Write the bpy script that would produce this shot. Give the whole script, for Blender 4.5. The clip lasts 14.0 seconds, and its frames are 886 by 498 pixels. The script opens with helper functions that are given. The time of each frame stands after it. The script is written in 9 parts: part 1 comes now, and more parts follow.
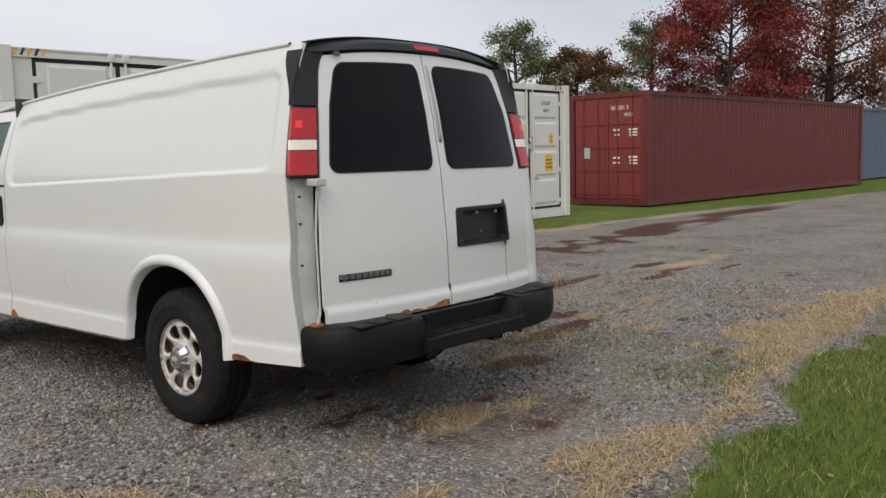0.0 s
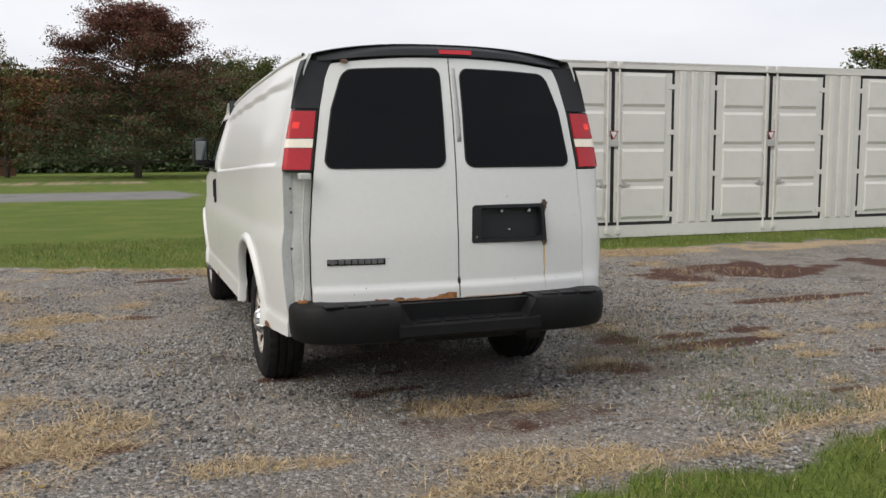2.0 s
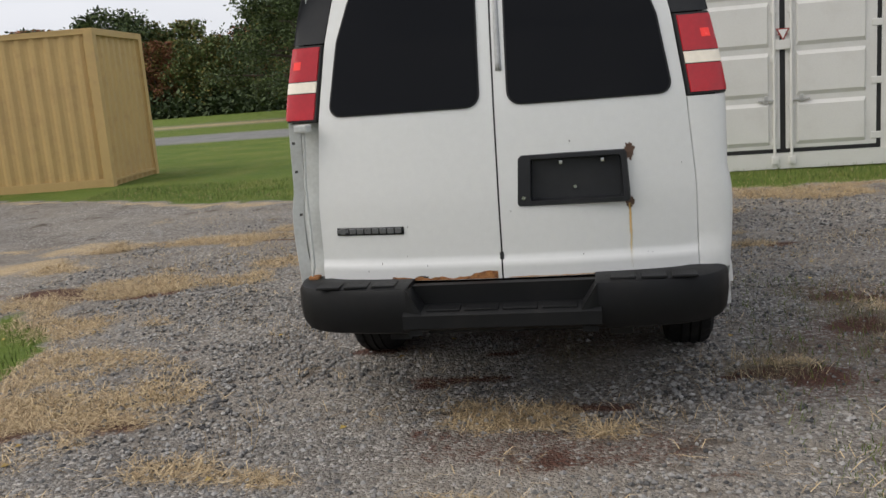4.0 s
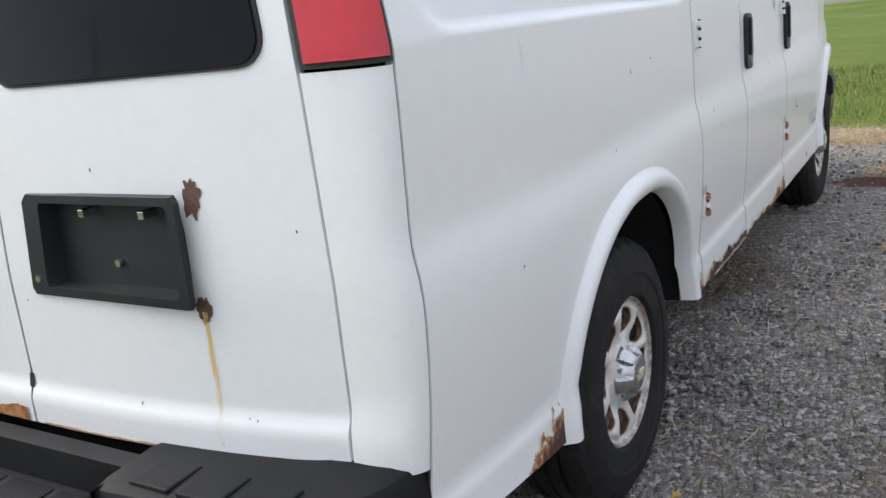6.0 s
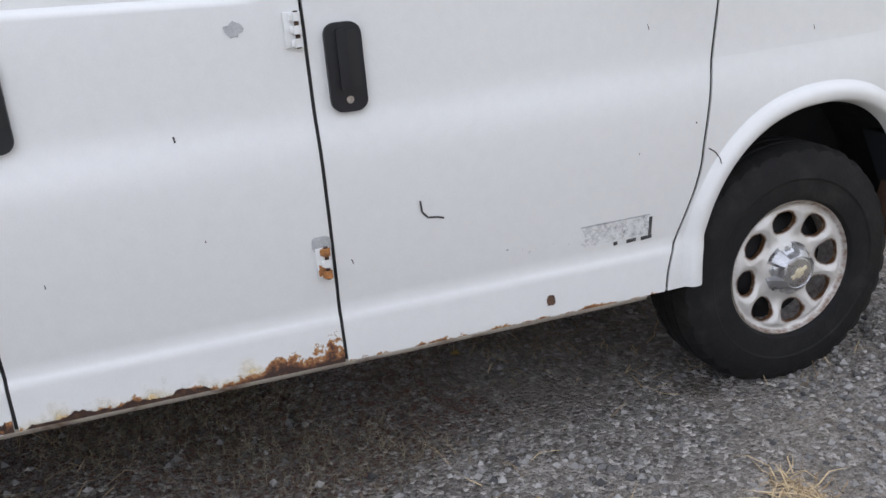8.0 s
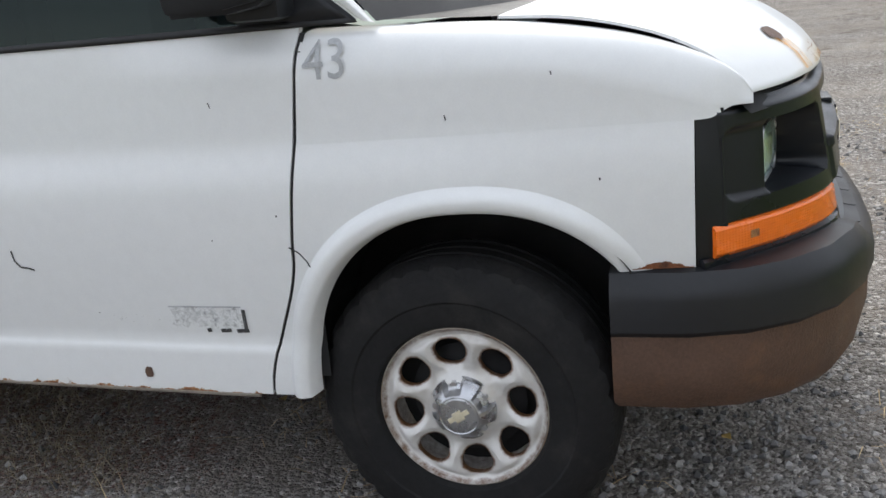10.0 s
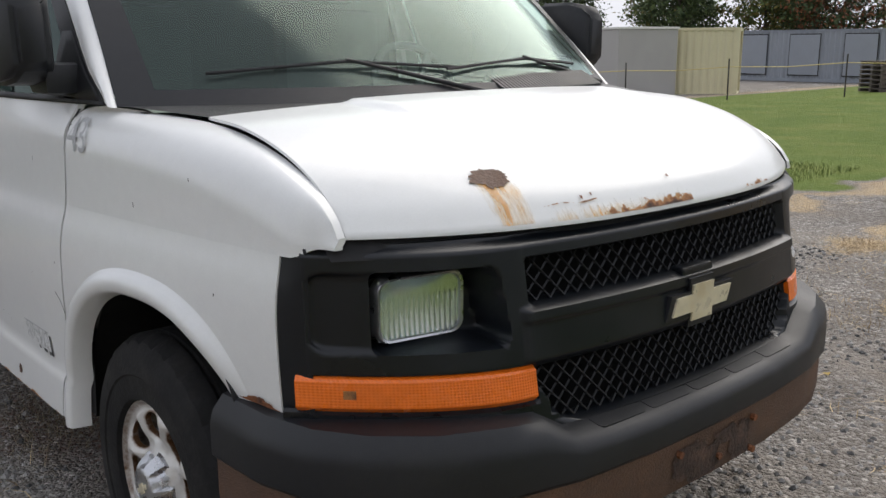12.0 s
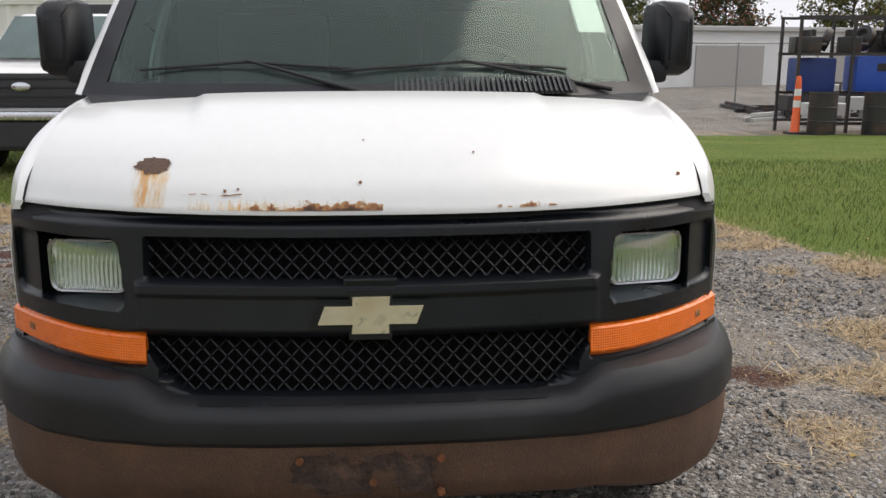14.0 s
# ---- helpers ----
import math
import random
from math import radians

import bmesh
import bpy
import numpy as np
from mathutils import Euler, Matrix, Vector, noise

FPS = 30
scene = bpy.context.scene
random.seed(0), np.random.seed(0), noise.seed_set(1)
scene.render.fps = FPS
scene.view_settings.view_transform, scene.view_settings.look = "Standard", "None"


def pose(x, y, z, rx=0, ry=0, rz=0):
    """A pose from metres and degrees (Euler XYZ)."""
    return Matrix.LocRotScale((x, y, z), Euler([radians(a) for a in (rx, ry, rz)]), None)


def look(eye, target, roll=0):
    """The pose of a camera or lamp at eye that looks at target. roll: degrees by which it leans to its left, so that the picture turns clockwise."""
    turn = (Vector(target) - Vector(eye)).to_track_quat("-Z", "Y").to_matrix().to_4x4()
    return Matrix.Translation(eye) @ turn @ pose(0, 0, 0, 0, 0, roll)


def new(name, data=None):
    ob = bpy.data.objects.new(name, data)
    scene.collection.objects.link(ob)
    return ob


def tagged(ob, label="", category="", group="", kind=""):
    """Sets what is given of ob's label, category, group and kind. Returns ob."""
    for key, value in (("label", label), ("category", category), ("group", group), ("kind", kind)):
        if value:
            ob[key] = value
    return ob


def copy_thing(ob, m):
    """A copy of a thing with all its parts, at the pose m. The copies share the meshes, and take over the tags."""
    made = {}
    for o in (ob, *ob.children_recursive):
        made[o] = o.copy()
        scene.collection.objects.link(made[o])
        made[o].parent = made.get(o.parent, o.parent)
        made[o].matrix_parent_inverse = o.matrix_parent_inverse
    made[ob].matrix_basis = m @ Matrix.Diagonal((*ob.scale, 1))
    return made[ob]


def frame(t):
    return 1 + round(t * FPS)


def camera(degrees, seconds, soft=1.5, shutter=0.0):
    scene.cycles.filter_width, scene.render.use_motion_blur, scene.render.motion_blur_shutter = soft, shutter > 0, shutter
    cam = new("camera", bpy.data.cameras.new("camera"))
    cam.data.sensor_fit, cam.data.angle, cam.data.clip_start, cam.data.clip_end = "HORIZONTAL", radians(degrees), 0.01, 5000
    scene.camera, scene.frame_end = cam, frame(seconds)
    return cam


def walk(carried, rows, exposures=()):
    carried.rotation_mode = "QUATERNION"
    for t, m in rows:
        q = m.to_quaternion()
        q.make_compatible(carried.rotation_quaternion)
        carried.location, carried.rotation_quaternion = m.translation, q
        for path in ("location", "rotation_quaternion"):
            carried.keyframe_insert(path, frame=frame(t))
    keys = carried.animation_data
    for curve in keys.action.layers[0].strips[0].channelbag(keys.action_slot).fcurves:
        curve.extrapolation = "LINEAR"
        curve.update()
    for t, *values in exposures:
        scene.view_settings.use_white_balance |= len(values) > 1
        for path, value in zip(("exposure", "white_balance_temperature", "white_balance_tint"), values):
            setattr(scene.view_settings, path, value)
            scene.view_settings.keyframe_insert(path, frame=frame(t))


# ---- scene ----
cam = camera(52.8, 14.0)
PATH = [
    (0, (-3.679, -3.003, 1.462), (-2.186, -1.69, 1.255), -1.4),
    (0.5, (-3.167, -3.936, 1.474), (-1.925, -2.385, 1.252), 0.5),
    (1, (-2.681, -4.324, 1.495), (-1.645, -2.627, 1.27), -0.3),
    (1.5, (-2.305, -4.527, 1.471), (-1.446, -2.735, 1.254), -0.6),
    (2, (-1.806, -4.559, 1.475), (-1.133, -2.688, 1.261), -0.3),
    (2.5, (-1.393, -4.316, 1.476), (-0.911, -2.388, 1.249), -1.2),
    (3, (-0.989, -4.094, 1.505), (-0.68, -2.132, 1.271), -2.6),
    (3.2, (-0.606, -4.047, 1.532), (-0.459, -2.071, 1.264), -3.1),
    (5.3, (1.177, -2.089, 1.490), (0.435, -0.293, 1.023), -6.6),
    (5.5, (1.319, -1.780, 1.522), (0.532, -0.007, 1.037), -7.1),
    (6, (1.819, -0.899, 1.476), (0.792, 0.727, 0.928), -6.8),
    (6.5, (2.2, 0.306, 1.539), (0.782, 1.524, 0.827), -9.6),
    (7, (2.53, 1.359, 1.499), (0.896, 2.244, 0.76), -8.1),
    (7.5, (2.879, 2.235, 1.494), (1.084, 2.751, 0.78), -8.8),
    (8, (3.098, 2.988, 1.408), (1.292, 3.557, 0.766), -5.0),
    (8.1, (3.109, 3.216, 1.425), (1.313, 3.828, 0.792), -3.6),
    (8.2, (3.112, 3.342, 1.462), (1.331, 3.987, 0.82), -2.9),
    (10.3, (2.8, 5.641, 1.41), (1.049, 4.865, 0.836), -4.7),
    (10.5, (2.746, 5.777, 1.451), (1.027, 4.926, 0.886), -3.6),
    (11, (2.507, 6.212, 1.416), (0.887, 5.174, 0.871), -1.9),
    (11.5, (2.176, 6.548, 1.43), (0.711, 5.279, 0.935), -1.3),
    (12, (1.809, 6.827, 1.464), (0.517, 5.367, 1.02), -0.2),
    (12.5, (1.407, 7.122, 1.473), (0.521, 5.383, 1.032), -0.0),
    (13, (0.914, 7.341, 1.47), (0.411, 5.459, 1.017), 0.5),
    (13.5, (0.414, 7.564, 1.468), (0.036, 5.641, 1.068), -2.9),
    (14, (-0.039, 7.658, 1.466), (-0.164, 5.711, 1.027), -0.0),
]
EXPOSURES = [(0, -0.08, 6450, 10), (0.6, 0.15, 6500, 11), (1.4, 0.15, 6500, 11), (2.4, 0.08, 6500, 10), (3.2, -0.02, 6500, 10), (5.3, 0.54, 6250, 11), (6.0, 0.78, 6050, 11), (6.6, 0.90, 5980, 13),
             (7.1, 1.16, 6000, 13), (7.6, 1.15, 6080, 13), (8.2, 0.92, 6180, 12), (10.3, 0.68, 6150, 9), (11.0, 0.36, 6200, 11), (11.7, 0.38, 6250, 11), (12.5, 0.04, 6450, 12), (13.2, 0.19, 6520, 12), (14, 0.36, 6520, 12)]
walk(cam, [(t, look(eye, target, roll)) for t, eye, target, roll in PATH], EXPOSURES)

# ---- world and sun ----
SUN_DIR = Vector((-0.63, -0.22, 0.70)).normalized()      # towards the sun: hazy light from behind the driver's side
world = bpy.data.worlds.new("overcast_sky")
scene.world = world
world.use_nodes = True
wt = world.node_tree
wt.nodes.clear()
w_out = wt.nodes.new("ShaderNodeOutputWorld")
w_bg = wt.nodes.new("ShaderNodeBackground")
w_sky = wt.nodes.new("ShaderNodeTexSky")
w_sky.sky_type, w_sky.sun_disc = "NISHITA", False
w_sky.sun_elevation = math.asin(SUN_DIR.z)
w_sky.sun_rotation = math.atan2(SUN_DIR.x, SUN_DIR.y)
w_sky.air_density, w_sky.dust_density = 1.0, 3.0
w_co = wt.nodes.new("ShaderNodeTexCoord")
w_map = wt.nodes.new("ShaderNodeMapping")
w_map.inputs["Scale"].default_value = (1.0, 1.0, 3.5)
w_noise = wt.nodes.new("ShaderNodeTexNoise")
w_noise.inputs["Scale"].default_value, w_noise.inputs["Detail"].default_value = 1.6, 5.0
w_ramp = wt.nodes.new("ShaderNodeValToRGB")
w_ramp.color_ramp.elements[0].position, w_ramp.color_ramp.elements[0].color = 0.32, (6.5, 6.7, 7.3, 1)
w_ramp.color_ramp.elements[1].position, w_ramp.color_ramp.elements[1].color = 0.68, (8.8, 8.8, 9.1, 1)
w_mix = wt.nodes.new("ShaderNodeMix")
w_mix.data_type = "RGBA"
w_mix.inputs["Factor"].default_value = 0.86
wt.links.new(w_co.outputs["Generated"], w_map.inputs["Vector"])
wt.links.new(w_map.outputs["Vector"], w_noise.inputs["Vector"])
wt.links.new(w_noise.outputs["Fac"], w_ramp.inputs["Fac"])
wt.links.new(w_sky.outputs["Color"], w_mix.inputs["A"])
wt.links.new(w_ramp.outputs["Color"], w_mix.inputs["B"])
wt.links.new(w_mix.outputs["Result"], w_bg.inputs["Color"])
w_bg.inputs["Strength"].default_value = 0.107
wt.links.new(w_bg.outputs["Background"], w_out.inputs["Surface"])

sun = new("sun", bpy.data.lights.new("sun", "SUN"))
sun.data.energy, sun.data.angle, sun.data.color = 1.82, radians(54), (1.0, 0.92, 0.80)
sun.matrix_world = look(SUN_DIR * 50, (0, 0, 0))


# ---- materials ----
def nodes_of(m):
    m.use_nodes = True
    t = m.node_tree
    return t, t.nodes["Principled BSDF"]


def mat(name, color, rough=0.5, metal=0.0, var=0.12, scale=6.0, fine=60.0, bump=0.0, bump_scale=80.0, dirt=None, dirt_amount=0.0,
        dirt_scale=3.0, coat=0.0, spec=0.5, rough_var=0.1, by_object=0.0):
    """A surface with colour variation at two scales, blotches of dirt and fine relief."""
    m = bpy.data.materials.new(name)
    t, b = nodes_of(m)
    L = t.links.new
    co = t.nodes.new("ShaderNodeTexCoord").outputs["Object"]
    big = t.nodes.new("ShaderNodeTexNoise")
    big.inputs["Scale"].default_value, big.inputs["Detail"].default_value = scale, 4
    small = t.nodes.new("ShaderNodeTexNoise")
    small.inputs["Scale"].default_value, small.inputs["Detail"].default_value = fine, 3
    for n in (big, small):
        L(co, n.inputs["Vector"])
    add = t.nodes.new("ShaderNodeMath")
    add.operation = "ADD"
    L(big.outputs["Fac"], add.inputs[0])
    L(small.outputs["Fac"], add.inputs[1])
    rng = t.nodes.new("ShaderNodeMapRange")
    rng.inputs["From Min"].default_value, rng.inputs["From Max"].default_value = 0.6, 1.4
    rng.inputs["To Min"].default_value, rng.inputs["To Max"].default_value = 1 - var, 1 + var
    L(add.outputs[0], rng.inputs["Value"])
    hsv = t.nodes.new("ShaderNodeHueSaturation")
    hsv.inputs["Color"].default_value = (*color, 1)
    value = rng.outputs["Result"]
    if by_object:
        info = t.nodes.new("ShaderNodeObjectInfo")
        r2 = t.nodes.new("ShaderNodeMapRange")
        r2.inputs["To Min"].default_value, r2.inputs["To Max"].default_value = 1 - by_object, 1 + by_object
        L(info.outputs["Random"], r2.inputs["Value"])
        mul = t.nodes.new("ShaderNodeMath")
        mul.operation = "MULTIPLY"
        L(value, mul.inputs[0])
        L(r2.outputs["Result"], mul.inputs[1])
        value = mul.outputs[0]
    L(value, hsv.inputs["Value"])
    out = hsv.outputs["Color"]
    if dirt:
        dn = t.nodes.new("ShaderNodeTexNoise")
        dn.inputs["Scale"].default_value, dn.inputs["Detail"].default_value, dn.inputs["Roughness"].default_value = dirt_scale, 8, 0.65
        L(co, dn.inputs["Vector"])
        dr = t.nodes.new("ShaderNodeMapRange")
        dr.inputs["From Min"].default_value, dr.inputs["From Max"].default_value = 0.44, 0.74
        dr.interpolation_type = "SMOOTHERSTEP"
        dr.inputs["To Max"].default_value = dirt_amount
        L(dn.outputs["Fac"], dr.inputs["Value"])
        mix = t.nodes.new("ShaderNodeMix")
        mix.data_type = "RGBA"
        L(dr.outputs["Result"], mix.inputs["Factor"])
        L(out, mix.inputs["A"])
        mix.inputs["B"].default_value = (*dirt, 1)
        out = mix.outputs["Result"]
    L(out, b.inputs["Base Color"])
    rr = t.nodes.new("ShaderNodeMapRange")
    rr.inputs["From Min"].default_value, rr.inputs["From Max"].default_value = 0.3, 0.7
    rr.inputs["To Min"].default_value, rr.inputs["To Max"].default_value = max(0.02, rough - rough_var), min(1, rough + rough_var)
    L(big.outputs["Fac"], rr.inputs["Value"])
    L(rr.outputs["Result"], b.inputs["Roughness"])
    b.inputs["Metallic"].default_value = metal
    b.inputs["Coat Weight"].default_value = coat
    b.inputs["Coat Roughness"].default_value = 0.13
    b.inputs["Specular IOR Level"].default_value = spec
    if bump:
        bn = t.nodes.new("ShaderNodeTexNoise")
        bn.inputs["Scale"].default_value, bn.inputs["Detail"].default_value = bump_scale, 4
        L(co, bn.inputs["Vector"])
        bp = t.nodes.new("ShaderNodeBump")
        bp.inputs["Strength"].default_value, bp.inputs["Distance"].default_value = bump, 0.01
        L(bn.outputs["Fac"], bp.inputs["Height"])
        L(bp.outputs["Normal"], b.inputs["Normal"])
    return m


def glass(name, color, rough=0.02, haze=0.0):
    """Thin tinted glass: a clear sheet with a mirror-like gloss."""
    m = bpy.data.materials.new(name)
    m.use_nodes = True
    t = m.node_tree
    t.nodes.clear()
    out = t.nodes.new("ShaderNodeOutputMaterial")
    tr = t.nodes.new("ShaderNodeBsdfTransparent")
    tr.inputs["Color"].default_value = (*color, 1)
    gl = t.nodes.new("ShaderNodeBsdfGlossy")
    gl.inputs["Roughness"].default_value = rough
    gl.inputs["Color"].default_value = (0.80, 0.97, 0.90, 1)
    fr = t.nodes.new("ShaderNodeFresnel")
    fr.inputs["IOR"].default_value = 1.36
    mx = t.nodes.new("ShaderNodeMixShader")
    t.links.new(fr.outputs[0], mx.inputs[0])
    veil = t.nodes.new("ShaderNodeBsdfDiffuse")          # pale green haze, painting in an even reflection on the glass
    veil.inputs["Color"].default_value = (0.40, 0.50, 0.46, 1)
    veiled = t.nodes.new("ShaderNodeMixShader")
    veiled.inputs[0].default_value = haze
    t.links.new(tr.outputs[0], veiled.inputs[1])
    t.links.new(veil.outputs[0], veiled.inputs[2])
    t.links.new(veiled.outputs[0], mx.inputs[1])
    t.links.new(gl.outputs[0], mx.inputs[2])
    t.links.new(mx.outputs[0], out.inputs["Surface"])
    return m


M = {}
M["paint"] = mat("white_van_paint", (0.71, 0.72, 0.715), 0.40, var=0.03, scale=30, fine=220, coat=0.5, rough_var=0.02)
M["inner_paint"] = mat("dusty_inner_steel", (0.52, 0.54, 0.53), 0.6, var=0.12, scale=7, dirt=(0.3, 0.28, 0.24), dirt_amount=0.5)
M["dark"] = mat("dark_underbody", (0.012, 0.012, 0.013), 0.85, var=0.2, scale=9)
M["plastic"] = mat("black_textured_plastic", (0.0115, 0.0125, 0.015), 0.48, var=0.18, scale=5, bump=0.10, bump_scale=420, dirt=(0.030, 0.030, 0.031), dirt_amount=0.3, dirt_scale=3, spec=0.38)
M["grey_plastic"] = mat("faded_grey_plastic", (0.022, 0.024, 0.027), 0.45, var=0.15, scale=4, bump=0.10, bump_scale=420, dirt=(0.05, 0.048, 0.045), dirt_amount=0.35, spec=0.4)
M["rubber"] = mat("tyre_rubber", (0.0095, 0.0095, 0.010), 0.8, var=0.3, scale=12, bump=0.25, bump_scale=90, dirt=(0.045, 0.042, 0.038), dirt_amount=0.35, dirt_scale=7, spec=0.3)
M["seal"] = mat("black_rubber_seal", (0.01, 0.01, 0.011), 0.6)
M["tint"] = mat("dark_privacy_glass", (0.004, 0.0045, 0.006), 0.06, var=0.05, rough_var=0.02, spec=0.13)
M["chrome"] = mat("worn_chrome", (0.62, 0.63, 0.65), 0.22, 1.0, var=0.08, scale=20)
M["rust"] = mat("flaking_rust", (0.20, 0.075, 0.03), 0.9, var=0.5, scale=30, fine=160, bump=0.8, bump_scale=120, dirt=(0.05, 0.022, 0.015), dirt_amount=0.8, dirt_scale=28)
M["rust_bright"] = mat("orange_rust", (0.36, 0.16, 0.055), 0.9, var=0.5, scale=40, fine=180, bump=0.5, bump_scale=150, dirt=(0.10, 0.042, 0.022), dirt_amount=1.0, dirt_scale=45)
M["rust_stain"] = mat("rust_water_stain", (0.46, 0.29, 0.15), 0.7, var=0.35, scale=30, fine=140, dirt=(0.20, 0.085, 0.035), dirt_amount=0.9, dirt_scale=40)
M["rust_wash"] = mat("orange_rust_wash", (0.66, 0.46, 0.20), 0.5, var=0.2, scale=18, fine=90, dirt=(0.60, 0.52, 0.36), dirt_amount=0.7, dirt_scale=20)
M["sill"] = mat("dirty_rusting_sill_paint", (0.46, 0.42, 0.36), 0.7, var=0.2, scale=9, fine=90, dirt=(0.13, 0.07, 0.04), dirt_amount=0.95, dirt_scale=7)
M["rust_brown"] = mat("brown_rusted_chrome", (0.105, 0.062, 0.043), 0.6, 0.25, var=0.3, scale=9, fine=120, bump=0.35, bump_scale=200, dirt=(0.17, 0.09, 0.05), dirt_amount=0.6, dirt_scale=12)
M["orange"] = mat("orange_signal_lens", (0.85, 0.17, 0.012), 0.22, var=0.08, scale=20, bump=0.25, bump_scale=240, coat=0.2)
M["red_lens"] = mat("red_lamp_lens", (0.46, 0.005, 0.014), 0.16, var=0.12, scale=20, coat=0.25)
M["sticker"] = mat("grey_residue_and_shade", (0.40, 0.41, 0.42), 0.6, var=0.25, scale=40, fine=200)
M["scuff"] = mat("dark_scuff", (0.05, 0.05, 0.05), 0.7, var=0.4, scale=50)
M["rust_hole"] = mat("dark_rust_hole", (0.050, 0.028, 0.020), 0.95, var=0.5, scale=40, fine=200, bump=0.8, bump_scale=150, dirt=(0.16, 0.075, 0.035), dirt_amount=0.7, dirt_scale=45)
M["gold"] = mat("tarnished_gold_badge", (0.70, 0.64, 0.47), 0.35, 0.3, var=0.1, scale=30, dirt=(0.45, 0.33, 0.15), dirt_amount=0.5, dirt_scale=15)
M["bowl"] = mat("silvered_reflector", (0.86, 0.87, 0.88), 0.16, 0.85, var=0.05, scale=30, rough_var=0.03)
M["lamp_glass"] = mat("headlamp_glass", (0.50, 0.53, 0.55), 0.10, 0.85, var=0.2, scale=25, bump=0.12, bump_scale=60, coat=0.6)
M["windshield"] = glass("green_tinted_windshield", (0.66, 0.80, 0.75), 0.12, 0.06)
M["lens"] = glass("headlamp_lens", (0.93, 0.95, 0.95), 0.03)
M["door_glass"] = glass("grey_tinted_door_glass", (0.22, 0.25, 0.25))
M["dash"] = mat("grey_dashboard", (0.42, 0.50, 0.47), 0.6, var=0.1, scale=6, bump=0.1, bump_scale=300)
M["seat"] = mat("charcoal_seat_cloth", (0.05, 0.053, 0.057), 0.9, var=0.15, scale=10)
M["rear_plastic"] = mat("black_bumper_plastic", (0.0055, 0.006, 0.007), 0.55, var=0.2, scale=5, bump=0.10, bump_scale=420, dirt=(0.022, 0.020, 0.019), dirt_amount=0.3, dirt_scale=4, spec=0.25)
M["mirror"] = mat("dim_mirror_glass", (0.22, 0.23, 0.24), 0.05, 1.0, var=0.05, rough_var=0.02)


def prisms(m, scale, strength):
    """Fine upright and level ridges moulded into a lens."""
    t, b = nodes_of(m)
    N, L = t.nodes.new, t.links.new
    co = N("ShaderNodeTexCoord").outputs["Object"]
    add = N("ShaderNodeMath")
    add.operation = "ADD"
    for k, way in enumerate(("X", "Z")):
        w = N("ShaderNodeTexWave")
        w.bands_direction = way
        w.inputs["Scale"].default_value = scale
        L(co, w.inputs["Vector"])
        L(w.outputs["Fac"], add.inputs[k])
    bp = N("ShaderNodeBump")
    bp.inputs["Strength"].default_value, bp.inputs["Distance"].default_value = strength, 0.002
    L(add.outputs[0], bp.inputs["Height"])
    L(bp.outputs["Normal"], b.inputs["Normal"])


prisms(M["orange"], 52, 0.28)
prisms(M["red_lens"], 60, 0.09)


def lit(name, color, glow, strength):
    m = mat(name, color, 0.2, var=0.1, scale=20)
    b = m.node_tree.nodes["Principled BSDF"]
    b.inputs["Emission Color"].default_value, b.inputs["Emission Strength"].default_value = (*glow, 1), strength
    return m


M["lit_red"] = lit("lit_red_bulb_lens", (0.6, 0.03, 0.03), (1.0, 0.05, 0.03), 0.35)
M["lit_white"] = lit("lit_reverse_lens", (0.72, 0.68, 0.60), (1.0, 0.85, 0.65), 0.15)
M["paper"] = mat("white_paper", (0.8, 0.79, 0.76), 0.7, var=0.03)


# ---- building helpers ----
def mesh_object(name, bm, material, smooth=False, sharp=None):
    me = bpy.data.meshes.new(name)
    bm.to_mesh(me)
    bm.free()
    me.materials.append(material)
    if smooth:
        for p in me.polygons:
            p.use_smooth = True
        if sharp is not None:
            me.set_sharp_from_angle(angle=radians(sharp))
    return new(name, me)


def part(name, bm, material, parent, label="", smooth=False, sharp=35):
    ob = mesh_object(name, bm, material, smooth, sharp)
    ob.parent = parent
    return tagged(ob, label)


def thing(name, label, category, group="", kind="", at=(0, 0, 0), rz=0):
    e = new(name)
    e.matrix_world = pose(*at, 0, 0, rz)
    return tagged(e, label, category, group, kind)


def box(bm, x0, x1, y0, y1, z0, z1, bev=0.0, m=None):
    r = bmesh.ops.create_cube(bm, size=1.0)
    vs = r["verts"]
    bmesh.ops.scale(bm, vec=(x1 - x0, y1 - y0, z1 - z0), verts=vs)
    bmesh.ops.translate(bm, vec=((x0 + x1) / 2, (y0 + y1) / 2, (z0 + z1) / 2), verts=vs)
    if bev > 0:
        es = list({e for v in vs for e in v.link_edges})
        rb = bmesh.ops.bevel(bm, geom=es, offset=bev, segments=2, affect="EDGES", profile=0.6)
        vs = list({v for f in rb["faces"] for v in f.verts} | {v for v in vs if v.is_valid})
    if m is not None:
        bmesh.ops.transform(bm, matrix=m, verts=[v for v in vs if v.is_valid])
    return bm


def cyl(bm, p0, p1, r, seg=12, r2=None):
    a, b = Vector(p0), Vector(p1)
    d = b - a
    q = d.to_track_quat("Z", "Y").to_matrix().to_4x4()
    bmesh.ops.create_cone(bm, cap_ends=True, segments=seg, radius1=r, radius2=r if r2 is None else r2, depth=d.length,
                          matrix=Matrix.Translation((a + b) / 2) @ q)
    return bm


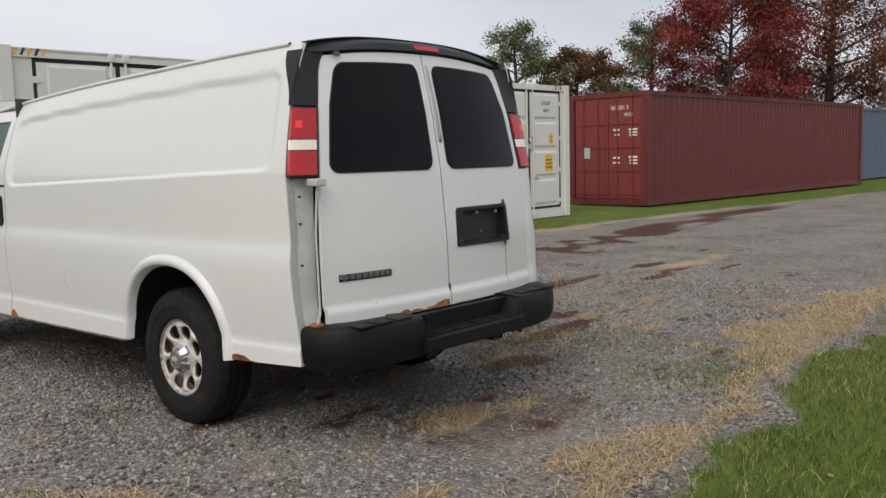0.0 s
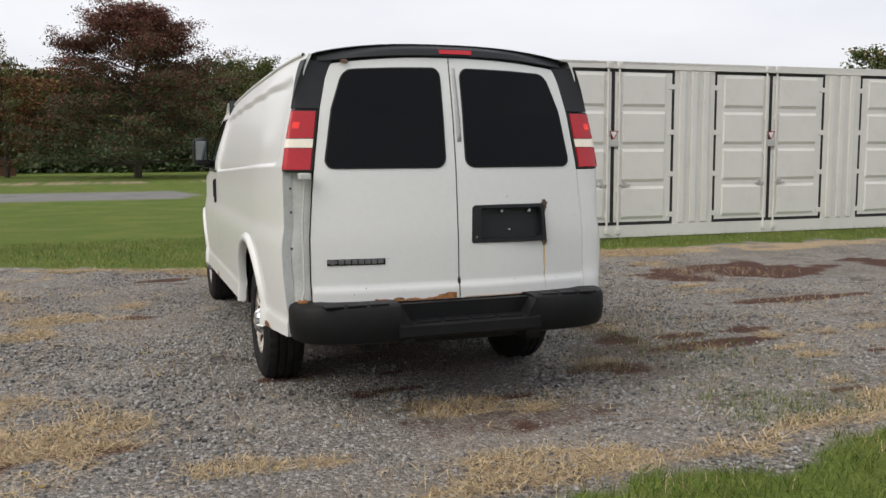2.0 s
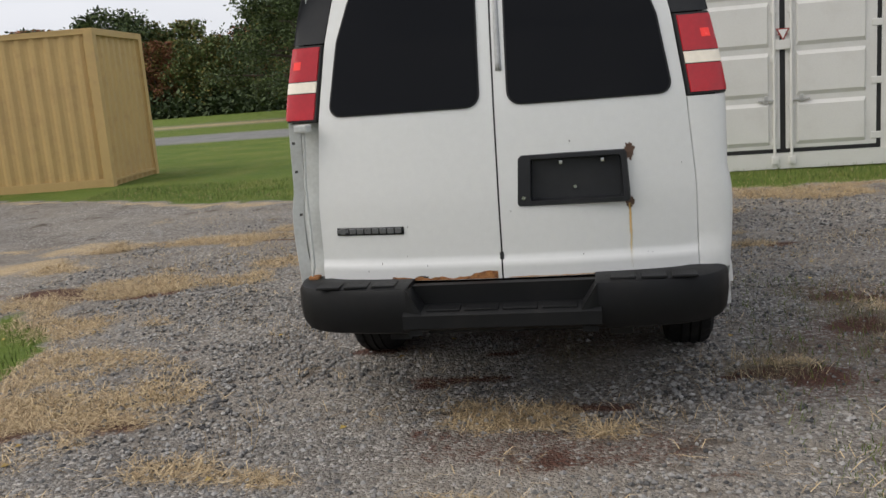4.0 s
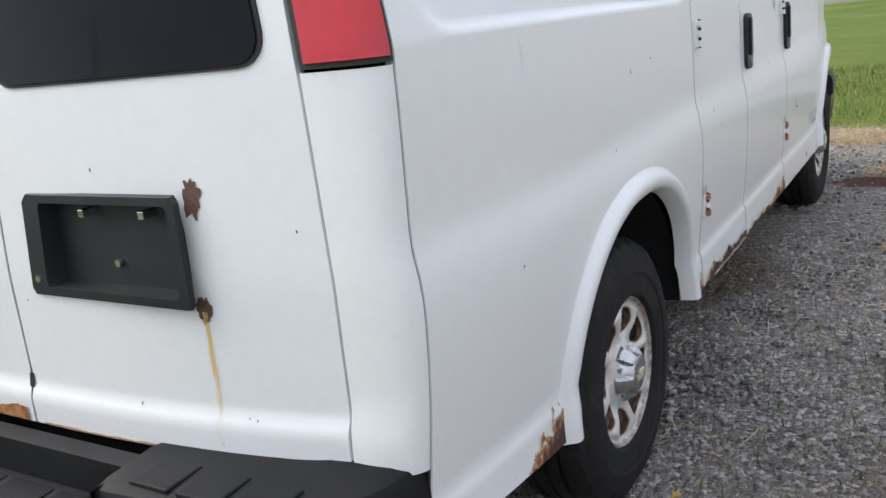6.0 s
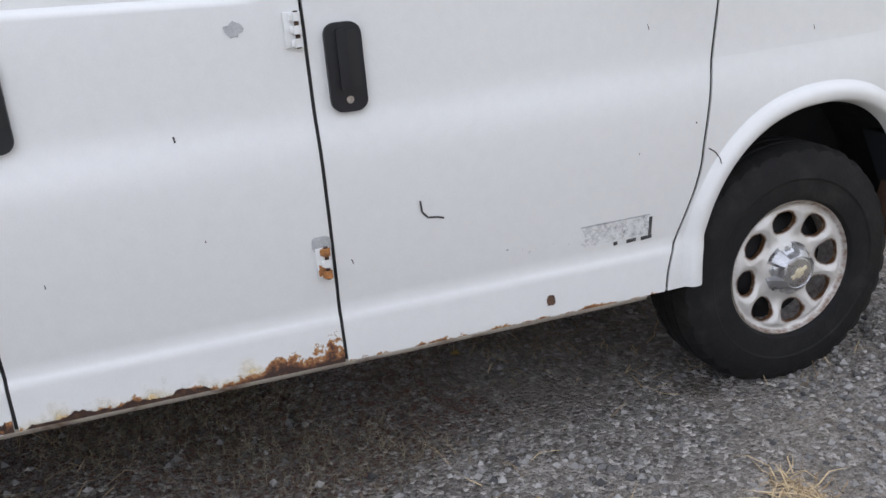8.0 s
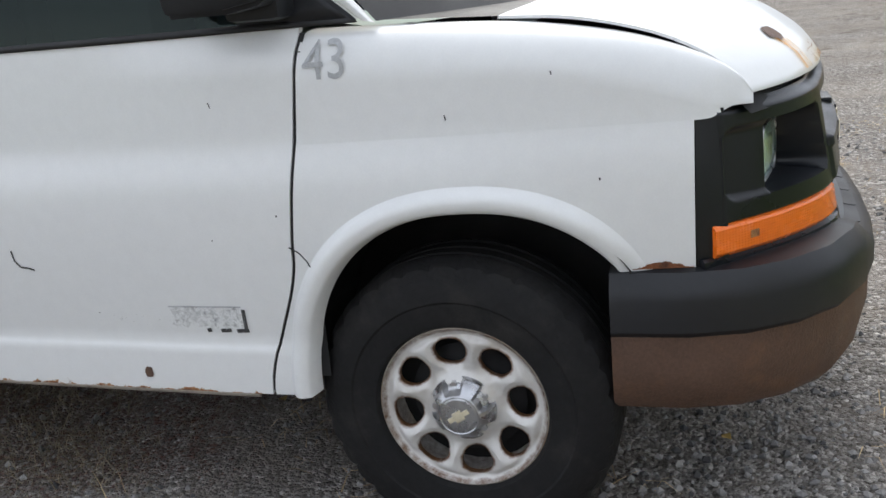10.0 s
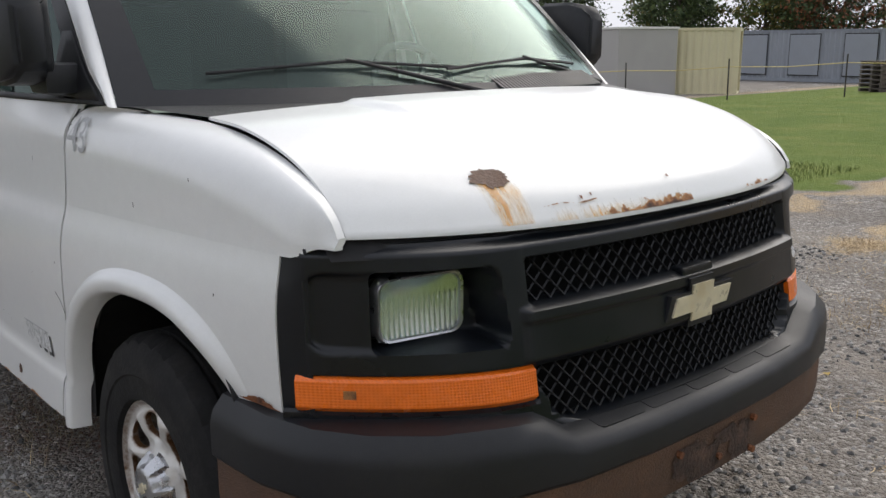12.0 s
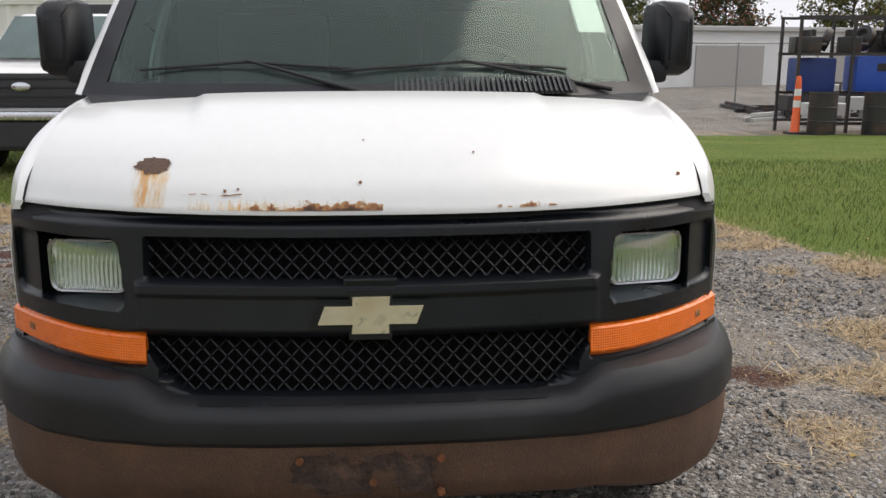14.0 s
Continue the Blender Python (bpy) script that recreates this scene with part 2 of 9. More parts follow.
def lathe(bm, profile, seg=48, axis="X", at=(0, 0, 0), closed=False):
    """Turns a profile of (radius, offset along the axis) about an axis."""
    rings = []
    for r, h in profile:
        ring = []
        for i in range(seg):
            a = 2 * math.pi * i / seg
            c, s = r * math.cos(a), r * math.sin(a)
            p = {"X": (h, c, s), "Y": (c, h, s), "Z": (c, s, h)}[axis]
            ring.append(bm.verts.new(Vector(p) + Vector(at)))
        rings.append(ring)
    pairs = list(zip(rings, rings[1:])) + ([(rings[-1], rings[0])] if closed else [])
    for a, b in pairs:
        for i in range(seg):
            j = (i + 1) % seg
            bm.faces.new((a[i], a[j], b[j], b[i]))
    return bm


def sweep(bm, path, section, cap=True):
    """Lofts a section of (outward, up) along a path of (x, y, outward x, outward y)."""
    rows = []
    for x, y, nx, ny in path:
        rows.append([bm.verts.new((x + nx * d, y + ny * d, z)) for d, z in section])
    for a, b in zip(rows, rows[1:]):
        for i in range(len(section) - 1):
            bm.faces.new((a[i], a[i + 1], b[i + 1], b[i]))
    if cap:
        bm.faces.new(rows[0])
        bm.faces.new(rows[-1][::-1])
    bmesh.ops.recalc_face_normals(bm, faces=bm.faces)
    return bm


def ellipse_cut(cu, cv, a, b, p=2.3, floor=False):
    """An opening in a sheet: its test and the way on to its edge."""
    def s_of(u, v):
        dv = max(0.0, v - cv) if floor else v - cv
        return (abs(u - cu) / a) ** p + (abs(dv) / b) ** p

    def snap(u, v):
        if floor and v <= cv:
            return (cu + math.copysign(a, u - cu), v)
        k = max(1e-6, s_of(u, v)) ** (-1 / p)
        return (cu + (u - cu) * k, cv + (v - cv) * k)
    return s_of, snap


def sheet(us, vs, fn, cuts=(), drop=None, rim=0.0, inward=None):
    """A gridded sheet fn(u, v) with openings, its edges turned inwards by rim."""
    nu, nv = len(us), len(vs)
    uv = {(i, j): (us[i], vs[j]) for i in range(nu) for j in range(nv)}
    faces, gone = [], []
    for i in range(nu - 1):
        for j in range(nv - 1):
            cu, cv = (us[i] + us[i + 1]) / 2, (vs[j] + vs[j + 1]) / 2
            q = ((i, j), (i + 1, j), (i + 1, j + 1), (i, j + 1))
            out = any(s(cu, cv) < 1 for s, _ in cuts) or (drop is not None and drop(cu, cv))
            (gone if out else faces).append(q)
    kept = {k for q in faces for k in q}
    for s, snap in cuts:
        near = {k for q in gone for k in q if s(*[(us[q[0][0]] + us[q[1][0]]) / 2, (vs[q[0][1]] + vs[q[2][1]]) / 2]) < 1}
        for k in near & kept:
            uv[k] = snap(*uv[k])
    bm = bmesh.new()
    vert = {k: bm.verts.new(fn(*uv[k])) for k in kept}
    for q in faces:
        try:
            f = bm.faces.new([vert[k] for k in q])
            f.smooth = True
        except ValueError:
            pass
    if rim:
        es = [e for e in bm.edges if e.is_boundary]
        r = bmesh.ops.extrude_edge_only(bm, edges=es)
        vs2 = [g for g in r["geom"] if isinstance(g, bmesh.types.BMVert)]
        for v in vs2:
            v.co += inward(v.co) * rim
    return bm


def lin(a, b, step):
    return list(np.linspace(a, b, max(2, int(round(abs(b - a) / step)) + 1)))


def curve(x, xs, ys):
    """A smooth line through the knots."""
    i = min(max(int(np.searchsorted(xs, x)) - 1, 0), len(xs) - 2)
    h = xs[i + 1] - xs[i]
    t = min(1.0, max(0.0, (x - xs[i]) / h))
    slope = lambda k: (ys[min(k + 1, len(xs) - 1)] - ys[max(k - 1, 0)]) / (xs[min(k + 1, len(xs) - 1)] - xs[max(k - 1, 0)])
    a, b = slope(i) * h, slope(i + 1) * h
    return float((2 * t ** 3 - 3 * t * t + 1) * ys[i] + (t ** 3 - 2 * t * t + t) * a + (3 * t * t - 2 * t ** 3) * ys[i + 1] + (t ** 3 - t * t) * b)


def merged(*lists):
    return sorted({round(float(v), 4) for l in lists for v in l})


def text_mesh(body, size, material, parent, m, name="lettering", extrude=0.001):
    cu = bpy.data.curves.new(name, "FONT")
    cu.body, cu.size, cu.extrude = body, size, extrude
    tmp = new("lettering_source", cu)
    dg = bpy.context.evaluated_depsgraph_get()
    me = bpy.data.meshes.new_from_object(tmp.evaluated_get(dg))
    bpy.data.objects.remove(tmp)
    me.materials.clear()
    me.materials.append(material)
    ob = new(name, me)
    ob.parent = parent
    ob.matrix_local = m
    return ob


def decal_mat(name, stops, scale, gain, low, high, strength=1.0, stretch=(1, 1, 1), rough=0.85):
    """Flaking rust: an uneven stain whose amount is stored on the mesh, thinning out at its edge."""
    m = bpy.data.materials.new(name)
    t, b = nodes_of(m)
    L, N = t.links.new, t.nodes.new
    mp = N("ShaderNodeMapping")
    mp.inputs["Scale"].default_value = stretch
    L(N("ShaderNodeTexCoord").outputs["Object"], mp.inputs["Vector"])
    n = N("ShaderNodeTexNoise")
    n.inputs["Scale"].default_value, n.inputs["Detail"].default_value, n.inputs["Roughness"].default_value = scale, 7, 0.68
    L(mp.outputs["Vector"], n.inputs["Vector"])
    a = N("ShaderNodeAttribute")
    a.attribute_name = "amount"
    mul = N("ShaderNodeMath")
    mul.operation = "MULTIPLY_ADD"
    L(n.outputs["Fac"], mul.inputs[0])
    mul.inputs[1].default_value, mul.inputs[2].default_value = gain, -gain / 2
    add = N("ShaderNodeMath")
    add.operation = "ADD"
    L(mul.outputs[0], add.inputs[0])
    L(a.outputs["Fac"], add.inputs[1])
    r = N("ShaderNodeValToRGB")
    e = r.color_ramp.elements
    while len(e) < len(stops):
        e.new(0.5)
    for el, (p, c) in zip(e, stops):
        el.position, el.color = p, (*c, 1)
    L(add.outputs[0], r.inputs["Fac"])
    L(r.outputs["Color"], b.inputs["Base Color"])
    mr = N("ShaderNodeMapRange")
    mr.interpolation_type = "SMOOTHSTEP"
    mr.inputs["From Min"].default_value, mr.inputs["From Max"].default_value, mr.inputs["To Max"].default_value = low, high, strength
    L(add.outputs[0], mr.inputs["Value"])
    L(mr.outputs["Result"], b.inputs["Alpha"])
    b.inputs["Roughness"].default_value = rough
    return m


M["flake"] = decal_mat("flaking_sill_rust", ((0.46, (0.66, 0.53, 0.33)), (0.525, (0.42, 0.22, 0.085)), (0.62, (0.20, 0.085, 0.04)), (0.78, (0.050, 0.028, 0.020))), 38, 1.5, 0.46, 0.53)
M["wash"] = decal_mat("orange_rust_run", ((0.25, (0.84, 0.66, 0.30)), (0.55, (0.82, 0.45, 0.09)), (0.88, (0.58, 0.22, 0.04))), 14, 1.2, 0.22, 0.90, 0.80, (7, 1.2, 1.2), 0.5)
M["pale_wash"] = decal_mat("pale_yellow_rust_run", ((0.25, (0.80, 0.72, 0.50)), (0.60, (0.78, 0.58, 0.24)), (0.92, (0.62, 0.34, 0.08))), 14, 1.2, 0.22, 0.90, 0.80, (7, 1.2, 1.2), 0.5)


def decal(fn, us, vs, amount, material, name, parent, label=""):
    """A thin stained skin fn(u, v) with its amount(u, v) on every vertex."""
    bm = bmesh.new()
    grid = [[bm.verts.new(fn(u, v)) for v in vs] for u in us]
    vals = [amount(u, v) for u in us for v in vs]
    for i in range(len(us) - 1):
        for j in range(len(vs) - 1):
            bm.faces.new((grid[i][j], grid[i + 1][j], grid[i + 1][j + 1], grid[i][j + 1]))
    ob = part(name, bm, material, parent, label, True, None)
    at = ob.data.attributes.new("amount", "FLOAT", "POINT")
    at.data.foreach_set("value", np.array(vals, dtype=np.float32))
    return ob
# ---- ground: one sheet of gravel, worn edges and lawn ----
def ground_z(x, y):
    s = np.clip((-2.5 - y) / 12.0, 0, 1)
    r = np.clip((y - 5.5) / 4.0, 0, 1)
    return -0.42 * s * s * (3 - 2 * s) + 0.05 * r * r * (3 - 2 * r)


LATTICE = np.random.RandomState(4).rand(256, 256)


def value_noise(x, y, f, seed):
    """Smooth noise about zero over arrays of places."""
    u, v = np.asarray(x) * f + seed * 17.3, np.asarray(y) * f + seed * 5.7
    i, j = np.floor(u).astype(int), np.floor(v).astype(int)
    a, b = u - i, v - j
    a, b = a * a * (3 - 2 * a), b * b * (3 - 2 * b)
    g = lambda p, q: LATTICE[p % 256, q % 256]
    return (g(i, j) * (1 - a) + g(i + 1, j) * a) * (1 - b) + (g(i, j + 1) * (1 - a) + g(i + 1, j + 1) * a) * b - 0.5


def fbm(x, y, f, seed):
    return sum(value_noise(x, y, f * 2 ** k, seed + k) * 1.6 / 2 ** k for k in range(4))


def soft(t):
    t = np.clip(t, 0, 1)
    return t * t * (3 - 2 * t)


STRAW = [(-2.35, 0.35, 0.75, 0.50), (-2.7, 1.1, 0.7, 0.4), (-1.5, -0.35, 0.6, 0.3), (-1.65, 4.55, 0.5, 0.3), (-2.5, 4.0, 0.6, 0.3), (-3.0, 3.3, 0.9, 0.35), (0.1, -0.9, 0.9, 0.35),
         (-2.4, 5.4, 1.2, 0.35), (-4.6, 4.2, 1.6, 0.5), (1.6, 3.0, 0.3, 0.15), (1.5, 5.6, 0.35, 0.2), (-0.1, 0.2, 0.5, 0.18), (0.9, -0.35, 0.5, 0.2), (-3.4, 6.9, 2.0, 0.4), (0.2, 6.7, 2.0, 0.3), (5.0, 6.5, 4.0, 0.35),
         (1.55, 4.4, 0.25, 0.12), (-3.6, 1.9, 0.8, 0.5), (7.5, 2.2, 1.2, 0.3), (4.0, 1.2, 1.0, 0.2), (1.9, 1.9, 0.4, 0.2)]
BROWN = [(4.8, 4.5, 2.1, 0.75), (7.6, 4.5, 2.2, 0.7), (11.5, 5.0, 3.5, 0.6), (16.0, 5.6, 3.0, 0.6),  (2.4, 1.1, 0.6, 0.2), (-2.6, 0.0, 0.4, 0.25), (-1.55, 6.3, 0.5, 0.22), (-2.0, 0.15, 0.30, 0.2), (1.9, 1.5, 0.30, 0.15), (1.3, 0.7, 0.3, 0.15), (3.1, 1.5, 0.35, 0.15), (1.35, 5.3, 0.35, 0.15), (4.4, 2.6, 0.9, 0.18),
         (-1.75, 3.9, 0.3, 0.15), (-3.8, 3.0, 0.9, 0.25), (-3.0, 0.2, 0.5, 0.3), (-2.9, 5.2, 0.4, 0.12)]


STRAW += [(-2.2, 5.55, 0.9, 0.30), (-3.4, 5.35, 1.2, 0.30), (-5.0, 5.2, 1.4, 0.35), (-1.3, 5.65, 0.35, 0.15), (-1.75, 4.45, 0.35, 0.18), (-1.5, 4.8, 0.2, 0.12), (-2.1, 3.9, 0.6, 0.2), (1.6, 3.9, 0.25, 0.14)]
spots = random.Random(64)
STRAW += [(-2.6, -0.3, 0.8, 0.45), (-2.1, -0.8, 0.7, 0.35), (-3.0, 0.9, 0.6, 0.4)] + [(spots.uniform(-3.2, 4.5), spots.uniform(-1.7, 0.2), spots.uniform(0.08, 0.30), spots.uniform(0.05, 0.14)) for k in range(44)]
STRAW += [(spots.uniform(-3.6, -1.3), spots.uniform(0.6, 6.5), spots.uniform(0.08, 0.35), spots.uniform(0.06, 0.18)) for k in range(26)] + [(spots.uniform(1.3, 5.0), spots.uniform(0.2, 6.5), spots.uniform(0.08, 0.30), spots.uniform(0.05, 0.12)) for k in range(22)]
BROWN += [(spots.uniform(-3.0, 4.5), spots.uniform(-1.4, 1.6), spots.uniform(0.08, 0.28), spots.uniform(0.05, 0.10)) for k in range(20)] + [(spots.uniform(1.5, 9.0), spots.uniform(1.0, 5.0), spots.uniform(0.15, 0.6), spots.uniform(0.05, 0.14)) for k in range(18)]

LANE_Y = [29.5, 28.8, 28.2, 27.4, 26.4, 25.4, 24.6, 24.2, 24.0]


def masks(x, y):
    """How far the ground is lawn, straw, brown needles with soil and painted van shade, or lane, over arrays of places.
    """
    n = 0.55 * fbm(x, y, 0.9, 3.0) + 0.35 * fbm(x, y, 3.0, 9.0)
    # lawn ahead of the van
    edge_a = 7.05 + np.where(x > -17, 0.33 * np.maximum(0.0, -x - 1.0), 5.3) - 0.10 * np.maximum(0.0, x - 9)
    a = y - edge_a + 0.5 * n
    # lawn behind it, on the passenger's side
    edge_b = np.interp(x, [-1.4, -0.75, -0.4, 0.1, 0.8, 1.5, 3.3, 14.0], [-1.4, -1.10, -1.05, -1.10, -0.96, -0.86, -0.72, -0.6])
    b = np.where(x > -1.4, edge_b - y + 0.5 * n, -1.0)
    # lawn on the driver's side
    edge_d = np.interp(x, [-12, -6, -4, -3.2, -2.7], [2.8, 2.7, 2.4, 1.6, -0.4])
    d = np.where(x < -2.7, edge_d - y + 0.5 * n, -1.0)
    d = np.where((x < -2.7) & (y < -6), np.maximum(d, 0.5), d)
    g = np.maximum(np.maximum(a, b), np.maximum(d, -2.6 - y + 0.5 * n))
    g = np.where(x < -6.5, np.minimum(g, y + 11.3 + 0.6 * n), g)          # the gravel yard beyond the lawn
    grass = soft(g / 0.5 + 0.2)
    straw = soft(1.0 - np.abs(g + 0.12) / np.maximum(0.10, 0.34 + 0.6 * n)) * 0.75
    for cx, cy, rx, ry in STRAW:
        straw = np.maximum(straw, 0.80 * soft((1.0 - ((x - cx) / rx) ** 2 - ((y - cy) / ry) ** 2 + 2.2 * n) / 1.3))
    brown = np.zeros_like(straw)
    for cx, cy, rx, ry in BROWN:
        brown = np.maximum(brown, soft((1.0 - ((x - cx) / rx) ** 2 - ((y - cy) / ry) ** 2 + 1.9 * n) / 0.8))
    for cx, cy, rx, ry in ((1.75, 1.7, 0.75, 1.3), (1.5, 0.2, 0.7, 0.8), (0.3, -0.2, 1.3, 0.35), (0.1, 2.7, 0.95, 2.3)):          # soil under the van, and brown that paints its shade on the ground around it
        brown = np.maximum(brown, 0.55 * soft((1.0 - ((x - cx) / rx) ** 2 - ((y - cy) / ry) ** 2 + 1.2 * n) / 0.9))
    mid = np.interp(x, [-60, -12, -5, -1, 1.5, 3, 5, 9, 16], LANE_Y)
    road = soft((1.9 - np.abs(y - mid)) / 0.8 + 0.3 * n)
    far = soft((3.5 - np.abs(y - 46.0 - 0.05 * x)) / 2.0 + 0.5 * n) * 0.8
    straw = np.maximum(straw, far)
    g = np.where(far > 0.4, -0.5, g)
    return grass * (1 - road) * (1 - 0.8 * far), straw * (1 - soft(g / 0.8)), brown * (1 - 0.7 * grass), road


def axis(lo, hi, near, far):
    out = list(np.arange(lo, hi + 1e-6, near))
    a, b, s = lo, hi, near
    left, right = [], []
    while b < far:
        s *= 1.35
        b += s
        a -= s
        right.append(b)
        left.append(a)
    return np.array(left[::-1] + out + right)


gx, gy = axis(-9, 10, 0.10, 900), axis(-6, 9.5, 0.10, 900)
gxx, gyy = np.meshgrid(gx, gy)
cols = np.stack([c.ravel() for c in masks(gxx, gyy)], axis=1).astype(np.float32)
lump = 0.012 * fbm(gxx, gyy, 1.7, 1.0) * ((np.abs(gxx) < 12) & (np.abs(gyy) < 12))
verts = np.stack([gxx.ravel(), gyy.ravel(), (ground_z(gxx, gyy) + lump).ravel()], axis=1).tolist()
nx_, ny_ = len(gx), len(gy)
faces = [(j * nx_ + i, j * nx_ + i + 1, (j + 1) * nx_ + i + 1, (j + 1) * nx_ + i) for j in range(ny_ - 1) for i in range(nx_ - 1)]
g_me = bpy.data.meshes.new("ground")
g_me.from_pydata(verts, [], faces)
for k, nm in enumerate(("grass", "straw", "needles", "lane")):
    at = g_me.attributes.new(nm, "FLOAT", "POINT")
    at.data.foreach_set("value", cols[:, k].copy())
for p in g_me.polygons:
    p.use_smooth = True


def ground_material():
    m = bpy.data.materials.new("gravel_and_lawn")
    t, b = nodes_of(m)
    L, N = t.links.new, t.nodes.new
    co = N("ShaderNodeTexCoord").outputs["Object"]

    def tex(kind, scale, detail=4, rough=0.6):
        n = N("ShaderNodeTexNoise")
        n.inputs["Scale"].default_value, n.inputs["Detail"].default_value, n.inputs["Roughness"].default_value = scale, detail, rough
        L(co, n.inputs["Vector"])
        return n.outputs["Fac"]

    def ramp(fac, *stops):
        r = N("ShaderNodeValToRGB")
        e = r.color_ramp.elements
        while len(e) < len(stops):
            e.new(0.5)
        for el, (p, c) in zip(e, stops):
            el.position, el.color = p, (*c, 1)
        L(fac, r.inputs["Fac"])
        return r.outputs["Color"]

    def mixc(fac, a, c):
        x = N("ShaderNodeMix")
        x.data_type = "RGBA"
        L(fac, x.inputs["Factor"])
        L(a, x.inputs["A"])
        L(c, x.inputs["B"])
        return x.outputs["Result"]

    def math2(op, a, c):
        x = N("ShaderNodeMath")
        x.operation = op
        x.use_clamp = op in ("MULTIPLY_ADD",)
        for s, v in ((0, a), (1, c)):
            if isinstance(v, (int, float)):
                x.inputs[s].default_value = v
            else:
                L(v, x.inputs[s])
        return x.outputs[0]

    def attr(nm):
        a = N("ShaderNodeAttribute")
        a.attribute_name = nm
        return a.outputs["Fac"]

    def edge(mask, detail, gain):
        """Breaks up a soft mask with a fine pattern."""
        x = N("ShaderNodeMapRange")
        s = math2("ADD", mask, math2("MULTIPLY", math2("SUBTRACT", detail, 0.5), gain))
        L(s, x.inputs["Value"])
        x.inputs["From Min"].default_value, x.inputs["From Max"].default_value = 0.35, 0.65
        return x.outputs["Result"]
    vor = N("ShaderNodeTexVoronoi")
    vor.inputs["Scale"].default_value = 58
    L(co, vor.inputs["Vector"])
    vor2 = N("ShaderNodeTexVoronoi")
    vor2.inputs["Scale"].default_value = 125
    L(co, vor2.inputs["Vector"])
    sep = N("ShaderNodeSeparateColor")
    L(vor.outputs["Color"], sep.inputs["Color"])
    sep2 = N("ShaderNodeSeparateColor")
    L(vor2.outputs["Color"], sep2.inputs["Color"])
    stones = ramp(sep.outputs[0], (0.0, (0.050, 0.048, 0.046)), (0.5, (0.25, 0.24, 0.228)), (1.0, (0.68, 0.65, 0.61)))
    chips = ramp(sep2.outputs[0], (0.0, (0.085, 0.08, 0.076)), (0.6, (0.25, 0.24, 0.225)), (1.0, (0.42, 0.40, 0.37)))
    gravel = mixc(math2("GREATER_THAN", sep.outputs[1], 0.55), stones, chips)
    dust = ramp(tex("n", 0.9, 5), (0.35, (0.175, 0.152, 0.130)), (0.65, (0.335, 0.298, 0.252)))
    fine = tex("n", 34, 5, 0.7)
    mid = tex("n", 7, 5, 0.65)

    def span(fac, a, b, lo, hi):
        x = N("ShaderNodeMapRange")
        L(fac, x.inputs["Value"])
        for nm, v in (("From Min", a), ("From Max", b), ("To Min", lo), ("To Max", hi)):
            x.inputs[nm].default_value = v
        return x.outputs["Result"]
    # earth shows through the stones in uneven patches, with darker trodden soil here and there
    earth = math2("ADD", span(tex("n", 0.7, 6, 0.7), 0.36, 0.64, 0.12, 0.70), span(mid, 0.45, 0.75, 0.0, 0.40))
    gravel = mixc(earth, gravel, dust)
    soil = ramp(fine, (0.3, (0.040, 0.030, 0.022)), (0.7, (0.115, 0.085, 0.062)))
    gravel = mixc(span(math2("MULTIPLY", tex("n", 1.9, 6, 0.7), math2("ADD", mid, 0.5)), 0.58, 0.70, 0.0, 0.75), gravel, soil)
    straw_c = ramp(tex("n", 90, 4, 0.75), (0.30, (0.085, 0.060, 0.038)), (0.46, (0.42, 0.31, 0.18)), (0.66, (0.82, 0.65, 0.42)))
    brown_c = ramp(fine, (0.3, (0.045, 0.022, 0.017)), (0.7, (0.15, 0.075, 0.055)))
    grass_c = ramp(tex("n", 55, 4, 0.75), (0.28, (0.045, 0.078, 0.012)), (0.5, (0.110, 0.170, 0.026)), (0.74, (0.21, 0.26, 0.06)))
    grass_p = ramp(tex("n", 0.8, 6, 0.65), (0.32, (0.080, 0.140, 0.020)), (0.5, (0.150, 0.200, 0.036)), (0.68, (0.25, 0.25, 0.07)))
    half = N("ShaderNodeValue")
    half.outputs[0].default_value = 0.45
    grass_c = mixc(half.outputs[0], grass_c, grass_p)
    lane_c = ramp(tex("n", 1.2, 5), (0.3, (0.20, 0.20, 0.20)), (0.7, (0.30, 0.30, 0.29)))
    stip = math2("ADD", math2("MULTIPLY", fine, 0.5), math2("MULTIPLY", tex("n", 95, 3, 0.8), 0.5))
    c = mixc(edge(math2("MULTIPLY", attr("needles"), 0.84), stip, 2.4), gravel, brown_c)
    c = mixc(edge(math2("MULTIPLY", attr("straw"), 0.88), stip, 3.0), c, straw_c)
    gm = edge(attr("grass"), fine, 0.9)
    c = mixc(gm, c, grass_c)
    c = mixc(edge(attr("lane"), mid, 0.4), c, lane_c)
    L(c, b.inputs["Base Color"])
    b.inputs["Roughness"].default_value = 0.92
    b.inputs["Specular IOR Level"].default_value = 0.2
    hgt = math2("ADD", math2("MULTIPLY", vor.outputs["Distance"], -1.0), math2("MULTIPLY", vor2.outputs["Distance"], -0.5))
    hgt = math2("ADD", hgt, math2("MULTIPLY", tex("n", 60, 4), 0.6))
    bp = N("ShaderNodeBump")
    bp.inputs["Strength"].default_value, bp.inputs["Distance"].default_value = 1.0, 0.02
    L(hgt, bp.inputs["Height"])
    L(bp.outputs["Normal"], b.inputs["Normal"])
    return m


M["ground"] = ground_material()
g_me.materials.append(M["ground"])
ground = tagged(new("ground", g_me), "grey gravel yard with straw patches and mown lawn", "ground", kind="structure")


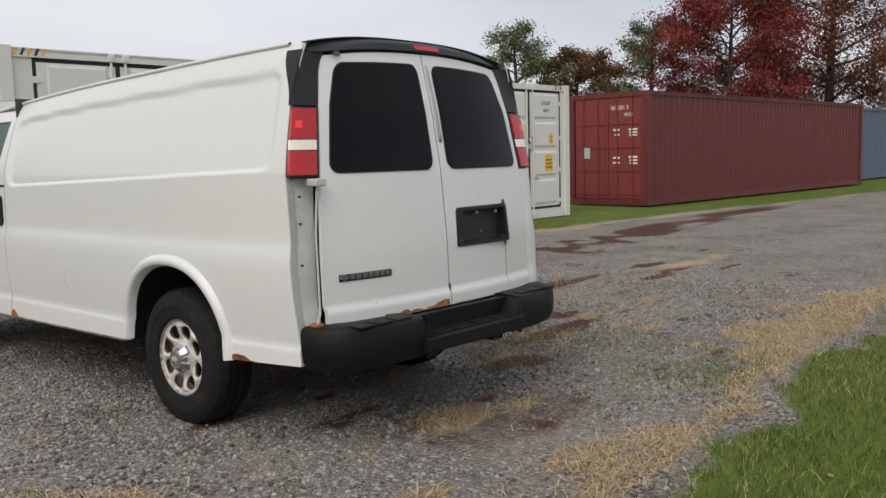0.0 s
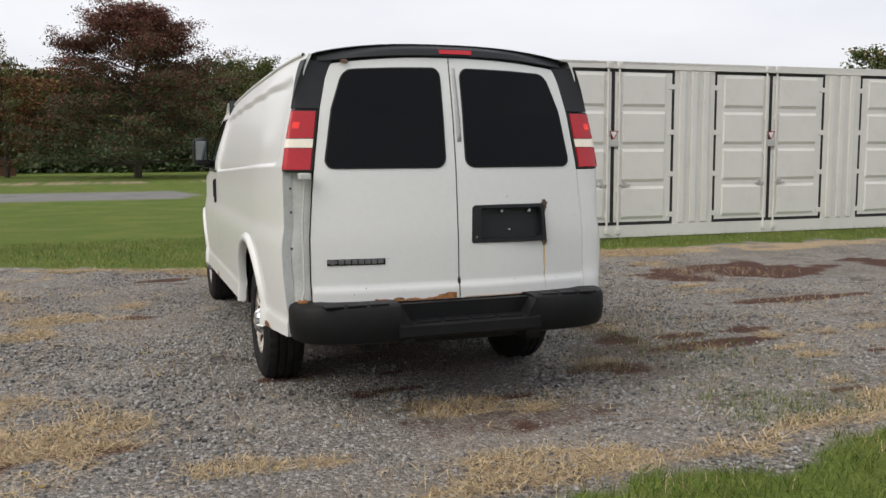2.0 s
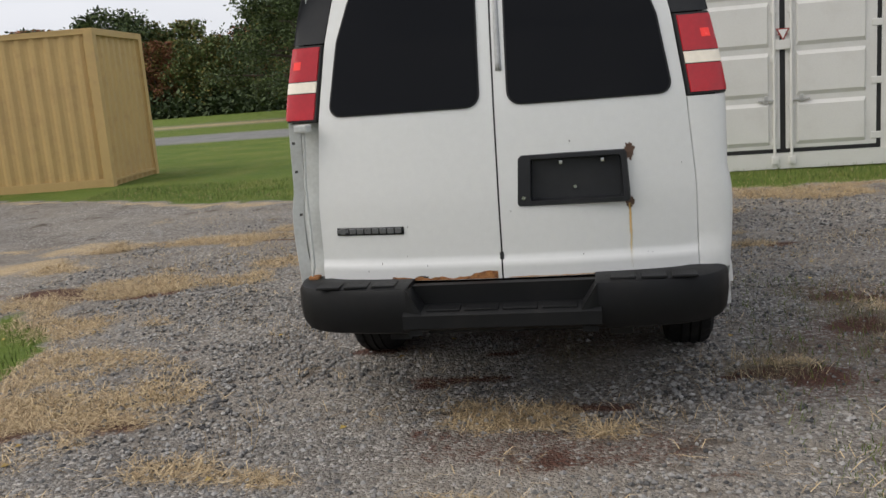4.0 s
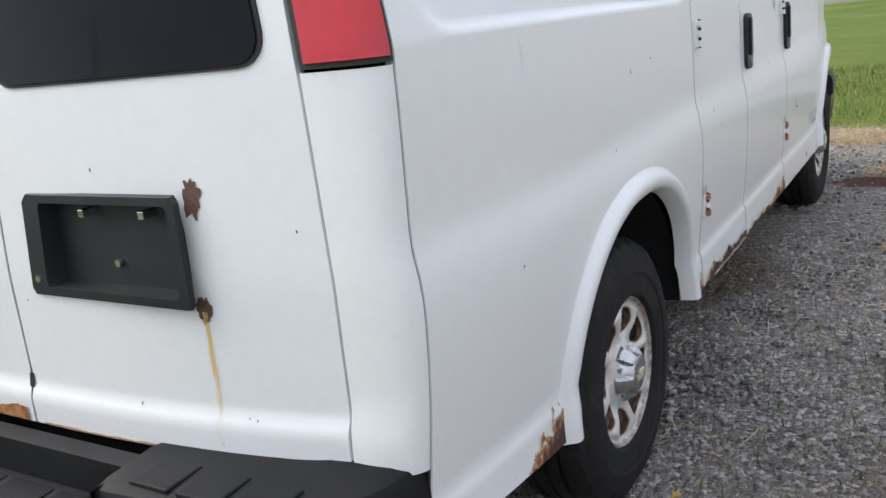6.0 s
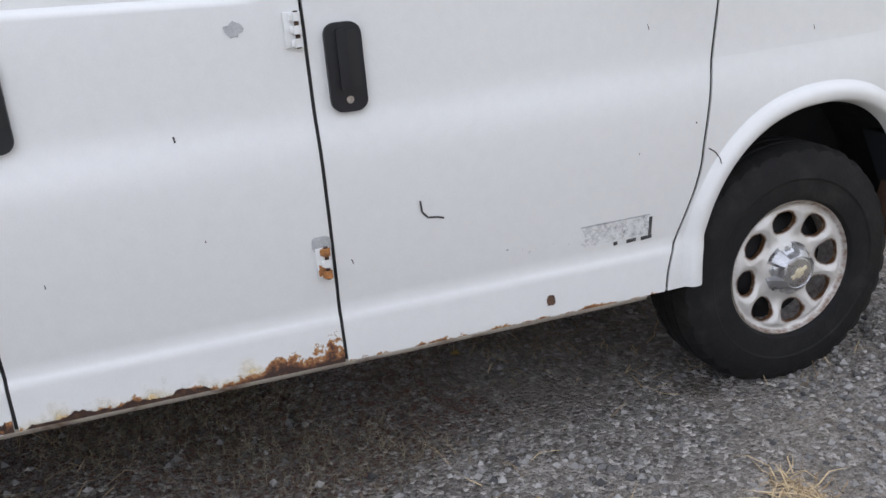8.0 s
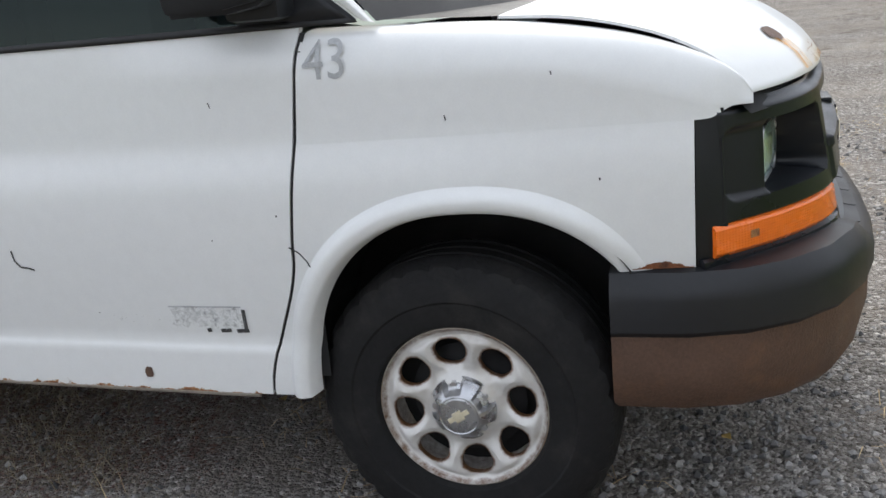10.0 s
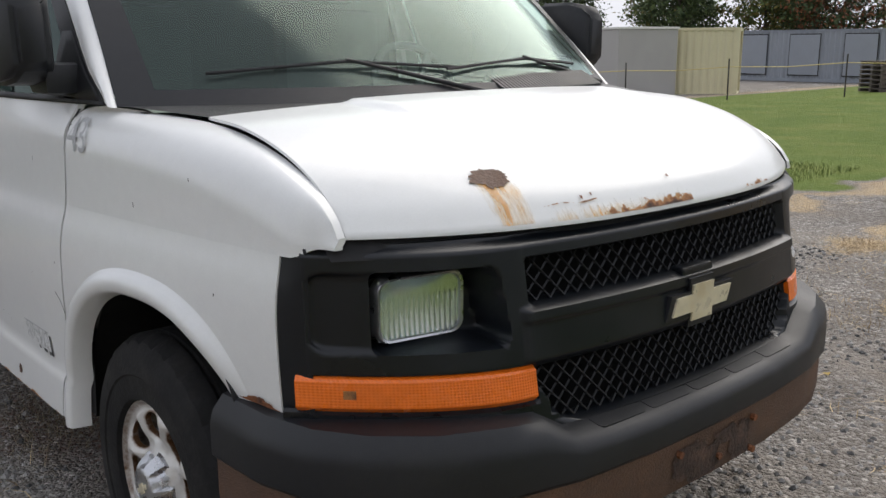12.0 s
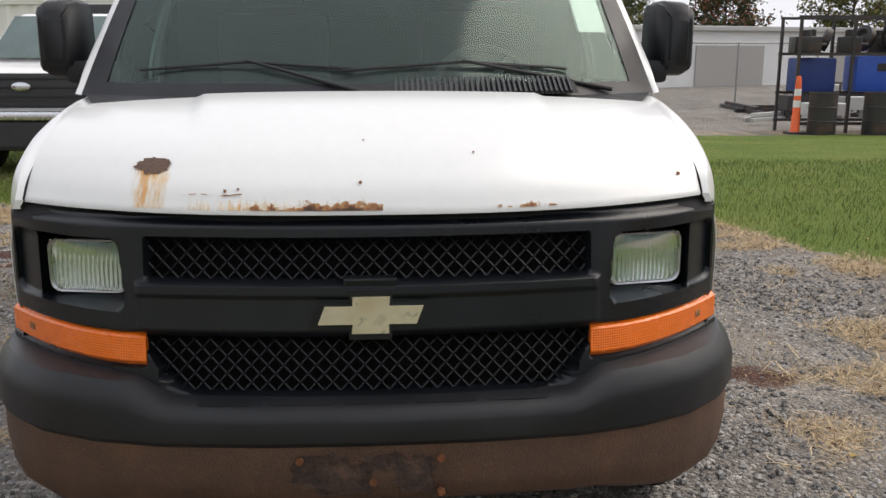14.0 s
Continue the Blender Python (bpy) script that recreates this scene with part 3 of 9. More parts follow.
def scatter(name, count, region, keep, shape, material, label, category, seed):
    """One joined mesh of many small pieces: keep(x, y, masks) gives chances, shape(rng) vertices and faces about the origin."""
    rng, nr = random.Random(seed), np.random.RandomState(seed)
    m = count * 8
    xs, ys = nr.uniform(region[0], region[1], m), nr.uniform(region[2], region[3], m)
    ok = nr.rand(m) < keep(xs, ys, masks(xs, ys))
    xs, ys = xs[ok][:count], ys[ok][:count]
    zs = ground_z(xs, ys)
    vs, fs = [], []
    for x, y, z in zip(xs.tolist(), ys.tolist(), zs.tolist()):
        v, f = shape(rng)
        base = len(vs)
        vs.extend([(x + a, y + b_, z + c) for a, b_, c in v])
        fs.extend([tuple([base + i for i in q]) for q in f])
    me = bpy.data.meshes.new(name)
    me.from_pydata(vs, [], fs)
    me.materials.append(material)
    return tagged(new(name, me), label, category, kind="stuff")


def island_mat(name, dark, light, rough=0.85):
    m = bpy.data.materials.new(name)
    t, b = nodes_of(m)
    geo = t.nodes.new("ShaderNodeNewGeometry")
    r = t.nodes.new("ShaderNodeValToRGB")
    r.color_ramp.elements[0].color, r.color_ramp.elements[1].color = (*dark, 1), (*light, 1)
    t.links.new(geo.outputs["Random Per Island"], r.inputs["Fac"])
    t.links.new(r.outputs["Color"], b.inputs["Base Color"])
    b.inputs["Roughness"].default_value = rough
    b.inputs["Specular IOR Level"].default_value = 0.25
    return m


M["stone"] = island_mat("loose_stone", (0.06, 0.06, 0.062), (0.38, 0.37, 0.355))
M["blade"] = island_mat("grass_blade", (0.036, 0.072, 0.010), (0.19, 0.23, 0.055), 0.6)
M["straw"] = island_mat("dry_straw", (0.19, 0.13, 0.07), (0.66, 0.52, 0.32), 0.7)
M["soil_blade"] = island_mat("dull_dead_grass_blade", (0.10, 0.085, 0.055), (0.34, 0.29, 0.19), 0.8)
M["leaf_litter"] = island_mat("fallen_leaf", (0.25, 0.16, 0.05), (0.55, 0.42, 0.12), 0.7)


def stone_shape(rng):
    r = rng.choice((0.005, 0.007, 0.009, 0.012, 0.016))
    a0 = rng.uniform(0, 6.28)
    ring = [(r * rng.uniform(0.7, 1.2) * math.cos(a0 + k * 1.5708), r * rng.uniform(0.7, 1.2) * math.sin(a0 + k * 1.5708), r * 0.25) for k in range(4)]
    low = [(x * 0.8, y * 0.8, -0.004) for x, y, z in ring]
    top = (rng.uniform(-0.3, 0.3) * r, rng.uniform(-0.3, 0.3) * r, r * rng.uniform(0.7, 1.1))
    return ring + low + [top], [(0, 1, 8), (1, 2, 8), (2, 3, 8), (3, 0, 8), (4, 5, 1, 0), (5, 6, 2, 1), (6, 7, 3, 2), (7, 4, 0, 3)]


def blade_shape(h0, h1, w, lean):
    def fn(rng):
        a, h = rng.uniform(0, 6.28), rng.uniform(h0, h1)
        c, s = math.cos(a) * w, math.sin(a) * w
        b = rng.uniform(0, 6.28)
        l = h * rng.uniform(0.1, lean)
        dx, dy = math.cos(b) * l, math.sin(b) * l
        return [(-c, -s, 0), (c, s, 0), (c * 0.7 + dx * 0.4, s * 0.7 + dy * 0.4, h * 0.6), (-c * 0.7 + dx * 0.4, -s * 0.7 + dy * 0.4, h * 0.6), (dx, dy, h)], [(0, 1, 2, 3), (3, 2, 4)]
    return fn


def straw_shape(rng):
    a, l = rng.uniform(0, 6.28), rng.uniform(0.04, 0.16)
    w = rng.uniform(0.0012, 0.0024)
    c, s = math.cos(a), math.sin(a)
    z0, z1, z2 = rng.uniform(0.0, 0.008), rng.uniform(0.006, 0.035), rng.uniform(0.0, 0.03)
    k = rng.uniform(-0.02, 0.02)
    return [(-s * w, c * w, z0), (s * w, -c * w, z0), (c * l / 2 - s * (k + w), s * l / 2 + c * (k + w), z1), (c * l / 2 - s * (k - w), s * l / 2 + c * (k - w), z1), (c * l, s * l, z2)], [(0, 1, 3, 2), (2, 3, 4)]


sparse_only = lambda x, y, m: np.where((x > 1.15) & (x < 2.7) & (y < 2.9 - 0.5 * (x - 1.2)) & (y > -0.8), 0.10 + 0.5 * np.clip((1.2 - y) / 2.0, 0, 1) * np.clip(fbm(x, y, 1.6, 31.0) + 0.35, 0, 1), 0.0)
lawn_only = lambda x, y, m: np.clip((m[0] - 0.3) / 0.6, 0, 1)
dry_only = lambda x, y, m: np.clip((m[1] - 0.25) / 0.75, 0, 1)
scatter("loose_stones", 42000, (-4.5, 6.0, -2.2, 7.5), lambda x, y, m: (m[0] < 0.4) * (1 - 0.92 * np.clip(m[2] * 1.8, 0, 1)) * (1.3 / (0.6 + 0.12 * (x * x + (y - 2) ** 2)) + 0.15) * 0.6, stone_shape, M["stone"], "grey crushed gravel stones", "gravel", 11)
scatter("lawn_grass", 52000, (-1.5, 7.0, -4.5, -0.2), lawn_only, blade_shape(0.02, 0.07, 0.0026, 1.3), M["blade"], "short green lawn grass", "grass", 12)
scatter("lawn_grass", 30000, (-8.0, 12.0, 6.4, 11.0), lawn_only, blade_shape(0.03, 0.08, 0.003, 0.9), M["blade"], "short green lawn grass", "grass", 13)
scatter("lawn_grass", 26000, (-2.5, 8.0, -11.0, -4.4), lawn_only, blade_shape(0.025, 0.07, 0.005, 1.2), M["blade"], "short green lawn grass", "grass", 21)
scatter("lawn_grass", 20000, (-9.0, -2.6, -4.0, 2.2), lawn_only, blade_shape(0.025, 0.07, 0.0026, 0.9), M["blade"], "short green lawn grass", "grass", 14)
scatter("dry_straw", 60000, (-5.0, 6.0, -2.4, 7.6), lambda x, y, m: np.maximum(dry_only(x, y, m), 0.035 * (m[0] < 0.4) * (fbm(x, y, 2.1, 55.0) > 0.16)), straw_shape, M["straw"], "loose dry straw and dead grass", "straw", 15)
scatter("straw_tufts", 16000, (-5.0, 6.0, -2.0, 7.6), lambda x, y, m: np.maximum(np.clip((m[1] - 0.45) / 0.55, 0, 1), 0.25 * (m[0] < 0.4) * (fbm(x, y, 1.7, 57.0) > 0.42)), blade_shape(0.03, 0.09, 0.0015, 1.6), M["straw"], "upright tufts of dead grass", "straw", 16)
scatter("soil_grass", 7000, (-0.2, 2.0, 0.6, 4.3), lambda x, y, m: np.clip(m[2] * 1.4, 0, 1) * np.clip(fbm(x, y, 2.4, 71.0) + 0.3, 0, 1), blade_shape(0.015, 0.06, 0.0011, 1.8), M["soil_blade"], "fine dull grass on the brown soil by the van", "grass", 22)
scatter("fallen_leaves", 160, (-4.0, 8.0, -2.2, 9.0), lambda x, y, m: 1.0 + 0 * x, lambda r: ([(-0.012, -0.015, 0.006), (0.014, -0.012, 0.012), (0.013, 0.016, 0.007), (-0.014, 0.013, 0.014)], [(0, 1, 2, 3)]), M["leaf_litter"], "small fallen yellow leaves", "leaves", 17)
scatter("sparse_grass", 2400, (1.1, 2.8, -0.8, 3.0), sparse_only, blade_shape(0.02, 0.06, 0.0022, 1.0), M["blade"], "thin green grass growing through gravel", "grass", 18)
scatter("dead_grass", 9000, (-1.5, 7.0, -4.5, -0.2), lambda x, y, m: lawn_only(x, y, m) * np.clip(0.25 + fbm(x, y, 1.3, 41.0), 0, 1), blade_shape(0.02, 0.06, 0.0016, 1.5), M["straw"], "dry blades among the lawn grass", "grass", 19)
scatter("dead_grass", 6000, (-8.0, 12.0, 6.4, 11.0), lawn_only, blade_shape(0.02, 0.06, 0.002, 1.5), M["straw"], "dry blades among the lawn grass", "grass", 20)
# ---- the van: x to its passenger side, y forward, ground at z = 0 ----
van = thing("cargo_van", "white cargo van with black bumpers and rusty sills parked on gravel", "van")
REAR_AXLE, FRONT_AXLE, HUB_Z, TYRE_R = 1.352, 4.775, 0.375, 0.388
GAP1, GAP2, GAP3, GAP4 = 1.935, 2.574, 3.355, 4.400      # panel gaps of the passenger side
REAR_END, BLACK_FRONT = 0.345, 5.335
W_Z = [0.38, 0.43, 0.50, 0.538, 0.548, 0.560, 0.62, 0.80, 0.94, 1.0, 1.06, 1.15, 1.27, 1.40]
W_X = [1.028, 1.0375, 1.0350, 1.0335, 1.0300, 1.0255, 1.0325, 1.047, 1.050, 1.044, 1.032, 1.030, 1.029, 1.025]
U_U = [0, 0.2, 0.45, 0.7, 0.88, 1]
U_X = [1.025, 1.002, 0.965, 0.925, 0.885, 0.850]
ARCH_R = ellipse_cut(1.312, 0.42, 0.472, 0.490, 2.3, True)
ARCH_F = ellipse_cut(4.83, 0.42, 0.425, 0.472, 2.3, True)


def smooth01(t):
    t = min(1.0, max(0.0, t))
    return t * t * (3 - 2 * t)


def gutter_z(y):
    return 2.02 - 0.035 * (y - 0.5) - 0.015 * max(0, y - 2) ** 2


def sill_z(y):
    return float(np.interp(y, [0.3, 0.8, 1.9, 3.4, 4.5], [0.470, 0.452, 0.436, 0.424, 0.422]))


def taper(y):
    return 1 - 0.055 * max(0, (1.2 - y) / 0.85) ** 2 - 0.105 * max(0, (y - 4.2) / 1.1) ** 1.5


BLANKS = {1: [(0.47, 1.885), (1.985, 2.52), (2.63, 3.305)], -1: [(0.47, 3.30)]}


def blank_recess(y, z, side):
    """The shallow pressed window blanks of the cargo area."""
    d = 0
    for y0, y1 in BLANKS[side]:
        zb, zt = 1.410 - 0.030 * (y - 0.5), gutter_z(y) - 0.13
        cy, cz, hy, hz, r = (y0 + y1) / 2, (zb + zt) / 2, (y1 - y0) / 2, (zt - zb) / 2, 0.075
        qx, qz = abs(y - cy) - hy + r, abs(z - cz) - hz + r
        inside = -(math.hypot(max(qx, 0), max(qz, 0)) + min(max(qx, qz), 0) - r)
        d = max(d, 0.018 * smooth01(inside / 0.014))
    return d


def half_width(y, z):
    if z <= 1.40:
        w = curve(z, W_Z, W_X)
    else:
        w = curve((z - 1.40) / (gutter_z(y) - 1.40), U_U, U_X)
    return w * taper(y) - 0.048 * smooth01((y - 3.9) / 0.6) * smooth01((z - 1.24) / 0.11)


def rear_edge(z):
    """Where the side ends at the rear: it leans forward as it rises."""
    return REAR_END + 0.065 * (min(max(z, 0.45), 1.75) - 1.08)


def side_point(side, lift=0.0):
    return lambda y, z: Vector((side * (half_width(y, z) - blank_recess(y, z, side) + lift), y, z))


def to_middle(side):
    return lambda co: Vector((-side, 0, 0))


Z_KNOTS = [0.43, 0.47, 0.50, 0.526, 0.538, 0.548, 0.560, 0.59]


def side_panel(name, side, y0, y1, top, label="", cuts=(), step=0.022, drop=None):
    bot = sill_z((y0 + y1) / 2)
    zs = merged([bot], [z for z in Z_KNOTS if z > bot + 0.01], lin(0.62, 1.28, 0.022), lin(1.28, 1.44, 0.008), lin(1.44, top, 0.022))
    zs = [z for i, z in enumerate(zs) if i == 0 or z - zs[i - 1] > 0.005]
    fn = side_point(side)

    def place(y, z):
        if z == zs[0]:
            z = sill_z(y)
        if z == zs[-1]:
            z = min(gutter_z(y), z + 0.2) if top > 1.8 else z
        z -= 0.030 * (y - 0.5) * smooth01((z - 1.20) / 0.15) * smooth01((1.66 - z) / 0.2)          # rows follow the slanted crease
        if y < 0.85:
            y += (rear_edge(z) - REAR_END) * smooth01((0.85 - y) / 0.5)
        return fn(y, min(z, gutter_z(y)))
    bm = sheet(lin(y0, y1, step), zs, place, cuts, drop, 0.02, to_middle(side))
    bmesh.ops.remove_doubles(bm, verts=bm.verts, dist=0.0004)
    return part(name, bm, M["paint"], van, label, True, 50)


G = 0.0046
side_panel("rear_quarter_panel", 1, REAR_END, GAP1 - G, 2.01, "", (ARCH_R,))
side_panel("rear_quarter_panel", -1, REAR_END, GAP3 - G, 2.01, "", (ARCH_R,))
side_panel("rear_cargo_door", 1, GAP1 + G, GAP2 - G, 2.0, "white side cargo door with a rust-eaten lower edge")
side_panel("front_cargo_door", 1, GAP2 + G, GAP3 - G, 1.96, "white side cargo door with rusty bottom corner")


def door_front_edge(z):
    return 4.410 + 0.145 * (z - 0.82) if z > 0.82 else 4.410 - 0.115 * smooth01((0.82 - z) / 0.40)


def pillar_y(z):
    """The forward edge of the door's window frame, raked like the windshield."""
    return 4.62 - (z - 1.325) * 1.18


BELT = 1.325
for side in (1, -1):
    # lower half of the front door, and the strip behind the front wheel
    def door_fn(u, z, side=side):
        y = GAP3 + G + u * (door_front_edge(z) - G - GAP3 - G)
        return side_point(side)(y, max(z, sill_z(y)))
    zs = merged([0.422], Z_KNOTS[1:], lin(0.62, BELT, 0.022))
    bm = sheet(lin(0, 1, 0.025), zs, door_fn, (), None, 0.02, to_middle(side))
    door = part("front_door", bm, M["paint"], van, "", True, 50)
    # window frame: rear post, header and raked front post
    def frame_fn(u, v, side=side):
        z = BELT + 0.004 + v * (gutter_z(3.5) - 0.035 - BELT)
        ya, yb = GAP3 + G, pillar_y(z)
        return Vector((side * half_width(ya + u * (yb - ya), z), ya + u * (yb - ya), z))
    us = merged([0, 0.05, 0.10], lin(0.1, 0.93, 0.06), [0.93, 1.0])
    vs = merged([0, 0.03], lin(0.03, 0.86, 0.06), [0.86, 1.0])
    bm = sheet(us, vs, frame_fn, (), lambda u, v: 0.09 < u < 0.935 and 0.01 < v < 0.87, 0.02, to_middle(side))
    part("window_frame", bm, M["paint"], door, "", True, 50)
    bm = sheet(lin(0.085, 0.94, 0.1), lin(0.0, 0.875, 0.1), lambda u, v, f=frame_fn, s=side: f(u, v) - Vector((s * 0.012, 0, 0)))
    if side < 0:
        bmesh.ops.reverse_faces(bm, faces=bm.faces)
    win = part("window_glass", bm, M["door_glass"], door, "dark tinted side window", True)
    win.visible_shadow = False
    # black sail where the mirror is fixed, and the belt seal
    bm = sheet(lin(0.77, 0.985, 0.015), lin(0.0, 1.0, 0.2), lambda u, v, f=frame_fn, s=side: f(u, v * 0.34 * min(1.0, max(0.02, (u - 0.77) / 0.17))) + Vector((s * 0.004, 0, 0)),
               (), None, 0.02, to_middle(side))
    part("mirror_sail", bm, M["plastic"], door, "black plastic mirror mount")
    bm = sheet(lin(0.925, 0.998, 0.018), lin(0.0, 0.93, 0.06), lambda u, v, f=frame_fn, s=side: f(u, v) + Vector((s * 0.003, 0, 0)), (), None, 0.015, to_middle(side))
    part("window_post", bm, M["plastic"], door, "black front window post", True)
    bm = sheet(lin(0.0, 0.99, 0.05), lin(-0.012, 0.018, 0.015), lambda u, v, f=frame_fn, s=side: f(u, v) + Vector((s * 0.005, 0, 0)), (), None, 0.02, to_middle(side))
    part("window_seal", bm, M["seal"], door)
    # fender: the upright side round the wheel opening
    def low_fn(u, z, side=side):
        y0 = door_front_edge(z) + G
        return side_point(side)(y0 + u * (BLACK_FRONT - y0), z)

    def s_low(u, z):
        y0 = door_front_edge(z) + G
        return ARCH_F[0](y0 + u * (BLACK_FRONT - y0), z)

    def snap_low(u, z):
        y0 = door_front_edge(z) + G
        y, z = ARCH_F[1](y0 + u * (BLACK_FRONT - y0), z)
        y0 = door_front_edge(z) + G
        return (y - y0) / (BLACK_FRONT - y0), z
    zs = merged([0.422, 0.44], lin(0.46, 0.735, 0.02), lin(0.735, 1.062, 0.0205))
    bm = sheet(lin(0, 1, 0.022), zs, low_fn, ((s_low, snap_low),), lambda u, z: z < 0.735 and u > 0.6, 0.018, to_middle(side))
    part("fender", bm, M["paint"], van, "", True, 50)

    # and its shoulder, rolling in to the hood line
    def high_fn(y, v, side=side):
        start = 4.446 + 0.0205 * v + G
        y = start + (y - 4.392 - G) * (5.455 - start) / (5.455 - 4.392 - G)
        zt = curve(y, [4.3, 4.7, 4.95, 5.15, 5.28, 5.38, 5.43, 5.455], [1.318, 1.308, 1.290, 1.258, 1.222, 1.178, 1.140, 1.106])
        z0, z1 = 1.062 + 0.022 * smooth01((y - 5.36) / 0.06), max(1.09, zt - 0.10)
        z0 = min(z0, zt - 0.02)
        z1 = max(z0 + 0.004, min(z1, zt - 0.012))
        if v <= 1:
            return side_point(side)(y, z0 + v * (z1 - z0)) - Vector((side * 0.030 * smooth01((y - 5.34) / 0.115), 0, 0))
        t = v - 1
        a = side_point(side)(y, z1) - Vector((side * 0.030 * smooth01((y - 5.34) / 0.115), 0, 0))
        hx = curve(y, [4.3, 4.65, 4.95, 5.2, 5.455], [0.945, 0.910, 0.852, 0.850, 0.862])
        c = Vector((a.x - side * 0.014, y, zt + 0.003))
        b = Vector((side * hx, y, zt))
        return a * (1 - t) ** 2 + c * 2 * t * (1 - t) + b * t * t
    bm = sheet(merged(lin(4.392 + G, 5.36, 0.022), lin(5.36, 5.455, 0.010)), merged(lin(0, 1, 0.125), lin(1, 2, 0.1)), high_fn, (), None, 0.018, to_middle(side))
    part("fender_top", bm, M["paint"], van, "", True, 50)

    # raised lips round the wheel openings
    for cy, a_, b_, z_end, nm in ((1.312, 0.472, 0.490, (0.445, 0.445), "rear"), (4.83, 0.425, 0.472, (0.425, 0.69), "front")):
        bm = bmesh.new()
        rows = []
        for i in range(61):
            th = math.pi * (1 - i / 60)
            c_, s_ = math.cos(th), max(0.0, math.sin(th))
            dy, dz = a_ * math.copysign(abs(c_) ** (2 / 2.3), c_), b_ * s_ ** (2 / 2.3)
            if 0.42 + dz < z_end[0 if c_ < 0 else 1]:
                dz = max(dz, z_end[0 if c_ < 0 else 1] - 0.42) if nm == "rear" or c_ < 0 else dz
                if nm == "front" and c_ > 0:
                    continue
            n = Vector((dy / a_ ** 2, dz / b_ ** 2)).normalized()
            row = []
            fade = 1.0 if nm == "rear" or c_ < 0 else smooth01((dz + 0.42 - 0.69) / 0.16)
            for k, lift_ in ((-0.012, -0.03), (-0.002, 0.016), (0.006, 0.023), (0.022, 0.026), (0.036, 0.023), (0.046, 0.012), (0.052, 0.003), (0.060, -0.002)):
                y, z = cy + dy + n.x * k, 0.42 + dz + n.y * k
                row.append(bm.verts.new((side * (half_width(y, z) + (lift_ if lift_ < 0 else lift_ * fade)), y, z)))
            rows.append(row)
        for p_, q_ in zip(rows, rows[1:]):
            for i in range(7):
                bm.faces.new((p_[i], p_[i + 1], q_[i + 1], q_[i]))
        part("wheel_lip", bm, M["paint"], van, "", True, 60)

# dark inner hull, so that no light shows through the gaps
bm = bmesh.new()
for side in (1, -1):
    rows = []
    for y in lin(0.40, 4.44, 0.2):
        rows.append([bm.verts.new((side * (half_width(y, z) - 0.035), y, z)) for z in (0.46, 0.6, 0.8, 1.0, 1.2, 1.31)])
    for a, b in zip(rows, rows[1:]):
        for i in range(5):
            ym = (a[i].co.y + b[i].co.y) / 2
            if abs(ym - 1.30) < 0.53 and a[i].co.z < 0.9:
                continue
            bm.faces.new((a[i], a[i + 1], b[i + 1], b[i]))
    rows = []
    for y in lin(0.40, 3.34, 0.2):
        rows.append([bm.verts.new((side * (half_width(y, z) - 0.035), y, z)) for z in (1.31, 1.5, 1.7, 1.88)])
    for a, b in zip(rows, rows[1:]):
        for i in range(3):
            bm.faces.new((a[i], a[i + 1], b[i + 1], b[i]))
part("inner_shell", bm, M["dark"], van)

# black rubber behind the panel gaps
def gap_seal(side, y_of, z0, z1):
    bm = sheet([-1, 1], lin(z0, z1, 0.04), lambda u, z: side_point(side, -0.006)(y_of(z) + u * 0.009, z))
    part("gap_seal", bm, M["seal"], van)


for g in (GAP1, GAP2, GAP3):
    gap_seal(1, lambda z, g=g: g, sill_z(g) + 0.004, 1.92 if g < 3 else 1.30)
gap_seal(-1, lambda z: GAP3, sill_z(GAP3) + 0.004, 1.30)
for side in (1, -1):
    gap_seal(side, door_front_edge, 0.432, 1.31)
bm = sheet([-1, 1], lin(0.60, 1.37, 0.04), lambda u, z: Vector((half_width(rear_edge(z), z) - 0.0045, rear_edge(z) - 0.0025 + 0.007 * u, z)))
part("gap_seal", bm, M["seal"], van)

# roof with drip rails
bm = sheet(lin(0.43, 4.04, 0.09), lin(-1, 1, 0.05),
           lambda y, s: Vector((s * 0.845 * taper(y), y, gutter_z(y) + 0.078 * (1 - abs(s) ** 2.6) * (1 - 0.15 * smooth01((y - 3.3) / 0.8)))))
part("roof", bm, M["paint"], van, "", True, 60)
for side in (1, -1):
    bm = bmesh.new()
    rows = []
    for y in lin(0.475, 4.0, 0.09):
        c = Vector((side * 0.853 * taper(y), y, gutter_z(y) + 0.004))
        rows.append([bm.verts.new(c + Vector((0.011 * math.cos(a), 0, 0.011 * math.sin(a)))) for a in np.linspace(0, 2 * math.pi, 9)[:-1]])
    for a, b in zip(rows, rows[1:]):
        for i in range(8):
            bm.faces.new((a[i], a[(i + 1) % 8], b[(i + 1) % 8], b[i]))
    part("drip_rail", bm, M["paint"], van, "", True, 60)


# ---- rear end ----
def rear_y(x, z):
    lean = float(np.interp(z, [0.6, 1.0, 1.39, 1.7, 2.05], [0.0, 0.012, 0.048, 0.10, 0.185]))
    step = 0.014 * smooth01((0.745 - z) / 0.035)
    return 0.187 + 0.075 * (abs(x) / 0.83) ** 2.4 + lean - step


def door_edge_x(z):
    return float(np.interp(z, [0.6, 1.0, 1.38, 1.72, 1.9, 1.97, 2.02], [0.836, 0.836, 0.806, 0.757, 0.715, 0.685, 0.62]))


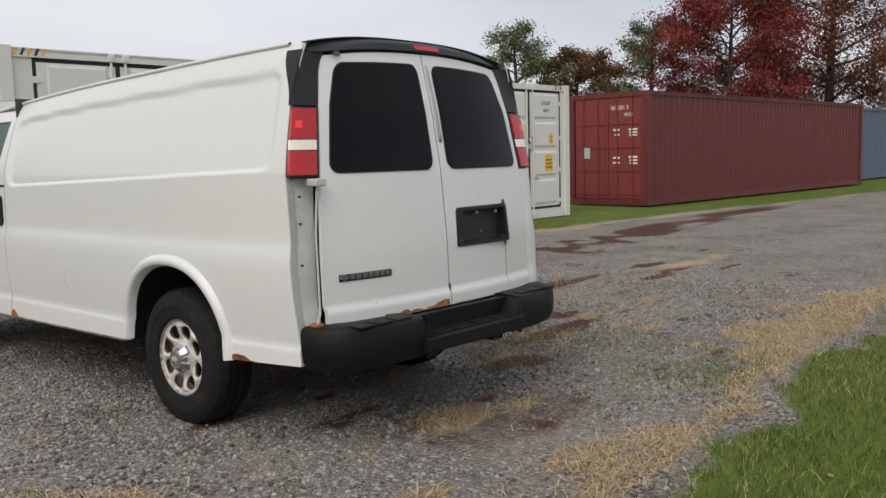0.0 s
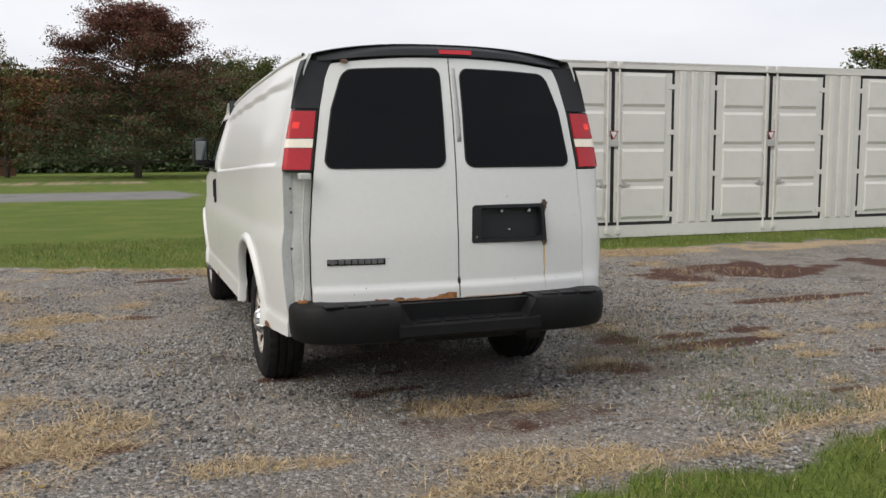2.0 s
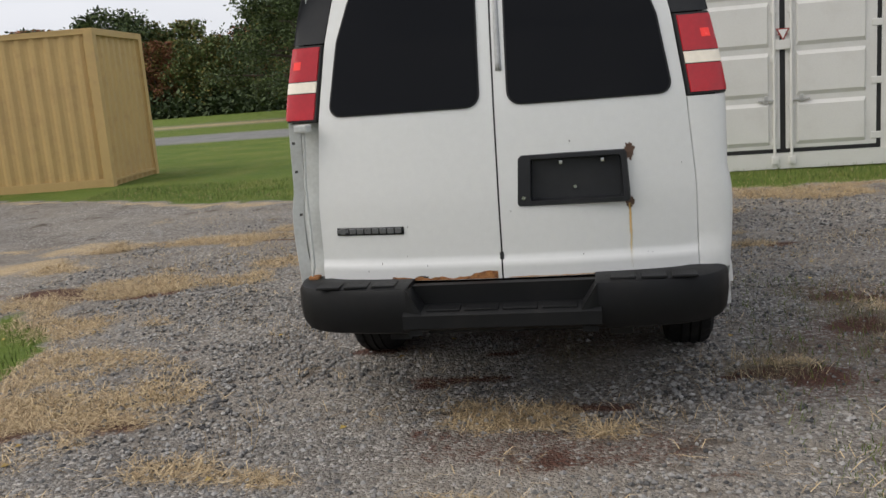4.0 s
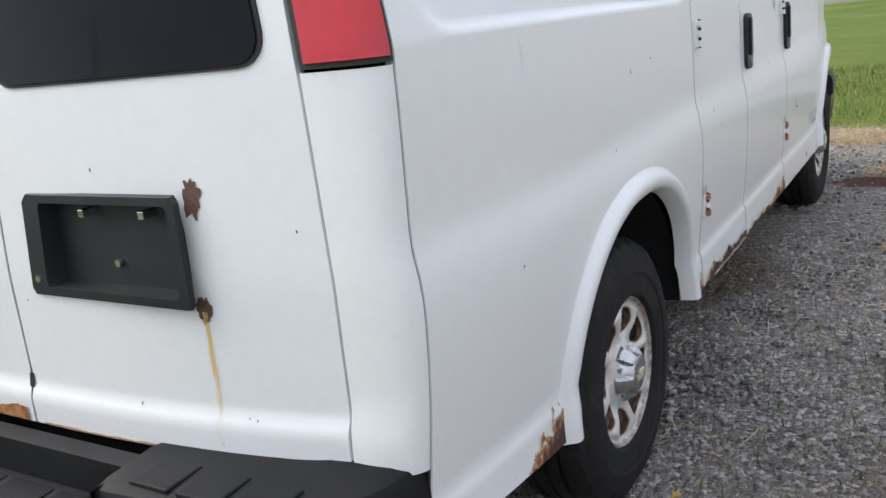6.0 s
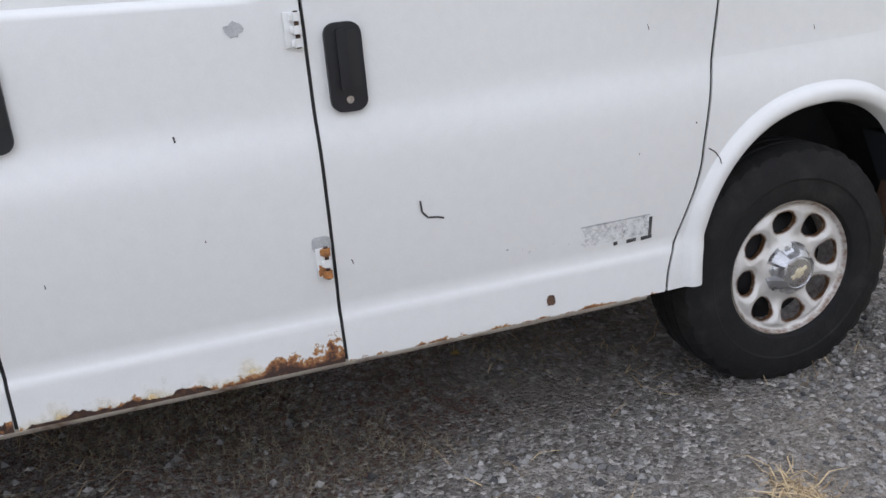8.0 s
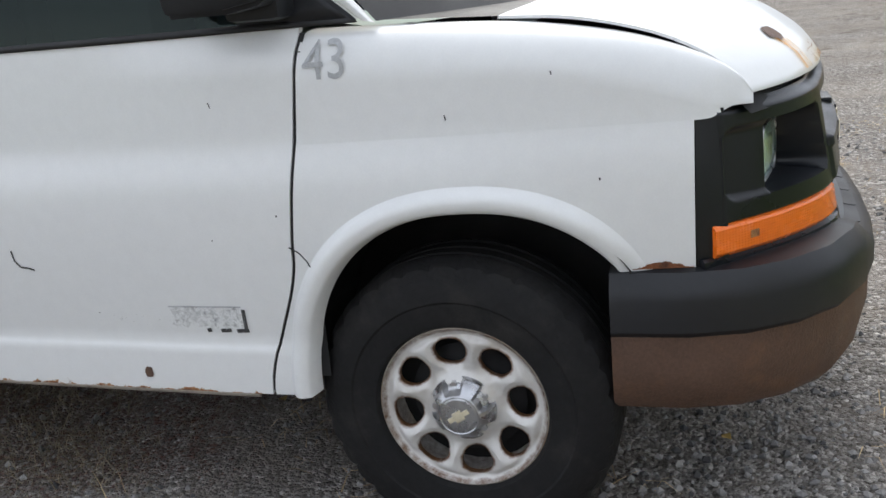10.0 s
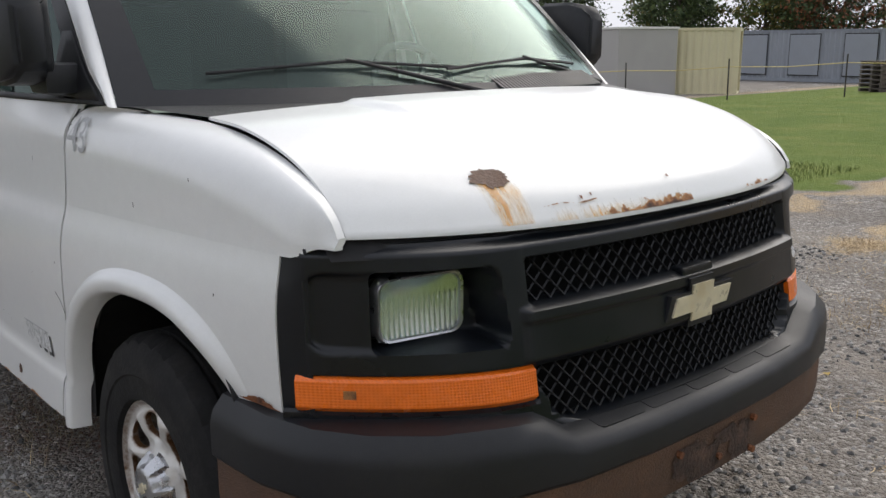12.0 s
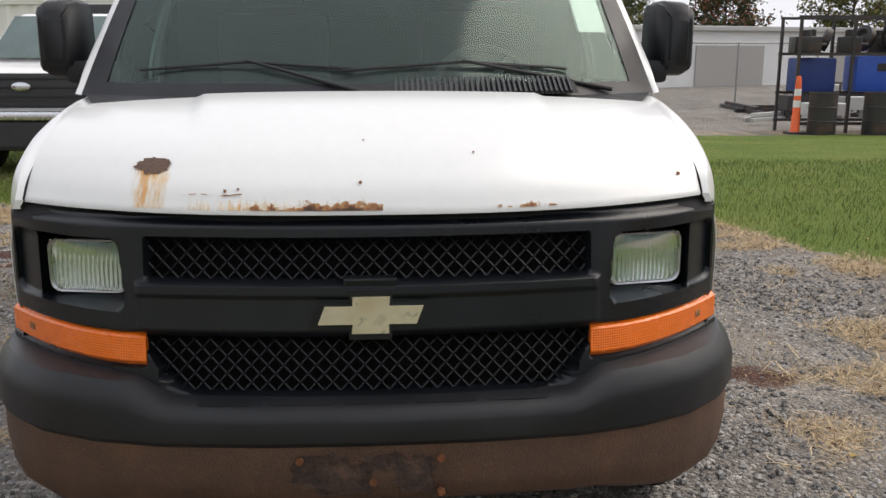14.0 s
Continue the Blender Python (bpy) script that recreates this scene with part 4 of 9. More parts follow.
def rear_door_point(side, lift=0.0):
    def fn(s, v):
        x0 = s * door_edge_x(1.7)
        zt = 2.018 - 0.045 * s ** 2.5
        z = 0.648 + v * (zt - 0.648)
        x = 0.004 + s * (door_edge_x(z) - 0.004)
        return Vector((side * x, rear_y(x, z) - lift, z))
    return fn


def rear_window_point(side, lift):
    def fn(u, v):
        z = 1.39 + v * 0.572 - 0.02 * u ** 2 * v
        x = 0.058 + u * (float(np.interp(v, [0, 0.6, 1], [0.757, 0.700, 0.622])) - 0.058)
        return Vector((side * x, rear_y(x, z) - lift, z))
    return fn


def rounded(u, v, w, h, r):
    """Whether a place of a unit patch of that size lies within rounded corners."""
    x, y = abs(u - 0.5) * w, abs(v - 0.5) * h
    qx, qy = max(0, x - w / 2 + r), max(0, y - h / 2 + r)
    return qx * qx + qy * qy <= r * r


def rounded_patch(fn, w, h, r, rim=0.0, inward=None, seg=5, along=8, rings=7):
    """A patch with rounded corners: fn over the unit square."""
    pts = []
    corners = ((w - r, h - r, 0), (r, h - r, 90), (r, r, 180), (w - r, r, 270))
    for n, (cx, cy, a0) in enumerate(corners):
        for i in range(seg + 1):
            a = radians(a0 + 90 * i / seg)
            pts.append(((cx + r * math.cos(a)) / w, (cy + r * math.sin(a)) / h))
        nx, ny, na = corners[(n + 1) % 4]
        end = ((nx + r * math.cos(radians(na))) / w, (ny + r * math.sin(radians(na))) / h)
        last = pts[-1]
        for i in range(1, along):
            t = i / along
            pts.append((last[0] + (end[0] - last[0]) * t, last[1] + (end[1] - last[1]) * t))
    bm = bmesh.new()
    loops = []
    for q in range(rings):
        k = 1 - q / rings
        loops.append([bm.verts.new(fn(0.5 + (u - 0.5) * k, 0.5 + (v - 0.5) * k)) for u, v in pts])
    n = len(pts)
    for a, b in zip(loops, loops[1:]):
        for i in range(n):
            bm.faces.new((a[i], a[(i + 1) % n], b[(i + 1) % n], b[i]))
    mid = bm.verts.new(fn(0.5, 0.5))
    for i in range(n):
        bm.faces.new((loops[-1][i], loops[-1][(i + 1) % n], mid))
    if rim:
        es = [e for e in bm.edges if e.is_boundary]
        g = bmesh.ops.extrude_edge_only(bm, edges=es)
        for v in (q for q in g["geom"] if isinstance(q, bmesh.types.BMVert)):
            v.co += inward(v.co) * rim
    bmesh.ops.recalc_face_normals(bm, faces=bm.faces)
    return bm


FORWARD, BACK = (lambda co: Vector((0, 1, 0))), (lambda co: Vector((0, -1, 0)))
rear_doors = {}
for side in (-1, 1):
    vs = merged(lin(0, 0.09, 0.012), lin(0.09, 1, 0.03))
    hole = [ellipse_cut(0.3195 / 0.835, (1.066 - 0.648) / 1.367, 0.218 / 0.835, 0.100 / 1.367, 9)] if side > 0 else []
    bm = sheet(merged(lin(0, 0.9, 0.03), lin(0.9, 1, 0.02)), vs, rear_door_point(side), hole, None, 0.022, FORWARD)
    d = part("rear_door", bm, M["paint"], van, "", True, 50)
    rear_doors[side] = d
    part("window_seal", rounded_patch(rear_window_point(side, 0.005), 0.70, 0.575, 0.06, rim=0.010, inward=FORWARD), M["seal"], d, "", True)
    inset = rear_window_point(side, 0.009)
    part("window_glass", rounded_patch(lambda u, v, f=inset: f(0.012 + u * 0.976, 0.012 + v * 0.976), 0.69, 0.565, 0.055, rim=0.003, inward=FORWARD),
         M["tint"], d, "black tinted rear window", True)

bm = sheet([-1, 1], lin(0.66, 2.0, 0.06), lambda u, z: Vector((0.009 * u, rear_y(0.0, z) + 0.0035, z)))
part("gap_seal", bm, M["seal"], van)
# grey worn strip of the sealing edge beside the middle gap
bm = sheet(lin(0, 1, 0.5), lin(0, 1, 0.1), lambda u, v: Vector((0.016 + 0.026 * u * (1 - 0.3 * v), rear_y(0.03, 1.54 + 0.42 * v) - 0.004, 1.54 + 0.42 * v)), (), None, 0.002, FORWARD)
part("edge_trim", bm, M["sticker"], rear_doors[1], "grey worn edge strip")

# number plate pocket, empty
P0, P1, Q0, Q1 = 0.085, 0.556, 0.955, 1.176


def plate_fn(lift):
    def fn(u, v):
        x = P0 + (P1 - P0) * u + 0.012 * (0.5 - v) * (1 - 2 * u) * -1
        z = Q0 + (Q1 - Q0) * v
        return Vector((x, rear_y(0.3, z) - lift, z))
    return fn


f0 = plate_fn(0.012)
bm = bmesh.new()
outer = [(0.0, 0.06), (0.02, 0.0), (0.98, 0.0), (1.0, 0.05), (1.0, 0.94), (0.98, 1.0), (0.03, 1.0), (0.0, 0.93)]
inner = [(0.12, 0.17), (0.13, 0.10), (0.93, 0.10), (0.945, 0.15), (0.945, 0.86), (0.93, 0.91), (0.13, 0.91), (0.12, 0.86)]
ro = [bm.verts.new(plate_fn(0.001)(u, v)) for u, v in outer]
rp = [bm.verts.new(f0(0.5 + (u - 0.5) * 0.985, 0.5 + (v - 0.5) * 0.97)) for u, v in outer]
ri = [bm.verts.new(f0(u, v)) for u, v in inner]
rb = [bm.verts.new(plate_fn(-0.03)(0.5 + (u - 0.5) * 0.97, 0.5 + (v - 0.5) * 0.95)) for u, v in inner]
for a, b in ((ro, rp), (rp, ri), (ri, rb)):
    for i in range(8):
        bm.faces.new((a[i], a[(i + 1) % 8], b[(i + 1) % 8], b[i]))
bm.faces.new(rb)
bmesh.ops.recalc_face_normals(bm, faces=bm.faces)
plate = part("plate_pocket", bm, M["plastic"], rear_doors[1], "empty black plastic number plate recess", True, 30)
for u in (0.40, 0.78):
    bm = bmesh.new()
    c = plate_fn(0.0)(u, 0.82)
    box(bm, c.x - 0.008, c.x + 0.008, c.y - 0.008, c.y + 0.03, c.z - 0.008, c.z + 0.008, 0.002)
    part("clip", bm, M["chrome"], plate)
bm = cyl(bmesh.new(), plate_fn(-0.02)(0.52, 0.33), plate_fn(-0.028)(0.52, 0.33), 0.008, 10)
part("bolt", bm, M["chrome"], plate)
bm = cyl(bmesh.new(), plate_fn(0.014)(0.06, 0.17), plate_fn(0.005)(0.06, 0.17), 0.008, 12)
part("lock", bm, M["chrome"], plate)

# model badge: a dark bar with a small cross-shaped emblem and raised segments
M["badge_grey"] = mat("dull_grey_badge_face", (0.15, 0.155, 0.16), 0.35, 0.3, var=0.15, scale=60)
badge = part("badge", sheet(lin(-0.754, -0.434, 0.020), [0.8585, 0.8755, 0.8925], lambda x, z: Vector((x, rear_y(x, z) - 0.005, z)), (), None, 0.009, FORWARD), M["plastic"], rear_doors[-1], "dark raised badge bar")
for i in range(7):
    x0 = -0.692 + i * 0.0364
    bm = box(bmesh.new(), x0, x0 + 0.029, rear_y(x0, 0.875) - 0.011, rear_y(x0 + 0.029, 0.875) + 0.004, 0.864, 0.889, 0.003)
    part("badge_segment", bm, M["badge_grey"], badge)
bm = bmesh.new()
y0 = rear_y(0.72, 0.875)
vs = [bm.verts.new((-0.726 + x, y0 - 0.010 - d, 0.8765 + z)) for d in (0.0, -0.012) for x, z in ((-0.026, -0.007), (-0.011, -0.007), (-0.011, -0.014), (0.011, -0.014), (0.011, -0.007), (0.026, -0.007), (0.026, 0.007), (0.011, 0.007), (0.011, 0.014), (-0.011, 0.014), (-0.011, 0.007), (-0.026, 0.007))]
bm.faces.new(vs[:12])
for i in range(12):
    bm.faces.new((vs[i], vs[(i + 1) % 12], vs[12 + (i + 1) % 12], vs[12 + i]))
bmesh.ops.recalc_face_normals(bm, faces=bm.faces)
part("badge_emblem", bm, M["badge_grey"], badge)


# corner posts: a curve from the door's edge round to the side
def corner_point(side, lift=0.0, inset=0.0):
    def fn(t, z):
        xe = door_edge_x(z) + 0.006
        p0 = Vector((xe, rear_y(xe, z), z))
        p2 = Vector((half_width(rear_edge(z), z) - 0.001, rear_edge(z) - 0.007, z))
        p1 = Vector((p2.x - 0.008, p0.y + 0.006, z))
        p = p0 * (1 - t) ** 2 + p1 * 2 * t * (1 - t) + p2 * t * t
        n = Vector((0.55 * t + 0.1, -1 + 0.65 * t, 0)).normalized()
        p = p + n * (lift - inset)
        return Vector((side * p.x, p.y, p.z))
    return fn


def inward_corner(side):
    return lambda co: Vector((-side * 0.6, 0.8, 0))


for side in (-1, 1):
    f = corner_point(side)
    bm = sheet(lin(0, 1, 0.08), lin(1.722, 1.985, 0.03), f, (), None, 0.02, inward_corner(side))
    part("corner_trim", bm, M["plastic"], van, "black plastic roof corner trim", True, 50)
    bm = sheet(lin(0, 1, 0.125), lin(1.722, 1.992, 0.03), lambda u, z, s=side: side_point(s, 0.005)(rear_edge(z) - 0.008 + u * (0.014 + 0.085 * smooth01((z - 1.74) / 0.26)), min(z, gutter_z(0.4) + 0.004)), (), None, 0.008, to_middle(side))
    part("corner_trim", bm, M["plastic"], van, "black plastic roof corner trim", True, 50)
    lamp = part("tail_lamp", sheet(lin(0.02, 1.0, 0.08), lin(1.378, 1.716, 0.03), corner_point(side, 0.004), (), None, 0.05, inward_corner(side)),
                M["seal"], van, "tall red and clear tail lamp", True, 50)
    for nm, z0, z1, mt in (("red_lens", 1.560, 1.708, "red_lens"), ("reverse_lens", 1.508, 1.556, "lit_white"), ("lower_lens", 1.388, 1.504, "red_lens")):
        bm = sheet(lin(0.06, 0.93, 0.08), lin(z0, z1, 0.02), corner_point(side, 0.009), (), None, 0.01, inward_corner(side))
        part(nm, bm, M[mt], lamp, "", True, 50)
    bm = sheet(lin(0.42, 0.66, 0.06), lin(1.612, 1.648, 0.012), corner_point(side, 0.0105), (), None, 0.004, inward_corner(side))
    part("bulb_window", bm, M["lit_red"], lamp, "glowing bulb behind the red lens", True, 50)
# passenger side: the white corner panel is there; driver's side: it is gone and the inner post shows
bm = sheet(lin(0, 1, 0.06), lin(0.640, 1.372, 0.04), corner_point(1), (), None, 0.02, inward_corner(1))
part("corner_panel", bm, M["paint"], van, "", True, 50)
bm = sheet(lin(0.0, 1, 0.1), lin(0.60, 1.372, 0.05), corner_point(-1, 0, 0.055))
post = part("bare_corner_post", bm, M["inner_paint"], van, "bare grey steel post where the corner panel is missing", True, 50)
bm = sheet([0, 0.5, 1], lin(0.47, 1.372, 0.06), lambda t, z: Vector((-(half_width(rear_edge(z), z) - 0.003 - 0.05 * t), rear_edge(z) - 0.004 + 0.01 * t, z)))
part("panel_flange", bm, M["inner_paint"], post, "", True, 50)
bm = bmesh.new()
for a, b in (((-0.865, 0.262, 1.36), (-0.885, 0.262, 1.10)), ((-0.885, 0.262, 1.10), (-0.882, 0.255, 0.72)), ((-0.882, 0.255, 0.72), (-0.90, 0.26, 0.66))):
    cyl(bm, a, b, 0.006, 8)
part("wiring", bm, M["inner_paint"], post, "thin grey cable", True, 60)
for z in (0.95, 1.15, 1.28):
    bm = bmesh.new()
    box(bm, -0.944, -0.932, 0.302, 0.314, z, z + 0.012, 0.002)
    part("bracket", bm, M["scuff"], post)
bm = bmesh.new()
box(bm, -0.915, -0.865, 0.245, 0.30, 0.650, 0.672, 0.008)
part("rusty_bracket", bm, M["rust_bright"], post, "orange rusted bracket")
bm = bmesh.new()
box(bm, -0.90, -0.84, 0.22, 0.30, 1.335, 1.37, 0.008)
part("lamp_bracket", bm, M["inner_paint"], post)

# roof-edge spoiler with the high brake lamp
def spoiler_point(s, v):
    x = s * 0.752
    zt = 2.020 - 0.045 * min(1, abs(s) * 1.05) ** 2.5
    y0 = rear_y(x, zt)
    roof = gutter_z(0.45) + 0.078 * (1 - min(1, abs(x) / 0.80) ** 2.6)
    pts = [(y0 + 0.012, zt + 0.002), (y0 - 0.016, zt + 0.012), (y0 + 0.006, zt + 0.04 * (1 - abs(s) ** 3) + 0.012), (0.47, roof + 0.008)]
    y = float(np.interp(v, [0, 0.25, 0.6, 1], [p[0] for p in pts]))
    z = float(np.interp(v, [0, 0.25, 0.6, 1], [p[1] for p in pts]))
    return Vector((x, y, z))


bm = sheet(lin(-1, 1, 0.05), lin(0, 1, 0.0625), spoiler_point)
spoiler = part("roof_spoiler", bm, M["plastic"], van, "black plastic roof edge trim", True, 50)
bm = sheet(lin(-0.075, 0.19, 0.03), lin(0.30, 0.52, 0.05), lambda s, v: spoiler_point(s, v) + Vector((0, -0.004, 0.003)), (), None, 0.01, FORWARD)
part("high_brake_lamp", bm, M["red_lens"], spoiler, "slim red brake lamp", True)

# rear bumper: two padded ends and a lower middle step
def end_path(side):
    return [(side * x, y, side * nx, ny) for x, y, nx, ny in
            ((0.40, 0.004, 0.02, -1.0), (0.60, 0.018, 0.09, -1.0), (0.76, 0.046, 0.22, -0.97), (0.85, 0.084, 0.48, -0.88), (0.910, 0.138, 0.78, -0.62), (0.948, 0.21, 0.95, -0.31), (0.962, 0.29, 1.0, -0.08), (0.964, 0.365, 1.0, 0.0))]


END_SECTION = [(-0.20, 0.655), (-0.155, 0.662), (-0.04, 0.657), (-0.012, 0.648), (0.0, 0.625), (0.002, 0.55), (-0.004, 0.49), (-0.022, 0.455), (-0.06, 0.440), (-0.16, 0.440)]
bumper = part("rear_bumper", sweep(bmesh.new(), [(x, 0.10, 0, -1) for x in (-0.42, 0.42)], [(-0.05, 0.645), (0.0, 0.645), (0.0, 0.56), (0.10, 0.552), (0.122, 0.540), (0.125, 0.485), (0.10, 0.468), (-0.06, 0.468)]),
              M["rear_plastic"], van, "black plastic rear step bumper", True, 40)
for side in (-1, 1):
    part("bumper_end", sweep(bmesh.new(), end_path(side), END_SECTION), M["rear_plastic"], bumper, "", True, 40)
    for i in range(3):
        bm = bmesh.new()
        x0 = side * (0.46 + i * 0.125)
        box(bm, min(x0, x0 + side * 0.105), max(x0, x0 + side * 0.105), 0.045, 0.14, 0.652, 0.6635, 0.005)
        part("tread_pad", bm, M["rear_plastic"], bumper)
    bm = bmesh.new()          # slanted cheek down to the step
    vs = [bm.verts.new((side * x, y, z)) for x, y, z in ((0.405, 0.00, 0.652), (0.405, 0.12, 0.658), (0.34, 0.12, 0.556), (0.34, -0.012, 0.550), (0.405, 0.00, 0.445), (0.34, -0.018, 0.455))]
    bm.faces.new((vs[0], vs[1], vs[2], vs[3]))
    bm.faces.new((vs[0], vs[3], vs[5], vs[4]))
    part("bumper_cheek", bm, M["rear_plastic"], bumper)
for i in range(4):
    bm = bmesh.new()
    box(bm, -0.32 + i * 0.165, -0.32 + i * 0.165 + 0.145, 0.0, 0.085, 0.552, 0.5605, 0.004)
    part("tread_pad", bm, M["rear_plastic"], bumper)

# ---- wheels ----
M["cap"] = mat("brushed_aluminium_cap", (0.50, 0.51, 0.53), 0.30, 0.9, var=0.12, scale=25, dirt=(0.16, 0.15, 0.14), dirt_amount=0.5, dirt_scale=30)


def rim_material():
    """Silver wheel paint that rusts round its holes and along its edge."""
    m = mat("silver_wheel_paint", (0.62, 0.61, 0.59), 0.40, 0.25, var=0.08, scale=14, dirt=(0.40, 0.33, 0.24), dirt_amount=0.35, dirt_scale=9)
    t, b = nodes_of(m)
    N, L = t.nodes.new, t.links.new
    src = b.inputs["Base Color"].links[0].from_socket
    at = N("ShaderNodeAttribute")
    at.attribute_name = "amount"
    n = N("ShaderNodeTexNoise")
    n.inputs["Scale"].default_value, n.inputs["Detail"].default_value, n.inputs["Roughness"].default_value = 45, 6, 0.7
    L(N("ShaderNodeTexCoord").outputs["Object"], n.inputs["Vector"])
    add = N("ShaderNodeMath")
    add.operation = "ADD"
    L(n.outputs["Fac"], add.inputs[0])
    L(at.outputs["Fac"], add.inputs[1])
    r = N("ShaderNodeMapRange")
    r.inputs["From Min"].default_value, r.inputs["From Max"].default_value = 0.80, 1.22
    L(add.outputs[0], r.inputs["Value"])
    mix = N("ShaderNodeMix")
    mix.data_type = "RGBA"
    L(r.outputs["Result"], mix.inputs["Factor"])
    L(src, mix.inputs["A"])
    mix.inputs["B"].default_value = (0.13, 0.065, 0.030, 1)
    L(mix.outputs["Result"], b.inputs["Base Color"])
    return m


M["rim"] = rim_material()
M["rust_edge"] = mat("rusting_rim_edge", (0.40, 0.36, 0.30), 0.6, 0.1, var=0.2, scale=20, dirt=(0.24, 0.12, 0.05), dirt_amount=1.0, dirt_scale=7)
def wheel_meshes():
    bm = bmesh.new()
    w = 0.122
    prof = [(0.205, -w * 0.75), (0.225, -w), (0.29, -w * 1.05), (0.345, -w * 0.98), (0.372, -w * 0.86), (TYRE_R, -w * 0.62),
            (TYRE_R, -0.055), (TYRE_R - 0.010, -0.053), (TYRE_R - 0.010, -0.043), (TYRE_R, -0.041), (TYRE_R, -0.006), (TYRE_R - 0.010, -0.004), (TYRE_R - 0.010, 0.004),
            (TYRE_R, 0.006), (TYRE_R, 0.041), (TYRE_R - 0.010, 0.043), (TYRE_R - 0.010, 0.053), (TYRE_R, 0.055),
            (TYRE_R, w * 0.62), (0.372, w * 0.86), (0.345, w * 0.98), (0.338, w * 1.02), (0.29, w * 1.06), (0.285, w * 1.03), (0.24, w * 1.03), (0.225, w), (0.208, w * 0.75)]
    lathe(bm, prof, 128, "X")
    for v in bm.verts:          # notched shoulders of the tread
        r = math.hypot(v.co.y, v.co.z)
        k = int(round(math.atan2(v.co.z, v.co.y) / (2 * math.pi) * 128)) % 128
        if r > 0.370 and abs(v.co.x) > w * 0.5 and k % 4 == 0:
            v.co.y *= 1 - 0.009 / r
            v.co.z *= 1 - 0.009 / r
    tyre = bmesh_to("tyre", bm, M["rubber"], 30)
    hole_r = 0.150
    cuts = [ellipse_cut(2 * math.pi * (k + 0.5) / 8, hole_r, 0.040 / hole_r, 0.036, 2.2) for k in range(8)]
    near_hole = lambda a, r: min(c[0](q, r) for c in cuts for q in (a, a + 2 * math.pi, a - 2 * math.pi))
    dr = [0.045, 0.07, 0.088, 0.10, 0.118, 0.14, 0.165, 0.185, 0.196, 0.206, 0.214, 0.2165]
    dx = [0.022, 0.020, 0.008, 0.002, 0.006, 0.016, 0.020, 0.018, 0.008, 0.010, 0.022, 0.012]

    def rim_fn(a, r):
        rolled = 0.011 * smooth01((2.3 - near_hole(a, r)) / 1.4)
        return Vector((0.090 + curve(r, dr, dx) - rolled, r * math.cos(a), r * math.sin(a)))
    bm = sheet(list(np.linspace(0, 2 * math.pi, 145)), merged(lin(0.045, 0.105, 0.012), lin(0.105, 0.198, 0.005), [0.204, 0.208, 0.213, 0.216, 0.2165]), rim_fn, cuts)
    bmesh.ops.remove_doubles(bm, verts=bm.verts, dist=0.0003)
    g = bmesh.ops.extrude_edge_only(bm, edges=[e for e in bm.edges if e.is_boundary])
    for v in (q for q in g["geom"] if isinstance(q, bmesh.types.BMVert)):
        v.co.x -= 0.014
    lathe(bm, [(0.214, 0.098), (0.204, 0.02), (0.204, -0.10)], 64, "X")
    rim = bmesh_to("rim", bm, M["rim"], 35)
    worn = []
    for v in rim.vertices:
        r, a = math.hypot(v.co.y, v.co.z), math.atan2(v.co.z, v.co.y) % (2 * math.pi)
        worn.append(0.75 * smooth01((1.75 - near_hole(a, r)) / 0.8) * (r < 0.2) + 0.55 * smooth01((r - 0.196) / 0.012))
    rim.attributes.new("amount", "FLOAT", "POINT").data.foreach_set("value", np.array(worn, dtype=np.float32))

    def cap_fn(a, r):
        """A domed cap with five scooped pockets between its lobes."""
        x = curve(r, [0.0, 0.044, 0.047, 0.050, 0.066, 0.080, 0.086, 0.0875], [0.148, 0.147, 0.1445, 0.147, 0.136, 0.116, 0.104, 0.085])
        da = (a / (2 * math.pi / 5) + 0.5) % 1.0 - 0.5
        scoop = smooth01((0.30 - abs(da)) / 0.10) * smooth01((r - 0.052) / 0.008)
        return Vector((x - 0.020 * scoop * smooth01((0.0875 - r) / 0.006), r * math.cos(a), r * math.sin(a)))
    bm = sheet(list(np.linspace(0, 2 * math.pi, 101)), merged(lin(0.002, 0.042, 0.01), lin(0.043, 0.0875, 0.0025)), cap_fn)
    bmesh.ops.remove_doubles(bm, verts=bm.verts, dist=0.0002)
    cap = bmesh_to("center_cap", bm, M["cap"], 35)
    bm = bmesh.new()
    lathe(bm, [(0.20, 0.0), (0.12, 0.02), (0.02, 0.03)], 32, "X")
    lathe(bm, [(0.15, 0.04), (0.12, 0.055), (0.02, 0.06)], 32, "X")
    drum = bmesh_to("wheel", bm, M["dark"], 40)
    return drum, tyre, rim, cap


def bmesh_to(name, bm, material, sharp):
    bmesh.ops.recalc_face_normals(bm, faces=bm.faces)
    me = bpy.data.meshes.new(name)
    bm.to_mesh(me)
    bm.free()
    me.materials.append(material)
    for p in me.polygons:
        p.use_smooth = True
    me.set_sharp_from_angle(angle=radians(sharp))
    return me


